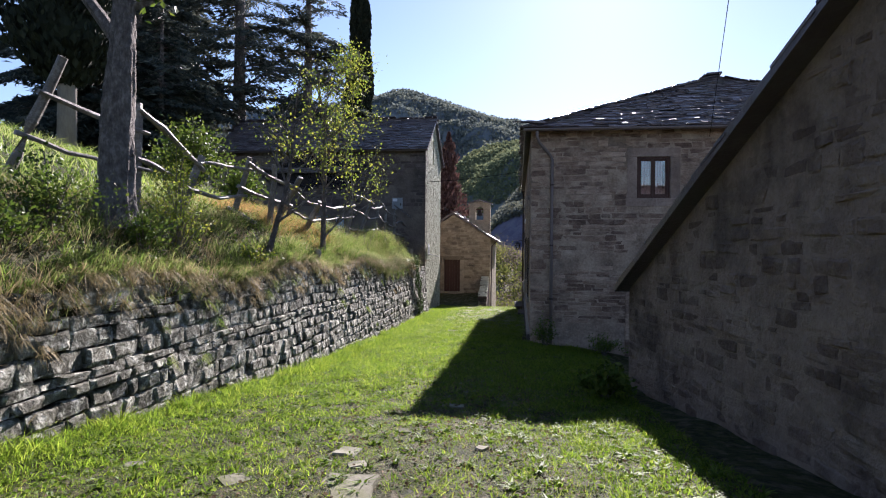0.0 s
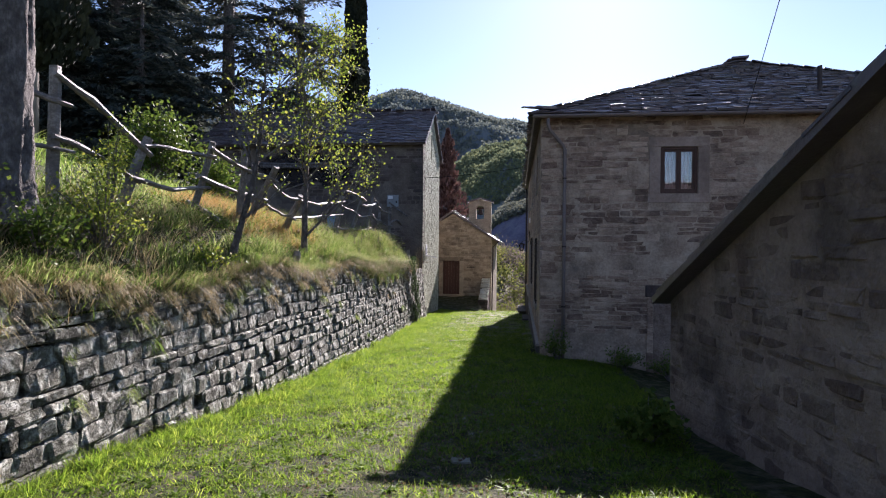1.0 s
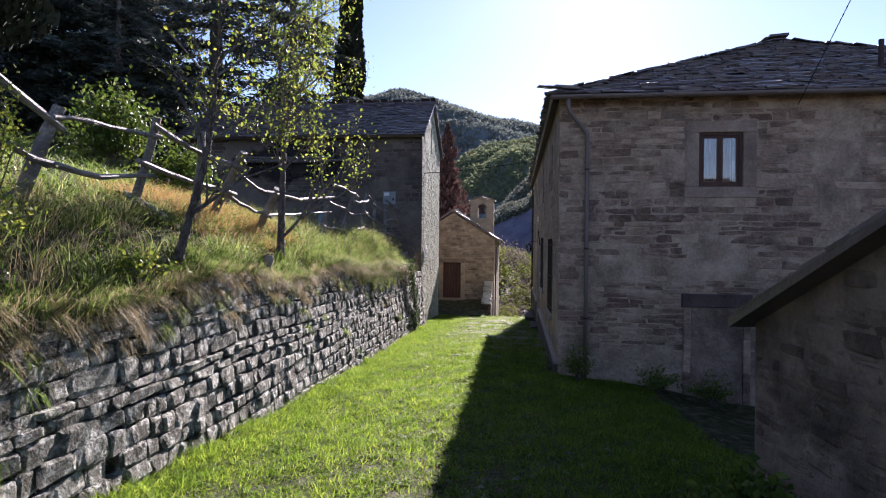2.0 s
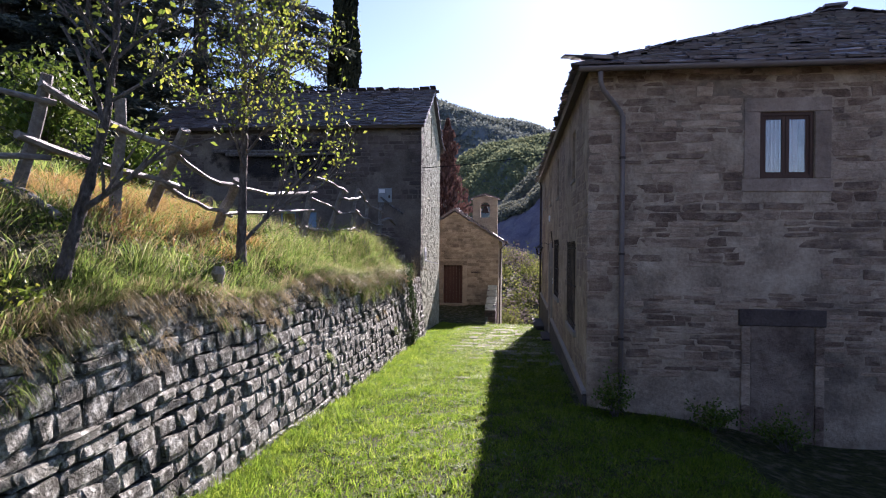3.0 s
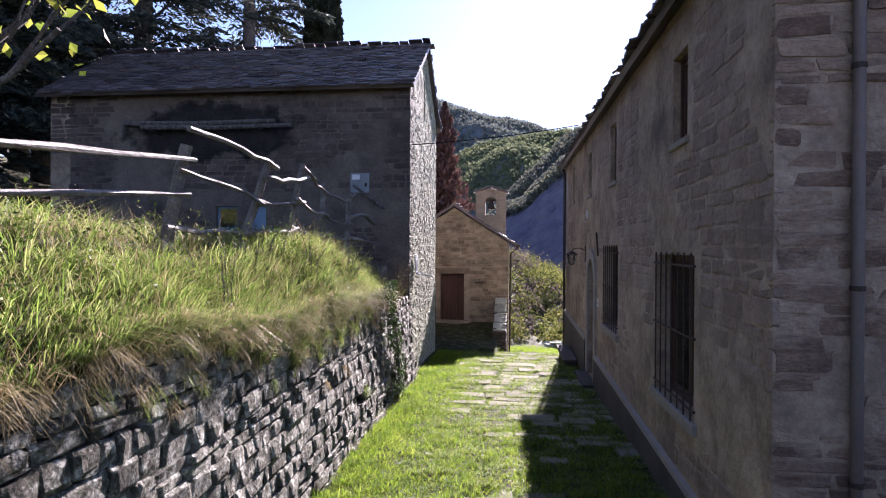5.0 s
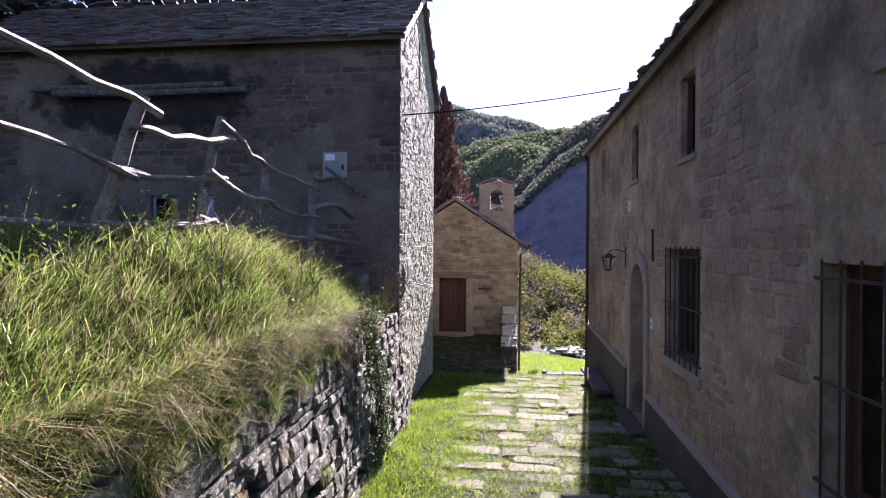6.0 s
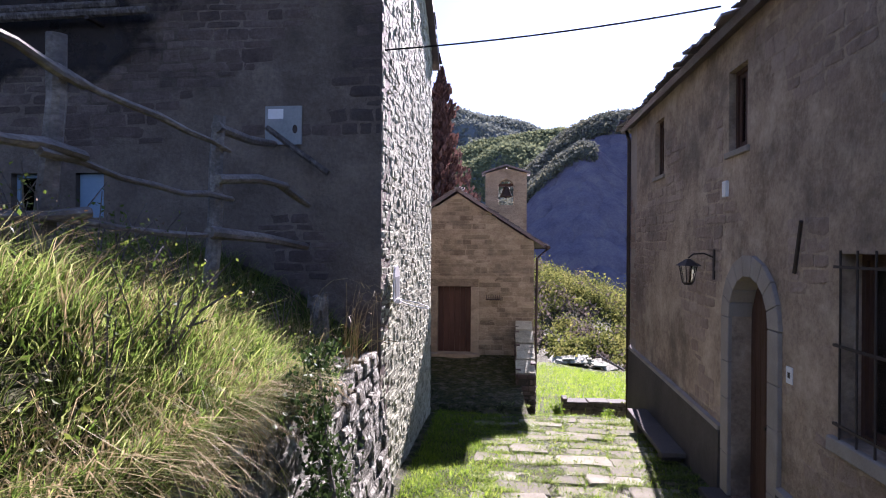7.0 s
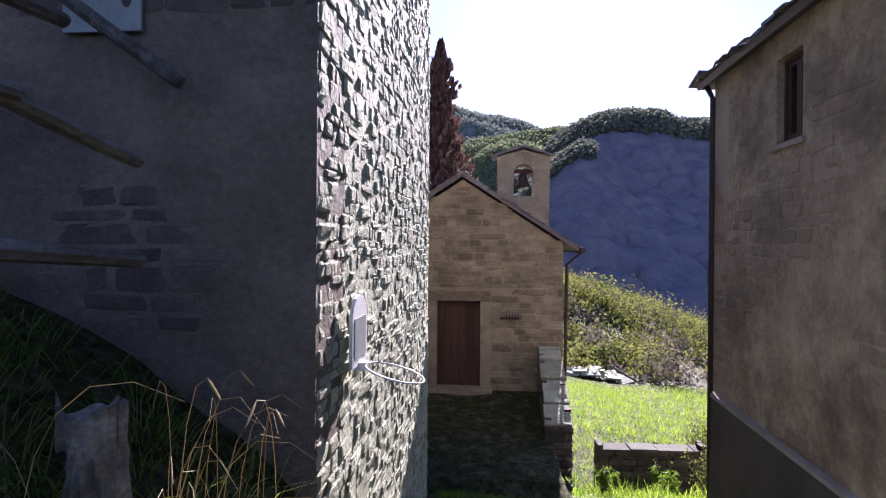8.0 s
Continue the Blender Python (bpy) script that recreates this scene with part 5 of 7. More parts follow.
x, y, ang, own, far, rs = tufts(2600, -4.12, -3.45, 1.8, 26.0, 18, .05, 74, lambda a, b: np.clip(.55 + .7 * patchy(a, b, 1.1, 26), .1, 1) * smooth01((-3.35 - a) / .5))
blades("grass_margin", "longer grass along the foot of the dry wall", x, y, (.08 + .22 * own ** 1.6) * rs.uniform(.5, 1.1, len(x)), .006 + .004 * rs.uniform(0, 1, len(x)), .3 + .5 * far, M_GRASS, 54, 2, ang=ang)
x, y, rs = scatter(60000, -3.9, 1.8, 1.8, 16.0, 72)
keep = (rs.uniform(0, 1, len(x)) < np.exp(-((x + .8) / 2.0) ** 2)) & open_lane(x, y)
x, y = x[keep], y[keep]
blades("grass_dry", "short dry grass on the trodden middle of the lane", x, y, np.random.RandomState(2).uniform(.015, .06, len(x)), np.full(len(x), .006), np.random.RandomState(3).uniform(.5, 1.6, len(x)), M_STRAW, 50, 1)
# clover, plantain and other low leaves that cover the lane
x, y, rs = scatter(120000, -4.1, 2.0, 1.8, 34.0, 61)
mid_w = np.exp(-((x + 1.0) / 1.5) ** 2) * np.interp(y, [0, 6, 10, 40], [.75, .65, .4, .3])
keep = (rs.uniform(0, 1, len(x)) < np.clip(.68 + .6 * patchy(x, y, 0.8, 14) - mid_w, 0, 1)) & open_lane(x, y) & (rs.uniform(0, 1, len(x)) < np.interp(y, [0, 10, 16, 40], [1, .95, .7, .4]))
x, y = x[keep], y[keep]
z = rough_land(x, y) + np.random.RandomState(3).uniform(.005, .035, len(x))
ob = leaf_cloud("clover", np.stack([x, y, z], 1), np.random.RandomState(4).normal(size=(len(x), 3)) * np.array([1, 1, .45]), 0.034, M_CLOVER, None, np.random.RandomState(6))
tagged(ob, "low clover leaves among the grass of the lane", "clover", kind="stuff")
# flat rosettes of broad-leaved weeds
x, y, ang, own, far, rs = tufts(3000, -4.1, 1.8, 1.8, 20.0, 11, .012, 181, lambda a, b: np.clip(.55 + .6 * patchy(a, b, 1.2, 48), .1, 1) * open_lane(a, b))
blades("weed_rosette", "flat rosettes of broad-leaved weeds in the lane", x, y, (.05 + .07 * own) * rs.uniform(.7, 1.1, len(x)), .018 + .012 * rs.uniform(0, 1, len(x)), rs.uniform(.9, 1.4, len(x)), M_CLOVER, 182, 2, ang=rs.uniform(0, 6.28, len(x)))
# fine turf close to the start of the lane, in small clumps, and fallen leaves on it
x, y, ang, own, far, rs = tufts(15000, -4.1, 1.9, 1.6, 10.5, 11, .022, 171, lambda a, b: np.clip(.62 + .8 * patchy(a, b, .5, 46) - .45 * np.exp(-((a + .6) / 1.1) ** 2), .06, 1) * open_lane(a, b))
blades("grass_turf", "fine short turf in small clumps", x, y, (.025 + .05 * own) * rs.uniform(.5, 1.1, len(x)), .004 + .003 * rs.uniform(0, 1, len(x)), .4 + .5 * far, M_GRASS, 172, 1, ang=ang)
x, y, rs = scatter(9000, -3.9, 1.8, 1.8, 13.0, 173)
keep = (rs.uniform(0, 1, len(x)) < .2 + .8 * np.exp(-((x + .4) / 1.3) ** 2)) & open_lane(x, y)
x, y = x[keep], y[keep]
ob = leaf_cloud("leaf_litter", np.stack([x, y, rough_land(x, y) + rs.uniform(.004, .03, len(x))], 1), rs.normal(size=(len(x), 3)) * np.array([1, 1, .3]), .032, M_LITTER, None, rs)
tagged(ob, "small dead brown leaves on the lane", "leaves", kind="stuff")
# grit and small stones on the worn ground
rs = np.random.RandomState(81)
n = 1500
x, y = rs.normal(size=n) * 1.3 - .7, rs.uniform(2.0, 14.0, n)
ok = open_lane(x, y) & (x > -3.9)
x, y = x[ok], y[ok]
z = rough_land(x, y)
r = .008 + .03 * rs.uniform(0, 1, len(x)) ** 3
octa = np.array([(1, 0, 0), (0, 1, 0), (-1, 0, 0), (0, -1, 0), (0, 0, .6), (0, 0, -.6)])
faces = np.array([(0, 1, 4), (1, 2, 4), (2, 3, 4), (3, 0, 4), (1, 0, 5), (2, 1, 5), (3, 2, 5), (0, 3, 5)])
v = np.stack([x, y, z], 1)[:, None] + octa[None] * (r[:, None] * rs.uniform(.6, 1.4, (len(x), 1)))[:, None] * rs.uniform(.7, 1.3, (len(x), 6, 1))
ob = new("grit", quads_mesh("grit", v.reshape(-1, 3), (faces[None] + (np.arange(len(x)) * 6)[:, None, None]).reshape(-1, 3), M_ROAD))
tagged(ob, "grit and small stones on the worn lane", "grit", kind="stuff")

# long grass of the terrace, in tufts
x, y, ang, own, far, rs = tufts(5000, -6.4, -4.34, 1.5, 24.4, 20, .06, 33, lambda a, b: np.clip(.5 + .9 * patchy(a, b, 0.9, 9), 0.04, 1) * np.where((a < -5.4) & (b > 21.5), .3, 1))
h = (0.10 + 0.46 * own ** 2.0) * rs.uniform(.45, 1.1, len(x))
blades("grass_terrace", "long unmown green grass above the dry wall", x, y, h, 0.007 + .006 * rs.uniform(0, 1, len(x)), .25 + .5 * far + .3 * rs.uniform(0, 1, len(x)), M_LONG, 43, 2, flow=(.12, -.05), ang=ang)
x, y, ang, own, far, rs = tufts(1000, -6.2, -4.36, 1.5, 24.8, 12, .06, 75)
blades("grass_straw", "dry straw tufts in the long grass above the wall", x, y, (.2 + .4 * own) * rs.uniform(.5, 1.1, len(x)), np.full(len(x), .006), .3 + .6 * far, M_STRAW, 51, 2, flow=(.2, 0), ang=ang)
x, y, ang, own, far, rs = tufts(3600, -15.0, -6.4, 1.0, 26.2, 11, .09, 34, lambda a, b: np.clip(.75 + .4 * patchy(a, b, 2.3, 19), 0, 1))
blades("grass_slope", "long grass on the hillside", x, y, (.14 + .36 * own ** 1.6) * rs.uniform(.6, 1.1, len(x)), np.full(len(x), .018), .25 + .45 * far, M_LONG, 44, 2, ang=ang)
rs = np.random.RandomState(88)
n = 420
wx, wy = rs.uniform(-5.6, -4.4, n), rs.uniform(2.0, 24.0, n)
ok = patchy(wx, wy, 1.3, 41) > .05
wx, wy = wx[ok], wy[ok]
c = np.repeat(np.stack([wx, wy, land(wx, wy)], 1), 34, 0)
c = c + np.abs(rs.normal(size=c.shape)) * np.array([0, 0, .16]) + rs.normal(size=c.shape) * np.array([.09, .09, .02])
ob = leaf_cloud("weeds", c, rs.normal(size=c.shape) * np.array([1, 1, .5]), .036, M_LEAF, None, rs)
tagged(ob, "leafy weeds among the long grass above the wall", "weeds", kind="stuff")
# dry fringes and green tufts that hang from the joints of the dry wall
rs = np.random.RandomState(191)
for name, label, count, mat in (("straw_fringe", "dry straw hanging over the top of the dry wall", 260, M_STRAW), ("wall_tuft", "green tufts rooted in the joints of the dry wall", 80, M_LONG)):
    ty = rs.uniform(2.0, 24.0, count)
    top = land(np.full(count, -4.46), ty)
    tz = top - .04 - rs.exponential(.16 if mat is M_STRAW else .35, count)
    ok = tz > alley(ty) + .25
    ty, tz = ty[ok], tz[ok]
    own = np.repeat(rs.uniform(.4, 1, len(ty)), 26)
    ty, tz = np.repeat(ty, 26) + rs.normal(size=len(own)) * .07 * own, np.repeat(tz, 26) + rs.normal(size=len(own)) * .03
    blades(name, label, -4.00 - .115 * (tz + .75), ty, own * rs.uniform(.14, .36, len(own)), np.full(len(own), .007), rs.uniform(.3, .8, len(own)), mat, 192, 3, z=tz, droop=1.35, ang=rs.normal(size=len(own)) * .7)
# dry weed stalks with small heads along the bank top
rs = np.random.RandomState(93)
n = 330
wx, wy = np.concatenate([rs.uniform(-5.6, -4.5, n - 60), rs.uniform(-5.3, -4.4, 60)]), np.concatenate([rs.uniform(3.0, 20.0, n - 60), rs.uniform(20.0, 24.6, 60)])
h = rs.uniform(.22, .6, n)
blades("weed_stalk", "thin dry weed stalks along the bank top", wx, wy, h, np.full(n, .005), rs.uniform(.1, .5, n), M_STRAW, 94, 3)
c = np.repeat(np.stack([wx, wy, land(wx, wy) + h * .8], 1), 6, 0) + rs.normal(size=(n * 6, 3)) * np.array([.03, .03, .06])
ob = leaf_cloud("weed_heads", c, rs.normal(size=c.shape) * np.array([1, 1, .6]), .018, M_LITTER, None, rs)
tagged(ob, "small brown leaves and seed heads on dry weed stalks", "weeds", kind="stuff")
# leafy shoots that stand out of the grass along the bank top
n = 44
wx, wy = rs.uniform(-5.25, -4.5, n), rs.uniform(17.0, 24.4, n)
g, c = Geo(), []
for a, b, z in zip(wx, wy, land(wx, wy)):
    for _ in range(3):
        tip = np.array([rs.normal() * .16, rs.normal() * .16, rs.uniform(.3, .62)])
        foot = np.array([a, b, z])
        g.tube([tuple(foot), tuple(foot + tip * np.array([.35, .35, .55])), tuple(foot + tip)], [.006, .005, .003], 4)
        for w in np.linspace(.5, 1.0, 8):
            c.append(foot + tip * np.array([w, w, w]) + rs.normal(size=3) * .028)
shoots = thing("leafy_shoots", (-4.9, 20.5, 2.4), "thin leafy shoots standing out of the grass on the bank", "weeds", kind="stuff")
tagged(part("stem", g, M_BARK, shoots), kind="stuff")
c = np.array(c)
tagged(leaf_cloud("leaves", c, rs.normal(size=c.shape), .028, M_LEAF, shoots, rs), kind="stuff")
x, y, ang, own, far, rs = tufts(420, -8.5, -4.5, 24.0, 26.35, 16, .07, 95)
blades("grass_barn_foot", "rank grass at the foot of the barn", x, y, (.12 + .35 * own) * rs.uniform(.5, 1.1, len(x)), np.full(len(x), .009), .3 + .5 * far, M_LONG, 96, 2, ang=ang)
# tawny patch behind the fence
x, y, ang, own, far, rs = tufts(900, -6.9, -4.9, 11.4, 14.8, 16, .06, 35, lambda a, b: patchy(a, b, 2.0, 23) > -0.3)
blades("grass_tawny", "tawny dry grass behind the fence", x, y, (.2 + .3 * own) * rs.uniform(.6, 1.1, len(x)), np.full(len(x), .008), .4 + .5 * far, M_TAWNY, 45, 2, ang=ang)
# dry tufts that hang over the top of the wall
x, y, rs = scatter(26000, -4.55, -4.29, 1.5, 24.6, 36)
keep = patchy(x * 0, y, 0.5, 29) + 0.3 * rs.uniform(-1, 1, len(x)) > 0.12
x, y = x[keep], y[keep]
rs = np.random.RandomState(12)
blades("grass_overhang", "dry straw and grass hanging over the wall top", x, y, (0.14 + .5 * rs.uniform(0, 1, len(x)) ** 1.5) * (1 + .6 * np.clip(patchy(x * 0, y, .8, 77), -.8, 1)), np.full(len(x), .006), rs.uniform(.3, .8, len(x)), M_STRAW, 46, 2,
       z=rough_land(np.minimum(x, WALL_X - 0.02), y) - 0.03, flow=(.55, -.05), droop=1.05)
x, y, rs = scatter(52000, -4.58, -4.29, 1.5, 24.6, 37)
keep = patchy(x * 0, y, 1.6, 31) + 0.5 * rs.uniform(-1, 1, len(x)) > -0.05
x, y = x[keep], y[keep]
rs = np.random.RandomState(13)
blades("grass_fringe", "green grass hanging over the wall top", x, y, (0.12 + .42 * rs.uniform(0, 1, len(x)) ** 1.7) * (1 + .8 * np.clip(patchy(x * 0, y, .7, 78), -.8, 1)), np.full(len(x), .008), rs.uniform(.3, .85, len(x)), M_LONG, 47, 2,
       z=rough_land(np.minimum(x, WALL_X - 0.02), y) - 0.03, flow=(.32, -.05), droop=0.55)
# thick fine grass on the slumped edge of the bank
x, y, ang, own, far, rs = tufts(5200, -5.1, -4.36, 14.5, 24.0, 16, .05, 39, lambda a, b: np.clip(.65 + .6 * patchy(a, b, 0.7, 32), .1, 1) * smooth01((b - 14) / 3))
dry = rs.uniform(0, 1, len(x)) < .13 + .22 * (x > -4.52)
for sel, nm, lab, mt in ((~dry, "grass_bank_edge", "thick green grass on the slumped edge of the bank", M_LONG), (dry, "straw_bank_edge", "dry straw on the slumped edge of the bank", M_STRAW)):
    k = int(sel.sum())
    blades(nm, lab, x[sel], y[sel], (.07 + .42 * own[sel] ** 2.2) * rs.uniform(.5, 1.1, k), rs.uniform(.004, .009, k), .3 + .55 * far[sel], mt, 101, 2, flow=(.2, -.05), ang=ang[sel], droop=.06)
# grass that drapes down over the face of the wall
rs = np.random.RandomState(97)
n = 42000
y = np.concatenate([rs.uniform(15.5, 23.6, int(n * .8)), rs.uniform(1.5, 15.5, n - int(n * .8))])
deep = np.where(y > 15.5, .14 + .38 * np.exp(-((y - 19.6) / 2.4) ** 2), .14 + .25 * smooth01((9 - y) / 2)) * (1 + .9 * np.clip(patchy(y * 0, y, .9, 98), -.9, 1))
drop = rs.uniform(0, 1, n) ** 1.3 * np.clip(deep, 0, 1.0)
keep = patchy(y * 0, y, .35, 99) + .8 * rs.uniform(-1, 1, n) > -.25
y, drop = y[keep], drop[keep]
z = land(np.full(len(y), WALL_X - .03), y) + .04 - drop
x = -4.02 - .115 * (z + .75) + rs.uniform(-.05, .05, len(y))
dry = rs.uniform(0, 1, len(y)) + .5 * drop < np.where(y > 15.5, .42, .65)
for sel, nm, lab, mt in ((~dry, "grass_drape", "green grass draped over the face of the dry wall", M_LONG), (dry, "straw_drape", "dry straw draped over the face of the dry wall", M_STRAW)):
    k = int(sel.sum())
    blades(nm, lab, x[sel], y[sel], rs.uniform(.10, .42, k), rs.uniform(.005, .011, k), rs.uniform(.3, 1.2, k), mt, 100, 2, z=z[sel], flow=(.32, .0), droop=.40)
# meadow beyond the chapel
x, y, rs = scatter(46000, -2.0, 11.0, 33.5, 64.0, 38)
keep = ~((x > .2) & (y < 33.6))
x, y = x[keep], y[keep]
rs = np.random.RandomState(14)
blades("grass_meadow", "bright meadow grass below the farmhouse", x, y, 0.10 + .16 * rs.uniform(0, 1, len(x)) + .25 * (patchy(x, y, 3, 5) > .55), np.full(len(x), .026), rs.uniform(.2, .9, len(x)), M_GRASS, 48, 1)

# ---- scrub on the hillside beyond ----
rs = np.random.RandomState(50)
n = 820
bx, by = rs.uniform(-7, 36, n), rs.uniform(66, 130, n)
ok = ((by > 70 + 0.1 * bx) | (rs.uniform(0, 1, n) < .3)) & (bx < 14 + .36 * (by - 66))
bx, by = bx[ok], by[ok]
bz = land(bx, by)
green, bare = [], []
for cx_, cy_, cz_ in zip(bx, by, bz):
    r = rs.uniform(.6, 1.9) * (1.5 if rs.uniform() < .15 else 1)
    k = int(160 * r)
    p = rs.normal(size=(k, 3))
    p /= np.linalg.norm(p, axis=1, keepdims=True)
    p[:, 2] = np.abs(p[:, 2]) * rs.uniform(.8, 1.7)
    lumps = 1 + .3 * np.sin(p[:, :1] * 6 + cx_) * np.sin(p[:, 1:2] * 6 + cy_)
    (bare if rs.uniform() < .33 else green).append(np.array([cx_, cy_, cz_]) + p * r * lumps * rs.uniform(.5, 1.08, (k, 1)))
ob = leaf_cloud("hillside_scrub", np.concatenate(green), None, 0.30, M_SHRUB, None, rs)
tagged(ob, "dense olive scrub and low trees on the hillside", "scrub", kind="stuff")
ob = leaf_cloud("bare_scrub", np.concatenate(bare), None, 0.30, M_TWIG, None, rs)
tagged(ob, "brown half-bare scrub among the green on the hillside", "scrub", kind="stuff")

# ---- low walls, paving and loose stones ----
rub = thing("rubble_heap", (4.0, 66, -6.5), "heap of pale broken stone slabs in the meadow", "rubble")
r2 = random.Random(12)
for k in range(26):
    p = Vector((4.0 + r2.uniform(-2.6, 2.2), 66 + r2.uniform(-1.2, 1.2), 0))
    p.z = ground_z(p.x, p.y) + max(.1, 1.0 - .35 * abs(p.x - 4)) * r2.uniform(.3, 1)
    m = Matrix.Translation(p) @ Euler((r2.uniform(-.05, .35), r2.uniform(-.25, .25), r2.uniform(-.6, .6))).to_matrix().to_4x4()
    part("slab", Geo().box(-.6 * r2.uniform(.6, 1.5), .5, -.4, .35 * r2.uniform(.6, 1.3), -.05, .05, m), M_PALE, rub)
part("beam", Geo().tube([(4.6, 65.2, ground_z(4.6, 65.2) + 1.2), (6.6, 64.6, ground_z(6.6, 64.6) + .1)], .09, 6), M_BARK, rub)


def rubble_wall(name, label, a, b, top_a, top_b, thick, seed, foot, cap=None, face=None):
    """A low rough wall between two plan points, of separate stones round a core."""
    a, b = Vector((*a, 0)), Vector((*b, 0))
    d = (b - a)
    ln = d.length
    d.normalize()
    nrm = d.cross(Vector((0, 0, 1)))
    ob = thing(name, (a.x, a.y, foot), label, "wall", kind="structure")
    p = []
    for s, t in ((a, top_a), (b, top_b)):
        for off in (-thick / 2 + .05, thick / 2 - .05):
            p += [tuple(s + nrm * off + Vector((0, 0, foot))), tuple(s + nrm * off + Vector((0, 0, t - .06)))]
    part("core", Geo().add(p, [(0, 1, 3, 2), (4, 6, 7, 5), (0, 4, 5, 1), (2, 3, 7, 6), (1, 5, 7, 3), (0, 2, 6, 4)]), M_CORE, ob)
    slope = lambda u: top_a + (top_b - top_a) * u / ln - foot
    for o, u in ((a + nrm * thick / 2, d), (b - nrm * thick / 2, -d)):
        fn = slope if u is d else (lambda w: slope(ln - w))
        masonry(ob, "stone", face or M_DRY, (o.x, o.y, foot), tuple(u), (0, 0, 1), ln, max(top_a, top_b) - foot, (.09, .18), (.15, .45), .15, seed, limit=fn, keep=60, jitter=.05, bulge=.16, proud=.02, wave=.05)
    for o, u in ((a - nrm * thick / 2, nrm), (b + nrm * thick / 2, -nrm)):
        t = (top_a if u is nrm else top_b) - foot
        masonry(ob, "stone", face or M_DRY, (o.x, o.y, foot), tuple(u), (0, 0, 1), thick, t, (.09, .18), (.15, .35), .15, seed + 3, keep=40, jitter=.05, bulge=.16, proud=.02)
    rr = random.Random(seed)
    u = 0
    while u < ln:
        w = min(rr.uniform(.6, .95), ln - u + .1)
        c = a + d * (u + w / 2) + Vector((0, 0, foot + slope(u + w / 2)))
        tilt = math.atan2(top_b - top_a, ln)
        m = Matrix.Translation(c) @ Matrix((d, -nrm, Vector((0, 0, 1)))).transposed().to_4x4() @ Matrix.Rotation(-tilt, 4, "Y")
        part("capstone", Geo().box(-w / 2 + .01, w / 2 - .01, -thick / 2 - rr.uniform(-.02, .03), thick / 2 + rr.uniform(-.02, .03), -.05, rr.uniform(.0, .05), m), cap or M_ROAD, ob, bevel=.012)
        u += w
    return ob


# Parapet: dark face stone stands for shaded sides, pale caps for the sunlit top
rubble_wall("parapet_wall", "low stone parapet with pale capstones before the chapel", (-2.08, 34.45), (-2.08, 36.95), -0.48, 0.55, .5, 801, -3.0, M_PALE, M_BARN)
rubble_wall("low_wall", "low mossy stone wall at the edge of the meadow", (-0.75, 38.3), (1.95, 38.5), -2.12, -2.15, .5, 821, -3.8, M_MOSS, M_MOSS)

r3 = random.Random(21)
paving = thing("paving_path", (-1.7, 24, -.5), "worn flat stone paving with grass in its joints", "paving", kind="structure")
slabs_ = []
for k in range(8):
    v = []
    out = [(-.5, -.5), (r3.uniform(-.2, .2), -.5), (.5, -.5), (.5, r3.uniform(-.2, .2)), (.5, .5), (r3.uniform(-.2, .2), .5), (-.5, .5), (-.5, r3.uniform(-.2, .2))]
    out = [(a * r3.uniform(.84, 1.05), b * r3.uniform(.80, 1.06)) for a, b in out]
    for z, f in ((-1.0, 1.0), (-.25, .995), (0.0, .95)):
        v += [(a * f, b * f, z + (r3.uniform(-.08, .08) if z == 0 else 0)) for a, b in out]
    f = [tuple(range(8))[::-1], tuple(range(16, 24))] + [(q + a, q + (a + 1) % 8, q + 8 + (a + 1) % 8, q + 8 + a) for q in (0, 8) for a in range(8)]
    slabs_.append(Geo().add(v, f).mesh("flagstone", M_ROAD))
rowy, count, joints = 17.5, 0, []
while rowy < 31.6:
    dy_ = r3.uniform(.28, .50)
    px = -3.05 + r3.uniform(-.25, .25) - (0.0 if rowy > 20 else -0.35)
    right_edge = 0.25 if rowy > 20 else -0.9
    joints.append(rowy)
    while px < right_edge:
        w = r3.uniform(.40, 1.15)
        sure = 0.97 if rowy > 23.5 else 0.05 + .13 * (rowy - 17.5)
        sure *= 0.55 if px < -2.35 else 1.0
        if r3.random() < sure and count < 300:
            X, Y = px + w / 2, rowy + dy_ / 2
            ob = new("flagstone", slabs_[r3.randrange(8)])
            ob.parent = paving
            ob.matrix_parent_inverse = paving.matrix_basis.inverted()
            ob.matrix_basis = Matrix.Translation((X, Y, ground_z(X, Y) + .012 + r3.uniform(-.012, .008))) @ Euler((r3.uniform(-.012, .012) - .03, r3.uniform(-.012, .012), r3.uniform(-.10, .10))).to_matrix().to_4x4() @ Matrix.Diagonal((w, dy_ * 1.04, .07, 1))
            count += 1
        px += w + .004
    rowy += dy_ + .03
# grass in the joints between the rows
rs = np.random.RandomState(91)
n = 8200
cx, cy = rs.uniform(-3.1, .25, n), np.array(joints)[rs.randint(0, len(joints), n)] + rs.normal(size=n) * .035
ok = rs.uniform(0, 1, n) < np.clip(.45 + .8 * patchy(cx, cy, .7, 15) + .5 * (np.abs(cx + 1.4) > 1.2), .05, 1)
cx, cy = np.repeat(cx[ok], 9), np.repeat(cy[ok], 9)
cx, cy = cx + rs.normal(size=len(cx)) * .045, cy + rs.normal(size=len(cx)) * .03
blades("grass_joint", "grass growing in the joints of the paving", cx, cy, rs.uniform(.03, .12, len(cx)) * (1 + .8 * np.clip(patchy(cx, cy, .6, 17), -.3, 1)), np.full(len(cx), .008), rs.uniform(.3, 1.1, len(cx)), M_LONG, 53, 2)
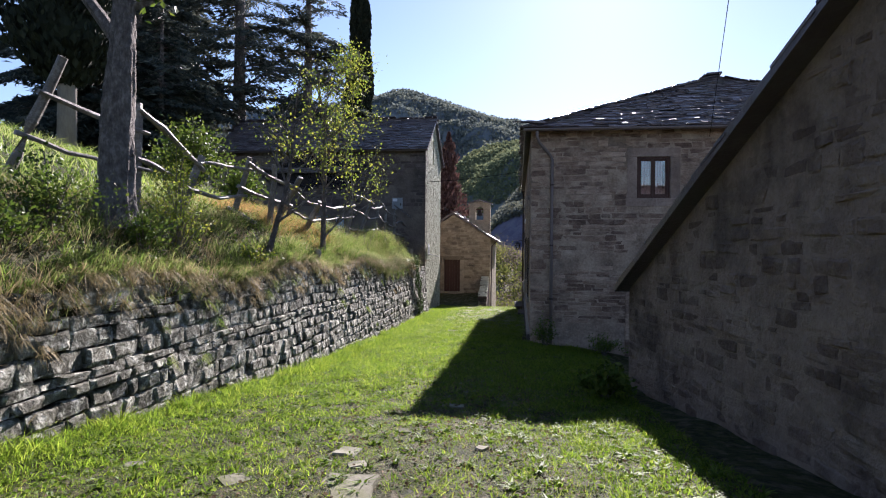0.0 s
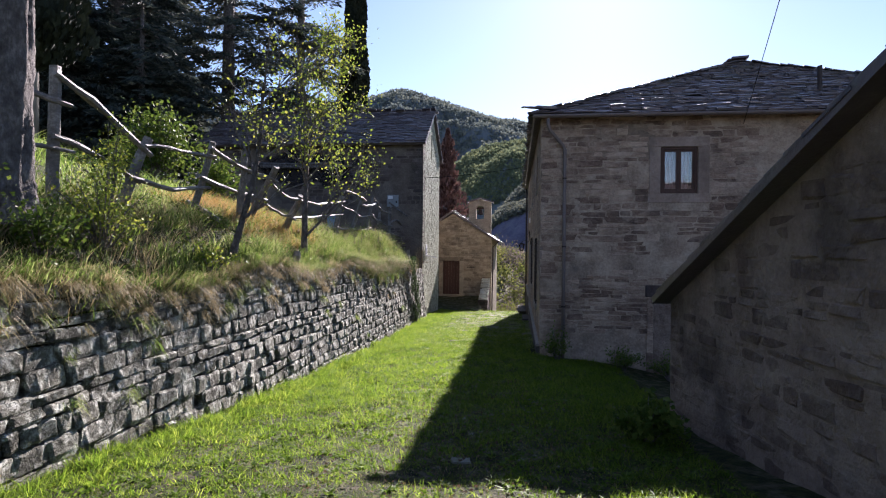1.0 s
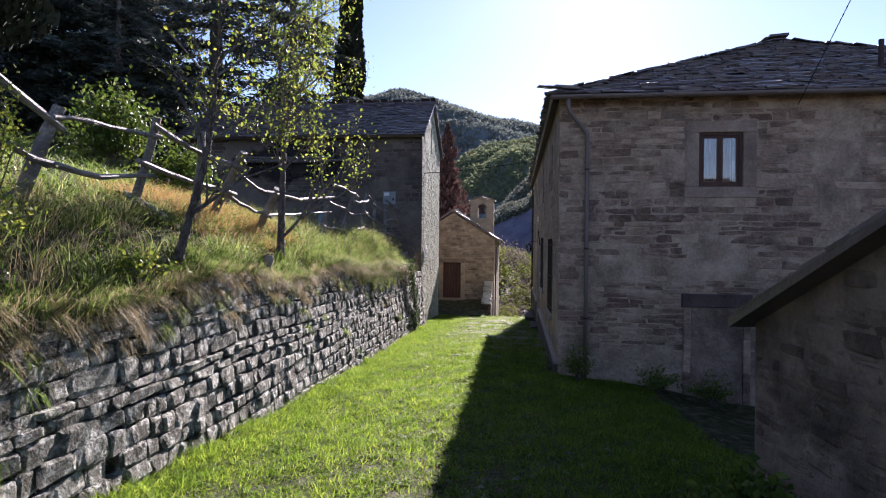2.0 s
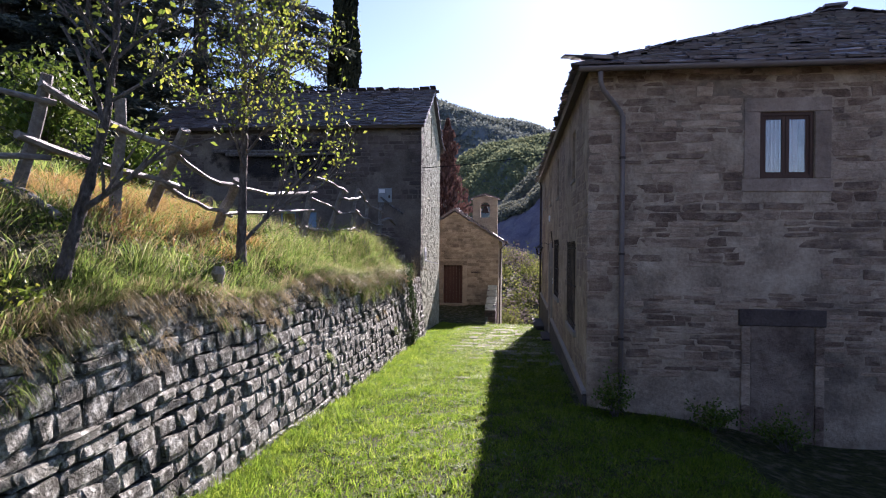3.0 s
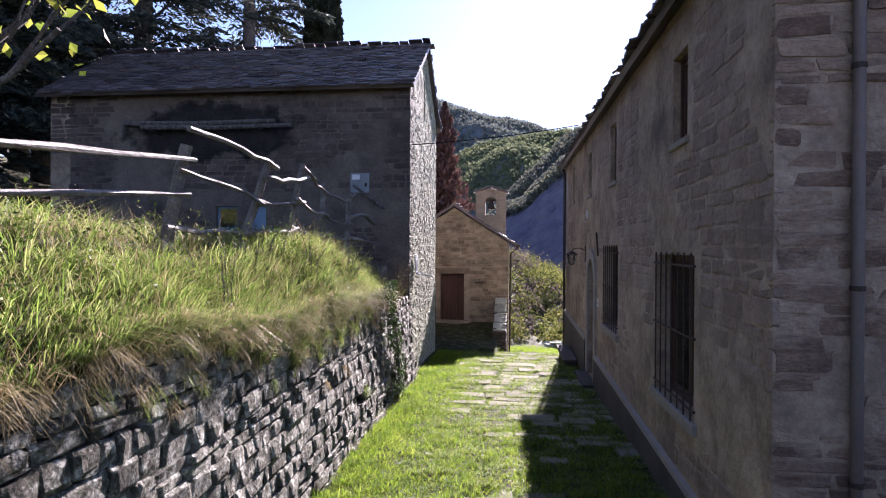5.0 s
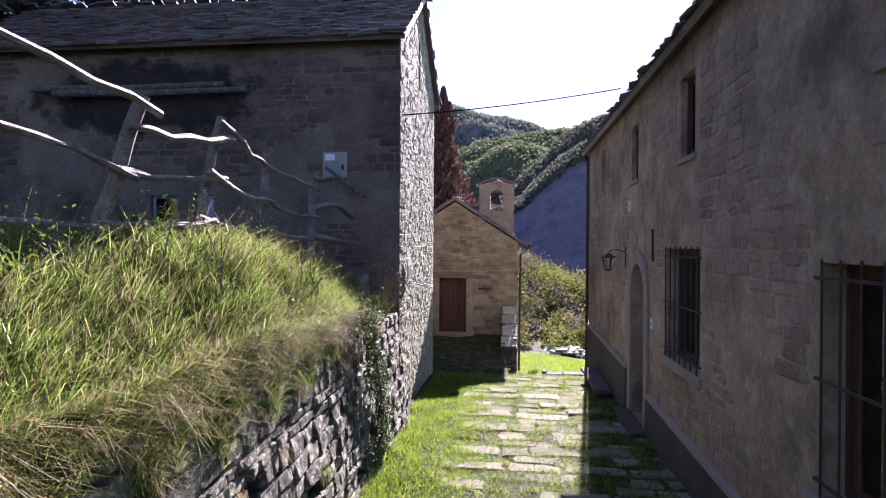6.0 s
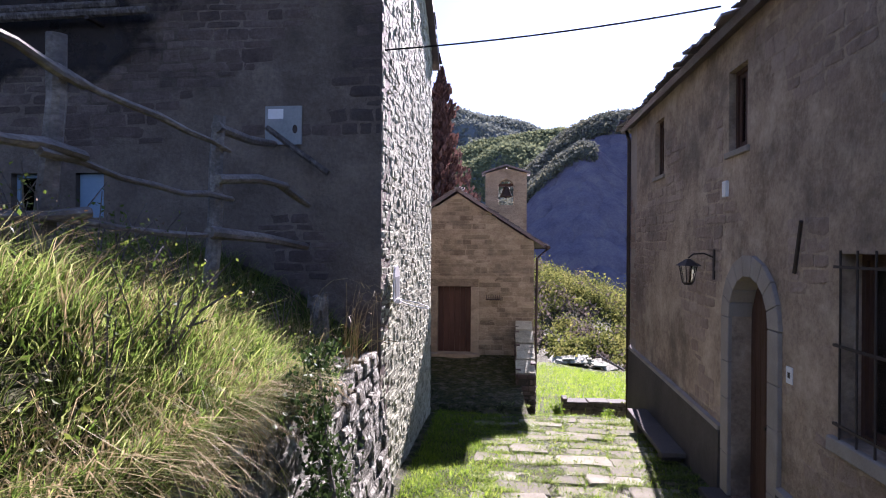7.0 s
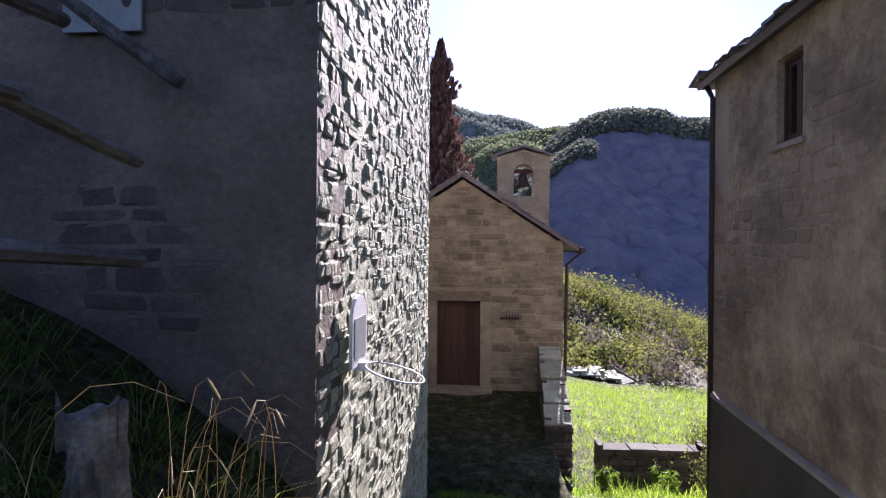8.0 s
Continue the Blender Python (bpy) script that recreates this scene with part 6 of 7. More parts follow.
x, y, ang, own, far, rs = tufts(900, -3.0, .3, 19.0, 33.0, 26, .07, 92, lambda a, b: np.clip(.35 + .9 * patchy(a, b, .9, 18), .04, 1))
blades("grass_paving", "rank tufts of grass among the paving stones", x, y, (.05 + .12 * own) * rs.uniform(.5, 1.1, len(x)), .006 + .004 * rs.uniform(0, 1, len(x)), .4 + .5 * far, M_LONG, 57, 2, ang=ang)
for X, Y, w, d, rz in ((-1.16, 3.88, .42, .62, .1), (-1.43, 4.8, .22, .2, -.2), (-1.24, 4.42, .15, .13, .4), (-2.0, 3.9, .2, .2, .8), (-1.1, 5.6, .12, .1, .3), (-.3, 5.1, .12, .09, 1.1), (-2.9, 4.1, .16, .1, .5), (-.75, 7.3, .2, .14, .2)):
    st = new("flat_stone", slabs_[r3.randrange(6)])
    st.matrix_basis = Matrix.Translation((X, Y, ground_z(X, Y) + .018)) @ Matrix.Rotation(rz, 4, "Z") @ Matrix.Diagonal((w, d, .09, 1))
    tagged(st, "flat pale stone set in the grass of the lane", "stone", "stones in the lane")


# ---- windows, doors and fittings ----
def glass_material():
    m = bpy.data.materials.new("window_glass")
    m.use_nodes = True
    t = m.node_tree
    n, l = t.nodes, t.links
    n.remove(n["Principled BSDF"])
    mix, clear, gloss, fr = n.new("ShaderNodeMixShader"), n.new("ShaderNodeBsdfTransparent"), n.new("ShaderNodeBsdfGlossy"), n.new("ShaderNodeFresnel")
    fr.inputs["IOR"].default_value = 1.9
    gloss.inputs["Roughness"].default_value = 0.02
    l.new(fr.outputs[0], mix.inputs[0])
    l.new(clear.outputs[0], mix.inputs[1])
    l.new(gloss.outputs[0], mix.inputs[2])
    l.new(mix.outputs[0], n["Material Output"].inputs["Surface"])
    return m


M_GLASS = glass_material()
M_CLOTH = material("curtain_cloth", [(0.27, 0.19, 0.17), (0.38, 0.30, 0.27)], rough=0.9, scale=3, fine=40, bump=0.2, translucent=0.2)
M_BLUE = material("pale_blue_paint", [(0.15, 0.24, 0.34), (0.23, 0.33, 0.43)], rough=0.6, scale=4, fine=30, bump=0.2)
M_BOARD = material("information_board", [(0.17, 0.19, 0.20), (0.30, 0.315, 0.32)], rough=0.6, scale=4, fine=30, bump=0.05)
M_DARK_PATCH = material("dark_patch", [(0.018, 0.015, 0.015), (0.05, 0.042, 0.04)], scale=1.5, fine=20, bump=0.5)
M_CEMENT = material("cement_plinth", [(0.055, 0.047, 0.043), (0.10, 0.086, 0.078)], scale=1.2, fine=18, bump=0.5, stain=(0.045, 0.04, 0.037), stain_scale=.8)
M_IVY = material("ivy_leaves", [(0.03, 0.055, 0.015), (0.06, 0.10, 0.03)], rough=0.6, spec=0.15, scale=2, fine=8, by_piece=0.6, bump=0, translucent=0.25)


def bars(u0, u1, v0, v1, w, at, depth):
    """A rectangular frame of four bars, w wide; at(u, v, n) gives the place."""
    g = Geo()
    for a, b, c, d in ((u0, u1, v0, v0 + w), (u0, u1, v1 - w, v1), (u0, u0 + w, v0 + w, v1 - w), (u1 - w, u1, v0 + w, v1 - w)):
        p = [at(u, v, n) for n in (0, depth) for u, v in ((a, c), (b, c), (b, d), (a, d))]
        g.add(p, [(0, 1, 2, 3), (7, 6, 5, 4), (0, 4, 5, 1), (1, 5, 6, 2), (2, 6, 7, 3), (3, 7, 4, 0)])
    return g


def slab_of(u0, u1, v0, v1, n0, n1, at):
    p = [at(u, v, n) for n in (n0, n1) for u, v in ((u0, v0), (u1, v0), (u1, v1), (u0, v1))]
    return Geo().add(p, [(0, 1, 2, 3), (7, 6, 5, 4), (0, 4, 5, 1), (1, 5, 6, 2), (2, 6, 7, 3), (3, 7, 4, 0)])


def casement(at, u0, u1, v0, v1, place, label, group, inset=0.12, curtain=True, leaves=2):
    win = thing("window", place, label, "window", group)
    fr = lambda u, v, n: at(u, v, n - inset)
    part("frame", bars(u0 + .004, u1 - .004, v0 + .004, v1 - .004, .055, fr, .07), M_DARKWOOD, win)
    mid_ = (u0 + u1) / 2
    halves = ((u0 + .06, mid_ - .004), (mid_ + .004, u1 - .06)) if leaves == 2 else ((u0 + .06, u1 - .06),)
    for a, b in halves:
        sash = part("sash", bars(a, b, v0 + .062, v1 - .062, .055, lambda u, v, n: at(u, v, n - inset - .005), .045), M_DARKWOOD, win)
        part("pane", slab_of(a + .05, b - .05, v0 + .11, v1 - .11, .018, .024, lambda u, v, n: at(u, v, n - inset)), M_GLASS, sash)
    if curtain:
        g = Geo()
        for a, b in halves:
            n = 15
            p = []
            for k in range(n):
                u = a + (b - a) * (.35 if a < mid_ - .1 else .0) * 0 + (b - a) * (0.30 + 0.70 * k / (n - 1) if a < mid_ - .2 else 0.75 * k / (n - 1))
                s = .02 * math.sin(k * 1.7)
                p += [at(u, v0 + .06, -inset - .12 + s), at(u, v1 - .05, -inset - .12 + s)]
            g.add(p, [(2 * k, 2 * k + 2, 2 * k + 3, 2 * k + 1) for k in range(n - 1)])
        part("curtain", g, M_CLOTH, win)
    return win


front_at = lambda u, v, n: (u, BY0 - n, v)
west_at = lambda u, v, n: (BX0 - n, u, v)
fw = (3.25, 4.13, 3.83, 4.98)
casement(front_at, *fw, (3.7, BY0, 3.8), "brown wooden window with two casements and pale curtains in a stone surround", "farmhouse windows", inset=.10)
sur = thing("window_surround", (3.7, BY0, 3.6), "dressed grey stone surround of a window", "window surround", kind="structure")
for a, b, c, d in ((2.98, 3.25, 3.83, 4.98), (4.13, 4.40, 3.83, 4.98), (2.98, 4.40, 4.98, 5.22), (2.95, 4.43, 3.60, 3.83)):
    part("block", slab_of(a + .003, b - .003, c + .003, d - .003, -.08, .018, front_at), M_WEST, sur, bevel=.008)
blocked = thing("blocked_doorway", (3.6, BY0, -.6), "walled-up doorway with a dark stone lintel in the farmhouse front", "doorway", kind="structure")
part("lintel", slab_of(2.92, 4.34, 1.28, 1.57, -.1, .045, front_at), M_BARN, blocked, bevel=.015)
part("infill", slab_of(3.12, 4.14, -1.0, 1.275, -.1, .024, front_at), M_HUT, blocked)
for u in (2.96, 4.16):
    for c, d in ((-.75, -.1), (-.095, .62), (.625, 1.275)):
        part("jamb", slab_of(u + .003, u + .15, c, d - .006, -.1, .042, front_at), M_STONE, blocked, bevel=.01)
for key in ("up_a", "up_b", "up_c", "up_d"):
    a, b, c, d = west_rect[key]
    casement(west_at, a, b, c, d, (BX0, (a + b) / 2, c), "narrow deep-set window with a brown wooden frame", "farmhouse windows", inset=.16, curtain=False, leaves=2)
    s = thing("window_sill", (BX0, (a + b) / 2, c), "thin worn stone sill", "sill", "farmhouse sills", kind="structure")
    part("sill", slab_of(a - .08, b + .08, c - .08, c - .003, -.1, .04, west_at), M_DRESS, s, bevel=.008)
for key in ("low_a", "low_b"):
    a, b, c, d = west_rect[key]
    win = casement(west_at, a, b, c, d, (BX0, (a + b) / 2, c), "large ground-floor window behind an iron grille", "farmhouse windows", inset=.25, curtain=False)
    gr = thing("window_grille", (BX0, (a + b) / 2, c), "dark wrought iron window grille", "grille", "window grilles")
    for k in range(7):
        u = a + .04 + (b - a - .08) * k / 6
        part("bar", Geo().tube([(BX0 - .025, u, c - .02), (BX0 - .025, u, d + .03)], .010, 6), M_IRON, gr)
    for v in (c + .12, (c + d) / 2, d - .12):
        cross = part("crossbar", slab_of(a - .06, b + .06, v - .013, v + .013, .019, .031, west_at), M_IRON, gr)
        for u in (a - .05, b + .05):
            part("anchor", slab_of(u - .012, u + .012, v - .012, v + .012, -.05, .033, west_at), M_IRON, cross)
    s = thing("window_sill", (BX0, (a + b) / 2, c), "thick worn stone sill", "sill", "farmhouse sills", kind="structure")
    part("sill", slab_of(a - .12, b + .12, c - .14, c - .003, -.2, .06, west_at), M_DRESS, s, bevel=.01)

# arched doorway
DM = (DOOR[0] + DOOR[1]) / 2
DR = (DOOR[1] - DOOR[0]) / 2
way = thing("door_surround", (BX0, DM, DOOR[2]), "pale dressed stone surround of an arched doorway", "door surround", kind="structure")
for s in (-1, 1):
    z = DOOR[2]
    for hgt in (.55, .75, .5, .6):
        u = sorted((DM + s * DR, DM + s * (DR + .26)))
        part("jamb", slab_of(u[0] + .002, u[1] - .002, z + .003, min(z + hgt, 1.95) - .003, -.30, .05, west_at), M_DRESS, way, bevel=.008)
        z += hgt
        if z >= 1.94:
            break
for k in range(9):
    a0, a1 = math.pi * k / 9 + .006, math.pi * (k + 1) / 9 - .006
    p = []
    for n in (-.30, .05):
        for r, w in ((DR, a0), (DR, a1), (DR + .27, a1), (DR + .27, a0)):
            p.append(west_at(DM + r * math.cos(w), 1.952 + r * math.sin(w), n))
    part("voussoir", Geo().add(p, [(0, 1, 2, 3), (7, 6, 5, 4), (0, 4, 5, 1), (1, 5, 6, 2), (2, 6, 7, 3), (3, 7, 4, 0)]), M_DRESS, way, bevel=.008)
door = thing("house_door", (BX0 + .25, DM, DOOR[2]), "closed double-leaf door of dark red-brown planks", "door", kind="structure")
for s in (-1, 1):
    for k in range(4):
        u0 = DM + s * (DR * k / 4 + .004)
        u1 = DM + s * (DR * (k + 1) / 4 - .004)
        a, b = sorted((u0, u1))
        h0, h1 = (1.95 + math.sqrt(max(DR * DR - (q - DM) ** 2, 0)) for q in (a, b))
        p = [west_at(q, v, n) for n in (-.30, -.25) for q, v in ((a, DOOR[2]), (b, DOOR[2]), (b, h1), (a, h0))]
        part("plank", Geo().add(p, [(0, 1, 2, 3), (7, 6, 5, 4), (0, 4, 5, 1), (1, 5, 6, 2), (2, 6, 7, 3), (3, 7, 4, 0)]), M_DARKWOOD, door)
part("knob", Geo().tube([(BX0 + .25, DM + .06, .62), (BX0 + .2, DM + .06, .62)], [.012, .028], 8), M_IRON, door)
step = thing("door_step", (BX0, DM, -.5), "worn stone doorstep", "step", kind="structure")
part("slab", slab_of(DOOR[0] - .3, DOOR[1] + .3, -.80, DOOR[2] - .004, -.5, .32, west_at), M_CEMENT, step, bevel=.015)

# plinth along the lane
pl = thing("plinth", (BX0, 25, -1), "dark cement plinth with a pale edge along the house foot", "plinth", kind="structure")
for a, b, za, zb in ((BY0 + .0, DOOR[0] - .27, -.02, .2), (DOOR[1] + .27, BY1 - .05, .36, .5)):
    p = []
    for u, zt in ((a, za), (b, zb)):
        p += [west_at(u, -1.7, -.02), west_at(u, zt, -.02), west_at(u, zt - .03, .07), west_at(u, -1.7, .10)]
    part("body", Geo().add(p, [(0, 1, 2, 3), (7, 6, 5, 4), (0, 4, 5, 1), (1, 5, 6, 2), (2, 6, 7, 3), (3, 7, 4, 0)]), M_CEMENT, pl)
    p = [west_at(u, zt + o, n) for u, zt in ((a, za), (b, zb)) for o, n in ((.012, -.02), (.06, -.02), (.045, .075), (-.012, .085))]
    part("edge", Geo().add(p, [(3, 2, 1, 0), (4, 5, 6, 7), (0, 1, 5, 4), (1, 2, 6, 5), (2, 3, 7, 6), (3, 0, 4, 7)]), M_DRESS, pl, "pale mortar edge")
bench = thing("stone_bench", (.1, 30, -1), "stone slab bench against the house wall", "bench")
part("seat", slab_of(28.7, 31.3, -.50, -.42, 0.11, .50, west_at), M_CEMENT, bench, bevel=.012)
for u in (29.1, 30.9):
    part("support", slab_of(u - .14, u + .14, -1.2, -.502, .11, .42, west_at), M_CEMENT, bench, bevel=.012)

# lantern
lam = thing("wall_lantern", (BX0, 27.85, 2.5), "black iron wall lantern on a scrolled bracket", "lantern")
part("back_plate", slab_of(27.82, 27.88, 2.42, 2.86, 0, .02, west_at), M_IRON, lam)
arm = [(BX0 - .01, 27.85, 2.74), (BX0 - .15, 27.85, 2.80), (BX0 - .30, 27.85, 2.79), (BX0 - .37, 27.85, 2.73)]
part("bracket", Geo().tube(arm, .012, 6), M_IRON, lam)
cx_, cy_ = BX0 - .37, 27.85


def ring_frustum(z0, r0, z1, r1, sides=6):
    g = Geo()
    p = [(cx_ + r * math.cos(6.283 * k / sides), cy_ + r * math.sin(6.283 * k / sides), z) for z, r in ((z0, r0), (z1, r1)) for k in range(sides)]
    return g.add(p, [(k, (k + 1) % sides, sides + (k + 1) % sides, sides + k) for k in range(sides)] + [tuple(range(sides))[::-1], tuple(range(sides, 2 * sides))])


part("roof", ring_frustum(2.62, .19, 2.72, .03), M_IRON, lam)
lantern_glass = part("glass", ring_frustum(2.38, .075, 2.617, .125), M_GLASS, lam)
part("base", ring_frustum(2.34, .05, 2.376, .085), M_IRON, lam)
for k in range(6):
    w = 6.283 * k / 6
    part("mullion", Geo().tube([(cx_ + .079 * math.cos(w), cy_ + .079 * math.sin(w), 2.376), (cx_ + .129 * math.cos(w), cy_ + .129 * math.sin(w), 2.62)], .007, 5), M_IRON, lantern_glass)
jb = thing("junction_box", (BX0, 27.4, 3.6), "small white electrical box on the house wall", "box")
part("cover", slab_of(27.32, 27.46, 3.58, 3.80, 0, .05, west_at), M_WHITE, jb, bevel=.01)
plate = thing("door_plate", (BX0, 25.6, 1.5), "small white enamel plate with a dark mark beside the doorway", "plate")
part("plate", slab_of(25.55, 25.68, 1.43, 1.61, 0, .012, west_at), M_WHITE, plate)
part("mark", slab_of(25.59, 25.64, 1.49, 1.55, .013, .015, west_at), M_IRON, plate)
for a, b in (((25.5, 2.62), (25.2, 3.15)),):
    stay = thing("iron_stay", (BX0, 25.4, 2.6), "slanting iron stay bar on the house wall", "stay bar")
    part("bar", Geo().tube([west_at(a[0], a[1], .02), west_at(b[0], b[1], .10)], .02, 6), M_IRON, stay)

# gutter, downpipe and roof bits
gut = thing("gutter", (5, RY0, 5.6), "copper half-round gutter under the eave", "gutter")
g = Geo()
n = 8
p = []
for xx in (RX0 - .02, RX1 + .02):
    for k in range(n + 1):
        w = math.pi * k / n
        p.append((xx, RY0 - .06 - .075 * math.cos(w), 5.73 - .075 * math.sin(w)))
    for k in range(n + 1):
        w = math.pi * (n - k) / n
        p.append((xx, RY0 - .06 - .066 * math.cos(w), 5.735 - .064 * math.sin(w)))
m_ = 2 * (n + 1)
g.add(p, [(k, (k + 1) % m_, m_ + (k + 1) % m_, m_ + k) for k in range(m_)])
trough = part("trough", g, M_COPPER, gut, smooth=True)
for k in range(12):
    xx = RX0 + .3 + (RX1 - RX0 - .6) * k / 11
    part("bracket", Geo().box(xx - .012, xx + .012, RY0 - .145, RY0 + .03, 5.745, 5.757), M_IRON, trough)
dp = thing("downpipe", (.95, BY0 - .07, .5), "copper downpipe with an offset bend at the house corner", "downpipe")
down = part("pipe", Geo().tube([(.50, RY0 - .04, 5.68), (.50, RY0 - .02, 5.50), (.56, RY0 + .05, 5.36), (.88, BY0 - .09, 5.02), (.93, BY0 - .07, 4.92), (.93, BY0 - .07, 2.6), (.93, BY0 - .07, -.3)], .045, 10), M_COPPER, dp, smooth=True)
for z in (4.2, 2.5, 1.0):
    part("clip", Geo().tube([(.93, BY0 - .07, z - .02), (.93, BY0 - .07, z + .02)], .054, 10), M_IRON, down)
ds = thing("downpipe", (.28, BY1 + .0, 0), "dark downpipe at the far corner of the house", "downpipe")
part("pipe", Geo().tube([(RX0 + .1, RY1 - .2, 5.7), (BX0 - .07, BY1 - .1, 5.45), (BX0 - .07, BY1 - .1, -1.1)], .045, 8), M_IRON, ds, smooth=True)
flue = thing("roof_flue", (7.38, 17.6, 6.4), "thin dark metal flue pipe on the slab roof", "flue")
part("pipe", Geo().tube([(7.38, 17.6, 6.35), (7.38, 17.6, 7.18)], .055, 10), M_IRON, flue)
for X, Y, w, h in ((.45, 16.42, .5, .07), (.2, 16.38, .35, .05), (.1, 16.3, .5, .03)):
    st = thing("cap_stone", (X, Y, 5.95), "loose stone slab weighing down the eave corner", "stone", "eave stones")
    part("slab", Geo().box(-w / 2, w / 2, -.2, .2, -h / 2, h / 2, Matrix.Translation((X, Y, 5.93 + h / 2)) @ Euler((.2, .05, .1)).to_matrix().to_4x4()), M_SLATE, st, bevel=.01)
rid = thing("ridge_cap", (RC, 22, 8.8), "rough stone slabs capping the roof peak", "ridge")
for k in range(14):
    y_ = RY0 + RUN_F + (W_Y - 2 * RUN_F) * k / 13
    part("slab", Geo().box(-.24, .24, -.3, .3, -.03, .03, Matrix.Translation((RC, y_, RZ + RISE + .10)) @ Euler((0, r3.uniform(-.06, .06), r3.uniform(-.15, .15))).to_matrix().to_4x4()), M_SLATE, rid)
rid2 = thing("ridge_cap", (-9, LYM, RIDGE_L), "rough stone slabs capping the barn ridge", "ridge")
for k in range(24):
    x_ = LX0 + (LX1 - LX0) * k / 23
    part("slab", Geo().box(-.30, .28, -.19, .19, -.02, .02, Matrix.Translation((x_, LYM, RIDGE_L + .055 + .012 * (k % 2))) @ Euler((r3.uniform(-.05, .05), r3.uniform(-.05, .05), r3.uniform(-.12, .12))).to_matrix().to_4x4()), M_SLATE, rid2)


def cable(label, a, b, sag, r=.012):
    a, b = Vector(a), Vector(b)
    ob = thing("cable", tuple(a), label, "cable")
    part("wire", Geo().tube([a.lerp(b, k / 16) - Vector((0, 0, sag * 4 * (k / 16) * (1 - k / 16))) for k in range(17)], r, 5), M_BLACK, ob)


cable("black cable strung across the lane between the houses", (-4.28, 26.62, 5.47), (.0, 26.7, 5.92), .06)
cable("black overhead wire fixed under the farmhouse eave", (5.05, 16.22, 5.45), (0.0, -2.6, 8.62), .05, .007)

# chapel door, surround and wall lamp
cd = thing("chapel_door", (-4.2, CY0 + .2, -.4), "closed dark brown plank door of the chapel", "door", kind="structure")
c_at = lambda u, v, n: (u, CY0 - n, v)
for k in range(6):
    a = CD[0] + (CD[1] - CD[0]) * k / 6
    part("plank", slab_of(a + .004, a + (CD[1] - CD[0]) / 6 - .004, CD[2], CD[3] - .004, -.26, -.2, c_at), M_DARKWOOD, cd)
cs_ = thing("door_surround", (-4.2, CY0, -.4), "plain pale stone surround of the chapel door", "door surround", kind="structure")
for a, b, c, d in ((CD[0] - .24, CD[0], CD[2], CD[3]), (CD[1], CD[1] + .24, CD[2], CD[3]), (CD[0] - .24, CD[1] + .24, CD[3], CD[3] + .25), (CD[0] - .3, CD[1] + .3, CD[2] - .16, CD[2])):
    part("block", slab_of(a + .003, b - .003, c + .003, d - .003, -.15, .03 if d > CD[2] + .01 else .3, c_at), M_CHAPEL, cs_, bevel=.008)
fb = thing("flower_holder", (-3.0, CY0, 1.3), "small dark iron flower holder on the chapel wall", "holder")
part("shelf", slab_of(-3.22, -2.78, 1.26, 1.29, 0, .16, c_at), M_IRON, fb)
for k in range(7):
    u = -3.2 + .4 * k / 6
    part("bar", Geo().tube([c_at(u, 1.27, .15), c_at(u, 1.42, .16)], .008, 5), M_IRON, fb)
bell = thing("bell", (-2.61, 39.6, 4.75), "small dark bronze bell in the bell gable", "bell")
prof = [(5.02, .03), (5.0, .10), (4.9, .13), (4.78, .16), (4.68, .22), (4.66, .225)]
g = Geo()
p = [(-2.61 + r * math.cos(6.283 * k / 14), 39.6 + r * math.sin(6.283 * k / 14), z) for z, r in prof for k in range(14)]
g.add(p, [(j * 14 + k, j * 14 + (k + 1) % 14, (j + 1) * 14 + (k + 1) % 14, (j + 1) * 14 + k) for j in range(5) for k in range(14)] + [tuple(range(14))])
bell_body = part("body", g, M_IRON, bell, smooth=True)
part("clapper", Geo().tube([(-2.61, 39.6, 4.95), (-2.61, 39.6, 4.66), (-2.61, 39.6, 4.60)], [.012, .02, .035], 8), M_IRON, bell_body)
part("yoke", Geo().box(-2.90, -2.32, 39.55, 39.65, 5.02, 5.12), M_DARKWOOD, bell)
cg = thing("chapel_gutter", (-1.4, 42, 2.9), "grey metal gutter and spout of the chapel roof", "gutter")
part("trough", Geo().tube([(CX1 + .42, CY0 - .25, 2.88), (CX1 + .42, CY1, 2.88)], .06, 8), M_IRON, cg)
part("spout", Geo().tube([(CX1 + .42, CY0 - .1, 2.85), (CX1 + .1, CY0 + .1, 2.55), (CX1 + .06, CY0 + .15, -1.8)], .04, 8), M_IRON, cg)

# barn: board, little windows, poles under the eave, hoop, ivy
b_at = lambda u, v, n: (u, LY0 - n, v)
e_at = lambda u, v, n: (LX1 + n, u, v)
board = thing("information_board", (-5.7, LY0, 4.3), "pale blue information board with unreadable print on the barn wall", "sign")
part("panel", slab_of(-5.87, -5.37, 4.22, 4.73, .02, .045, b_at), M_BOARD, board)
part("print", slab_of(-5.83, -5.62, 4.56, 4.69, .046, .048, b_at), M_WHITE, board)
part("emblem", Geo().add([b_at(-5.46 + .035 * math.cos(6.283 * k / 10), 4.42 + .06 * math.sin(6.283 * k / 10), o) for o in (.046, .049) for k in range(10)], [tuple(range(10))[::-1], tuple(range(10, 20))] + [(k, (k + 1) % 10, 10 + (k + 1) % 10, 10 + k) for k in range(10)]), M_IRON, board)
sh = thing("barn_shutter", (-8.4, LY0, 3.2), "pale blue painted board closing a small barn window", "shutter")
part("board", slab_of(-8.615, -8.205, 3.255, 3.865, -.12, -.08, b_at), M_BLUE, sh)
bw = thing("barn_window", (-9.3, LY0, 3.2), "small barn window with a pale blue frame", "window")
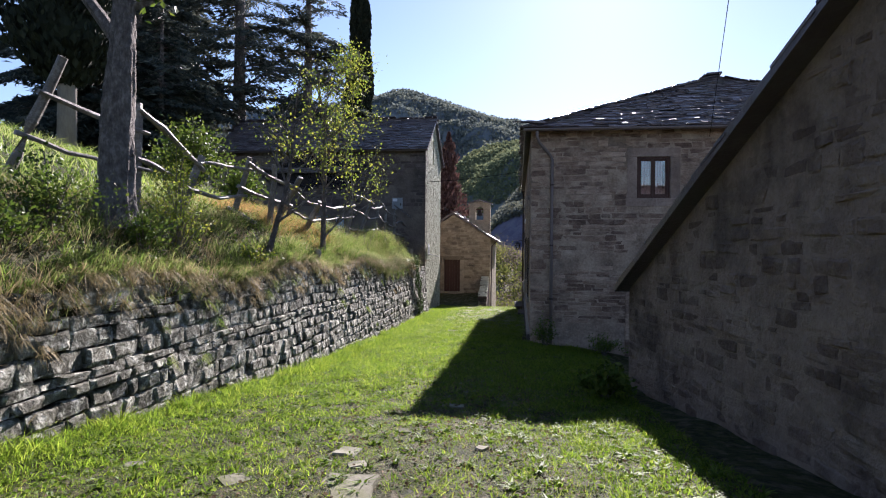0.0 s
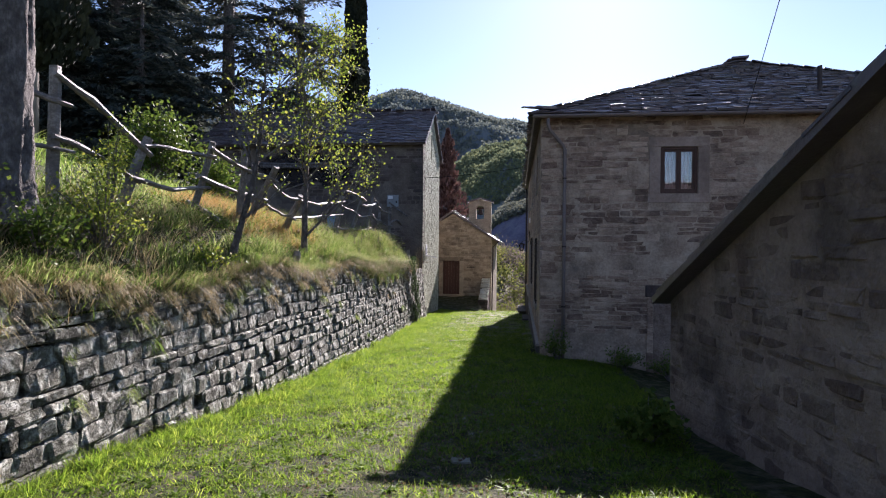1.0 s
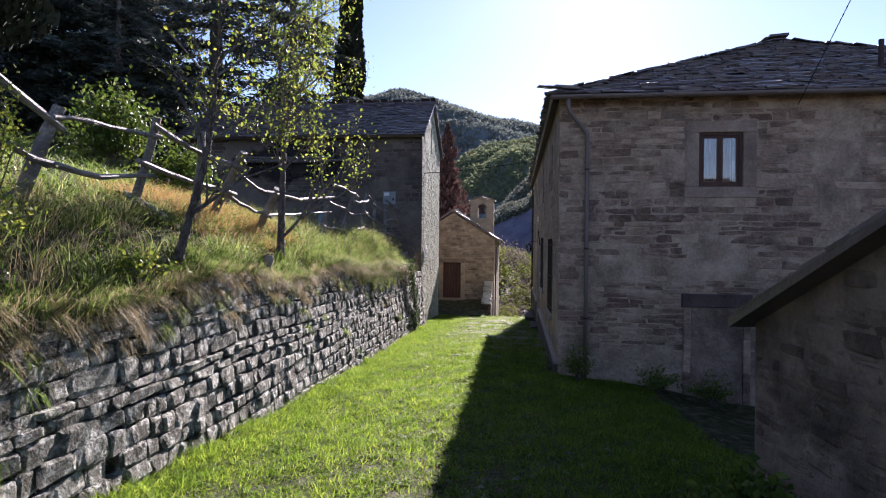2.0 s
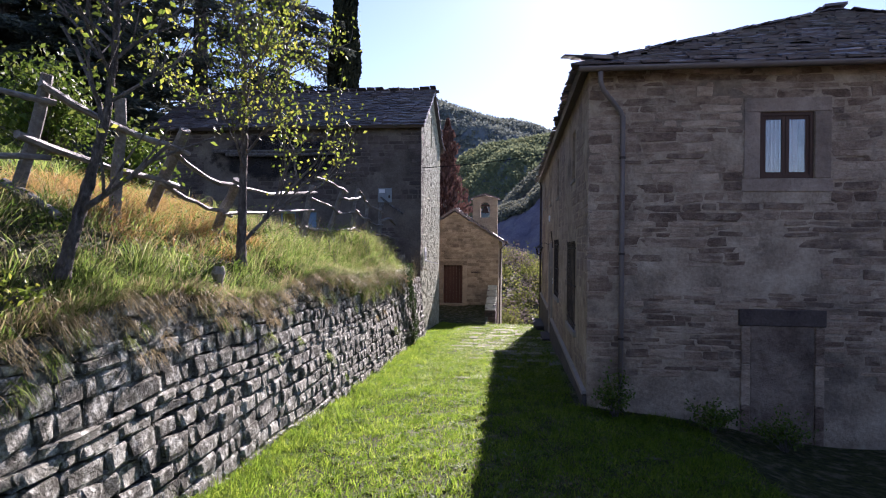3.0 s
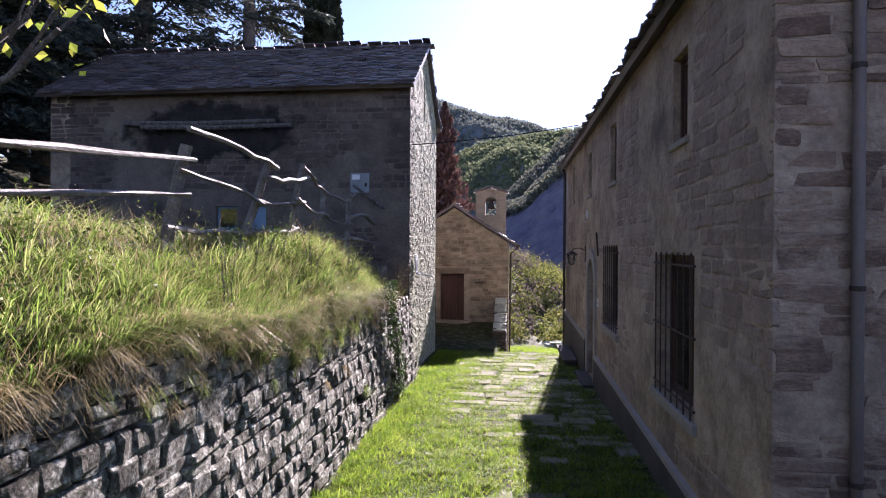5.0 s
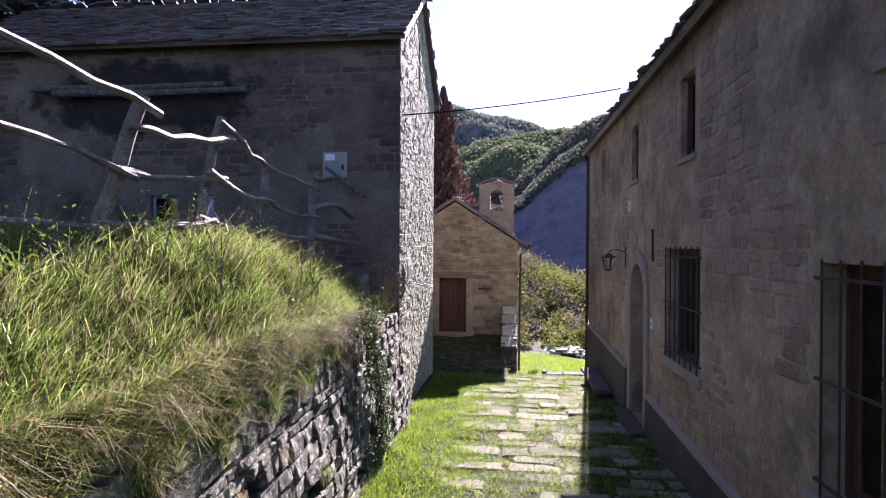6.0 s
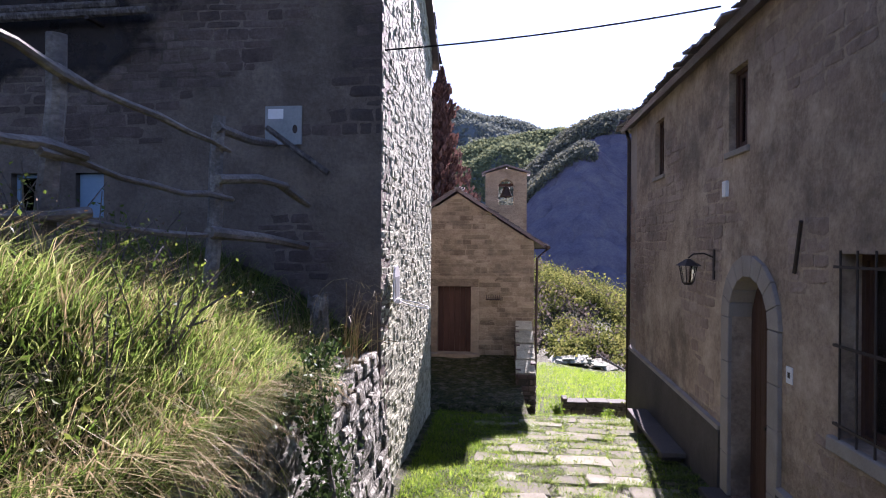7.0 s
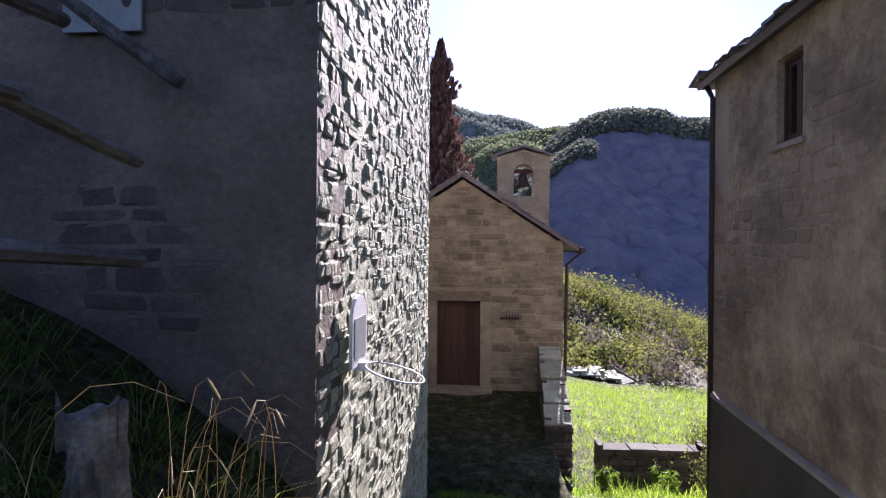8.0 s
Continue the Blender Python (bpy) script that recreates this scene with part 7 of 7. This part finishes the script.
part("frame", bars(-9.595, -9.005, 3.255, 3.865, .05, lambda u, v, n: b_at(u, v, n - .15), .05), M_BLUE, bw)
part("pane", slab_of(-9.55, -9.05, 3.30, 3.82, -.13, -.125, b_at), M_GLASS, bw)
pole = thing("hung_poles", (-9.5, LY0, 6.0), "two long timber poles hung under the barn eave", "poles")
for z, o, x0, x1 in ((6.12, .16, -12.2, -7.9), (5.98, .26, -11.6, -7.4)):
    part("pole", Geo().tube([(x0, LY0 - o, z), ((x0 + x1) / 2, LY0 - o - .02, z - .04), (x1, LY0 - o, z)], [.07, .065, .055], 8), M_BARK, pole)
for u in (-11.3, -8.2):
    part("hook", Geo().box(u - .03, u + .03, LY0 - .34, LY0 + .02, 5.86, 5.90), M_IRON, pole)
# Thin dark patch below the eave, fading out along a noisy edge
eave_mark = thing("dark_mark", (-9.5, LY0, 6), "dark patch on the barn wall under the eave", "stain", kind="structure")
nt = M_DARK_PATCH.node_tree
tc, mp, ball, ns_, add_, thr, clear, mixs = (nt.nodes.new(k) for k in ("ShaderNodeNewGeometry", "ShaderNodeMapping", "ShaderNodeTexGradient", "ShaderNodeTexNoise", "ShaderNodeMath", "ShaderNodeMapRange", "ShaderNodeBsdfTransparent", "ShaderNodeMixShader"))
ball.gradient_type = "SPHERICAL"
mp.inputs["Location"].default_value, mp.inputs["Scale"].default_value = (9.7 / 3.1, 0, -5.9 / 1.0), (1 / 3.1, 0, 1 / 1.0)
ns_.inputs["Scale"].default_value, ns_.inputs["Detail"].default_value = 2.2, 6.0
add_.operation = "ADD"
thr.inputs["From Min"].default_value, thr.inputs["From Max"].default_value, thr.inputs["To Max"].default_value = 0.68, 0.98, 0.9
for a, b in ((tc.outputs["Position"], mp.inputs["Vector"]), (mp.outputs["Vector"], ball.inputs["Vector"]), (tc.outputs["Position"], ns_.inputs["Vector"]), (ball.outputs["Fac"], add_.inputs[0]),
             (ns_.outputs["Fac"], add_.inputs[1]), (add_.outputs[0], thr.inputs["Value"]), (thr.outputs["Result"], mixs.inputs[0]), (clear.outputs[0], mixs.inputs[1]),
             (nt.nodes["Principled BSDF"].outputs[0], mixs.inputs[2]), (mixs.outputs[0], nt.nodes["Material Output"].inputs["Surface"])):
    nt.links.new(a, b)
part("patch", slab_of(-12.9, -6.5, 4.9, 6.85, .034, .036, b_at), M_DARK_PATCH, eave_mark)
hoop = thing("basketball_hoop", (LX1, 27.3, 2.0), "small white basketball hoop and backboard on the barn wall", "hoop")
p, n = [], 12
for o in (.05, .075):
    for k in range(n + 1):
        w = math.pi * k / n
        p.append(e_at(27.32 + .21 * math.cos(w), 2.42 + .18 * math.sin(w), o))
    p += [e_at(27.11, 2.10, o), e_at(27.53, 2.10, o)]
m_ = n + 3
g = Geo().add(p, [tuple(range(m_))[::-1], tuple(range(m_, 2 * m_))] + [(k, (k + 1) % m_, m_ + (k + 1) % m_, m_ + k) for k in range(m_)])
back_board = part("backboard", g, M_WHITE, hoop)
part("panel", slab_of(27.16, 27.48, 2.15, 2.44, .076, .080, e_at), M_BOARD, back_board, "grey panel of the backboard")
ringp = [(LX1 + .33 + .21 * math.cos(6.283 * k / 24), 27.32 + .21 * math.sin(6.283 * k / 24), 2.10 - .055 * (1 + math.cos(6.283 * k / 24))) for k in range(25)]
part("ring", Geo().tube(ringp, .007, 6), M_WHITE, hoop)
part("arm", Geo().box(LX1 + .05, LX1 + .13, 27.27, 27.37, 2.06, 2.12), M_WHITE, back_board)
iv = thing("ivy", (-4.15, 23.6, 0), "dark green ivy climbing the end of the dry wall", "ivy")
rs = np.random.RandomState(91)
k = 2600
v_ = rs.uniform(0, 1, k)
c = np.stack([-3.98 - .16 * v_ + rs.normal(size=k) * .035, 23.5 + rs.normal(size=k) * (.15 + .25 * np.sin(v_ * 9) ** 2) + .4 * (1 - v_) * np.sin(v_ * 6), -.3 + 2.4 * v_], 1)
tagged(leaf_cloud("foliage", c, rs.normal(size=(k, 3)) * np.array([.5, 1, 1]), .05, M_IVY, iv, rs), kind="stuff")
part("stem", Geo().tube([(-4.0, 23.55, -.4), (-4.0, 23.7, .4), (-4.05, 23.45, 1.2), (-4.15, 23.5, 2.0)], [.03, .025, .02, .01], 6), M_BARK, iv)
reed = thing("dry_reeds", (-4.45, 25.2, 1.9), "arching dry grass stalks on the wall top beside the barn", "reeds")
r5 = random.Random(55)
g, heads = Geo(), Geo()
for k in range(40):
    root = Vector((-4.30, 25.3, 1.55)) if k < 30 else Vector((-4.85, 24.8, 1.9))
    a = root + Vector((r5.gauss(0, .09), r5.gauss(0, .16), 0))
    w, reach, h = r5.uniform(-2.0, 1.2), r5.uniform(.15, .8), r5.uniform(.3, 1.1)
    if k >= 30:
        w, h = r5.uniform(-1.5, 3.6), r5.uniform(.3, .75)
    d = Vector((math.cos(w), math.sin(w) * .6, 0)) * reach
    pts = [a + d * q ** 2.0 + Vector((0, 0, h * (1.75 * q - .95 * q ** 2.6))) for q in (0, .17, .34, .5, .67, .84, 1.0)]
    g.tube(pts, [.0021, .0019, .0018, .0016, .0014, .0012, .0008], 4)
    if k % 3 == 0:
        e, f = pts[-2], pts[-1]
        heads.tube([e, e.lerp(f, .3), e.lerp(f, .8), f], [.001, .005, .004, .001], 5)
tagged(part("seed_head", heads, M_STRAW, reed), kind="stuff")
tagged(part("stalk", g, M_STRAW, reed), kind="stuff")
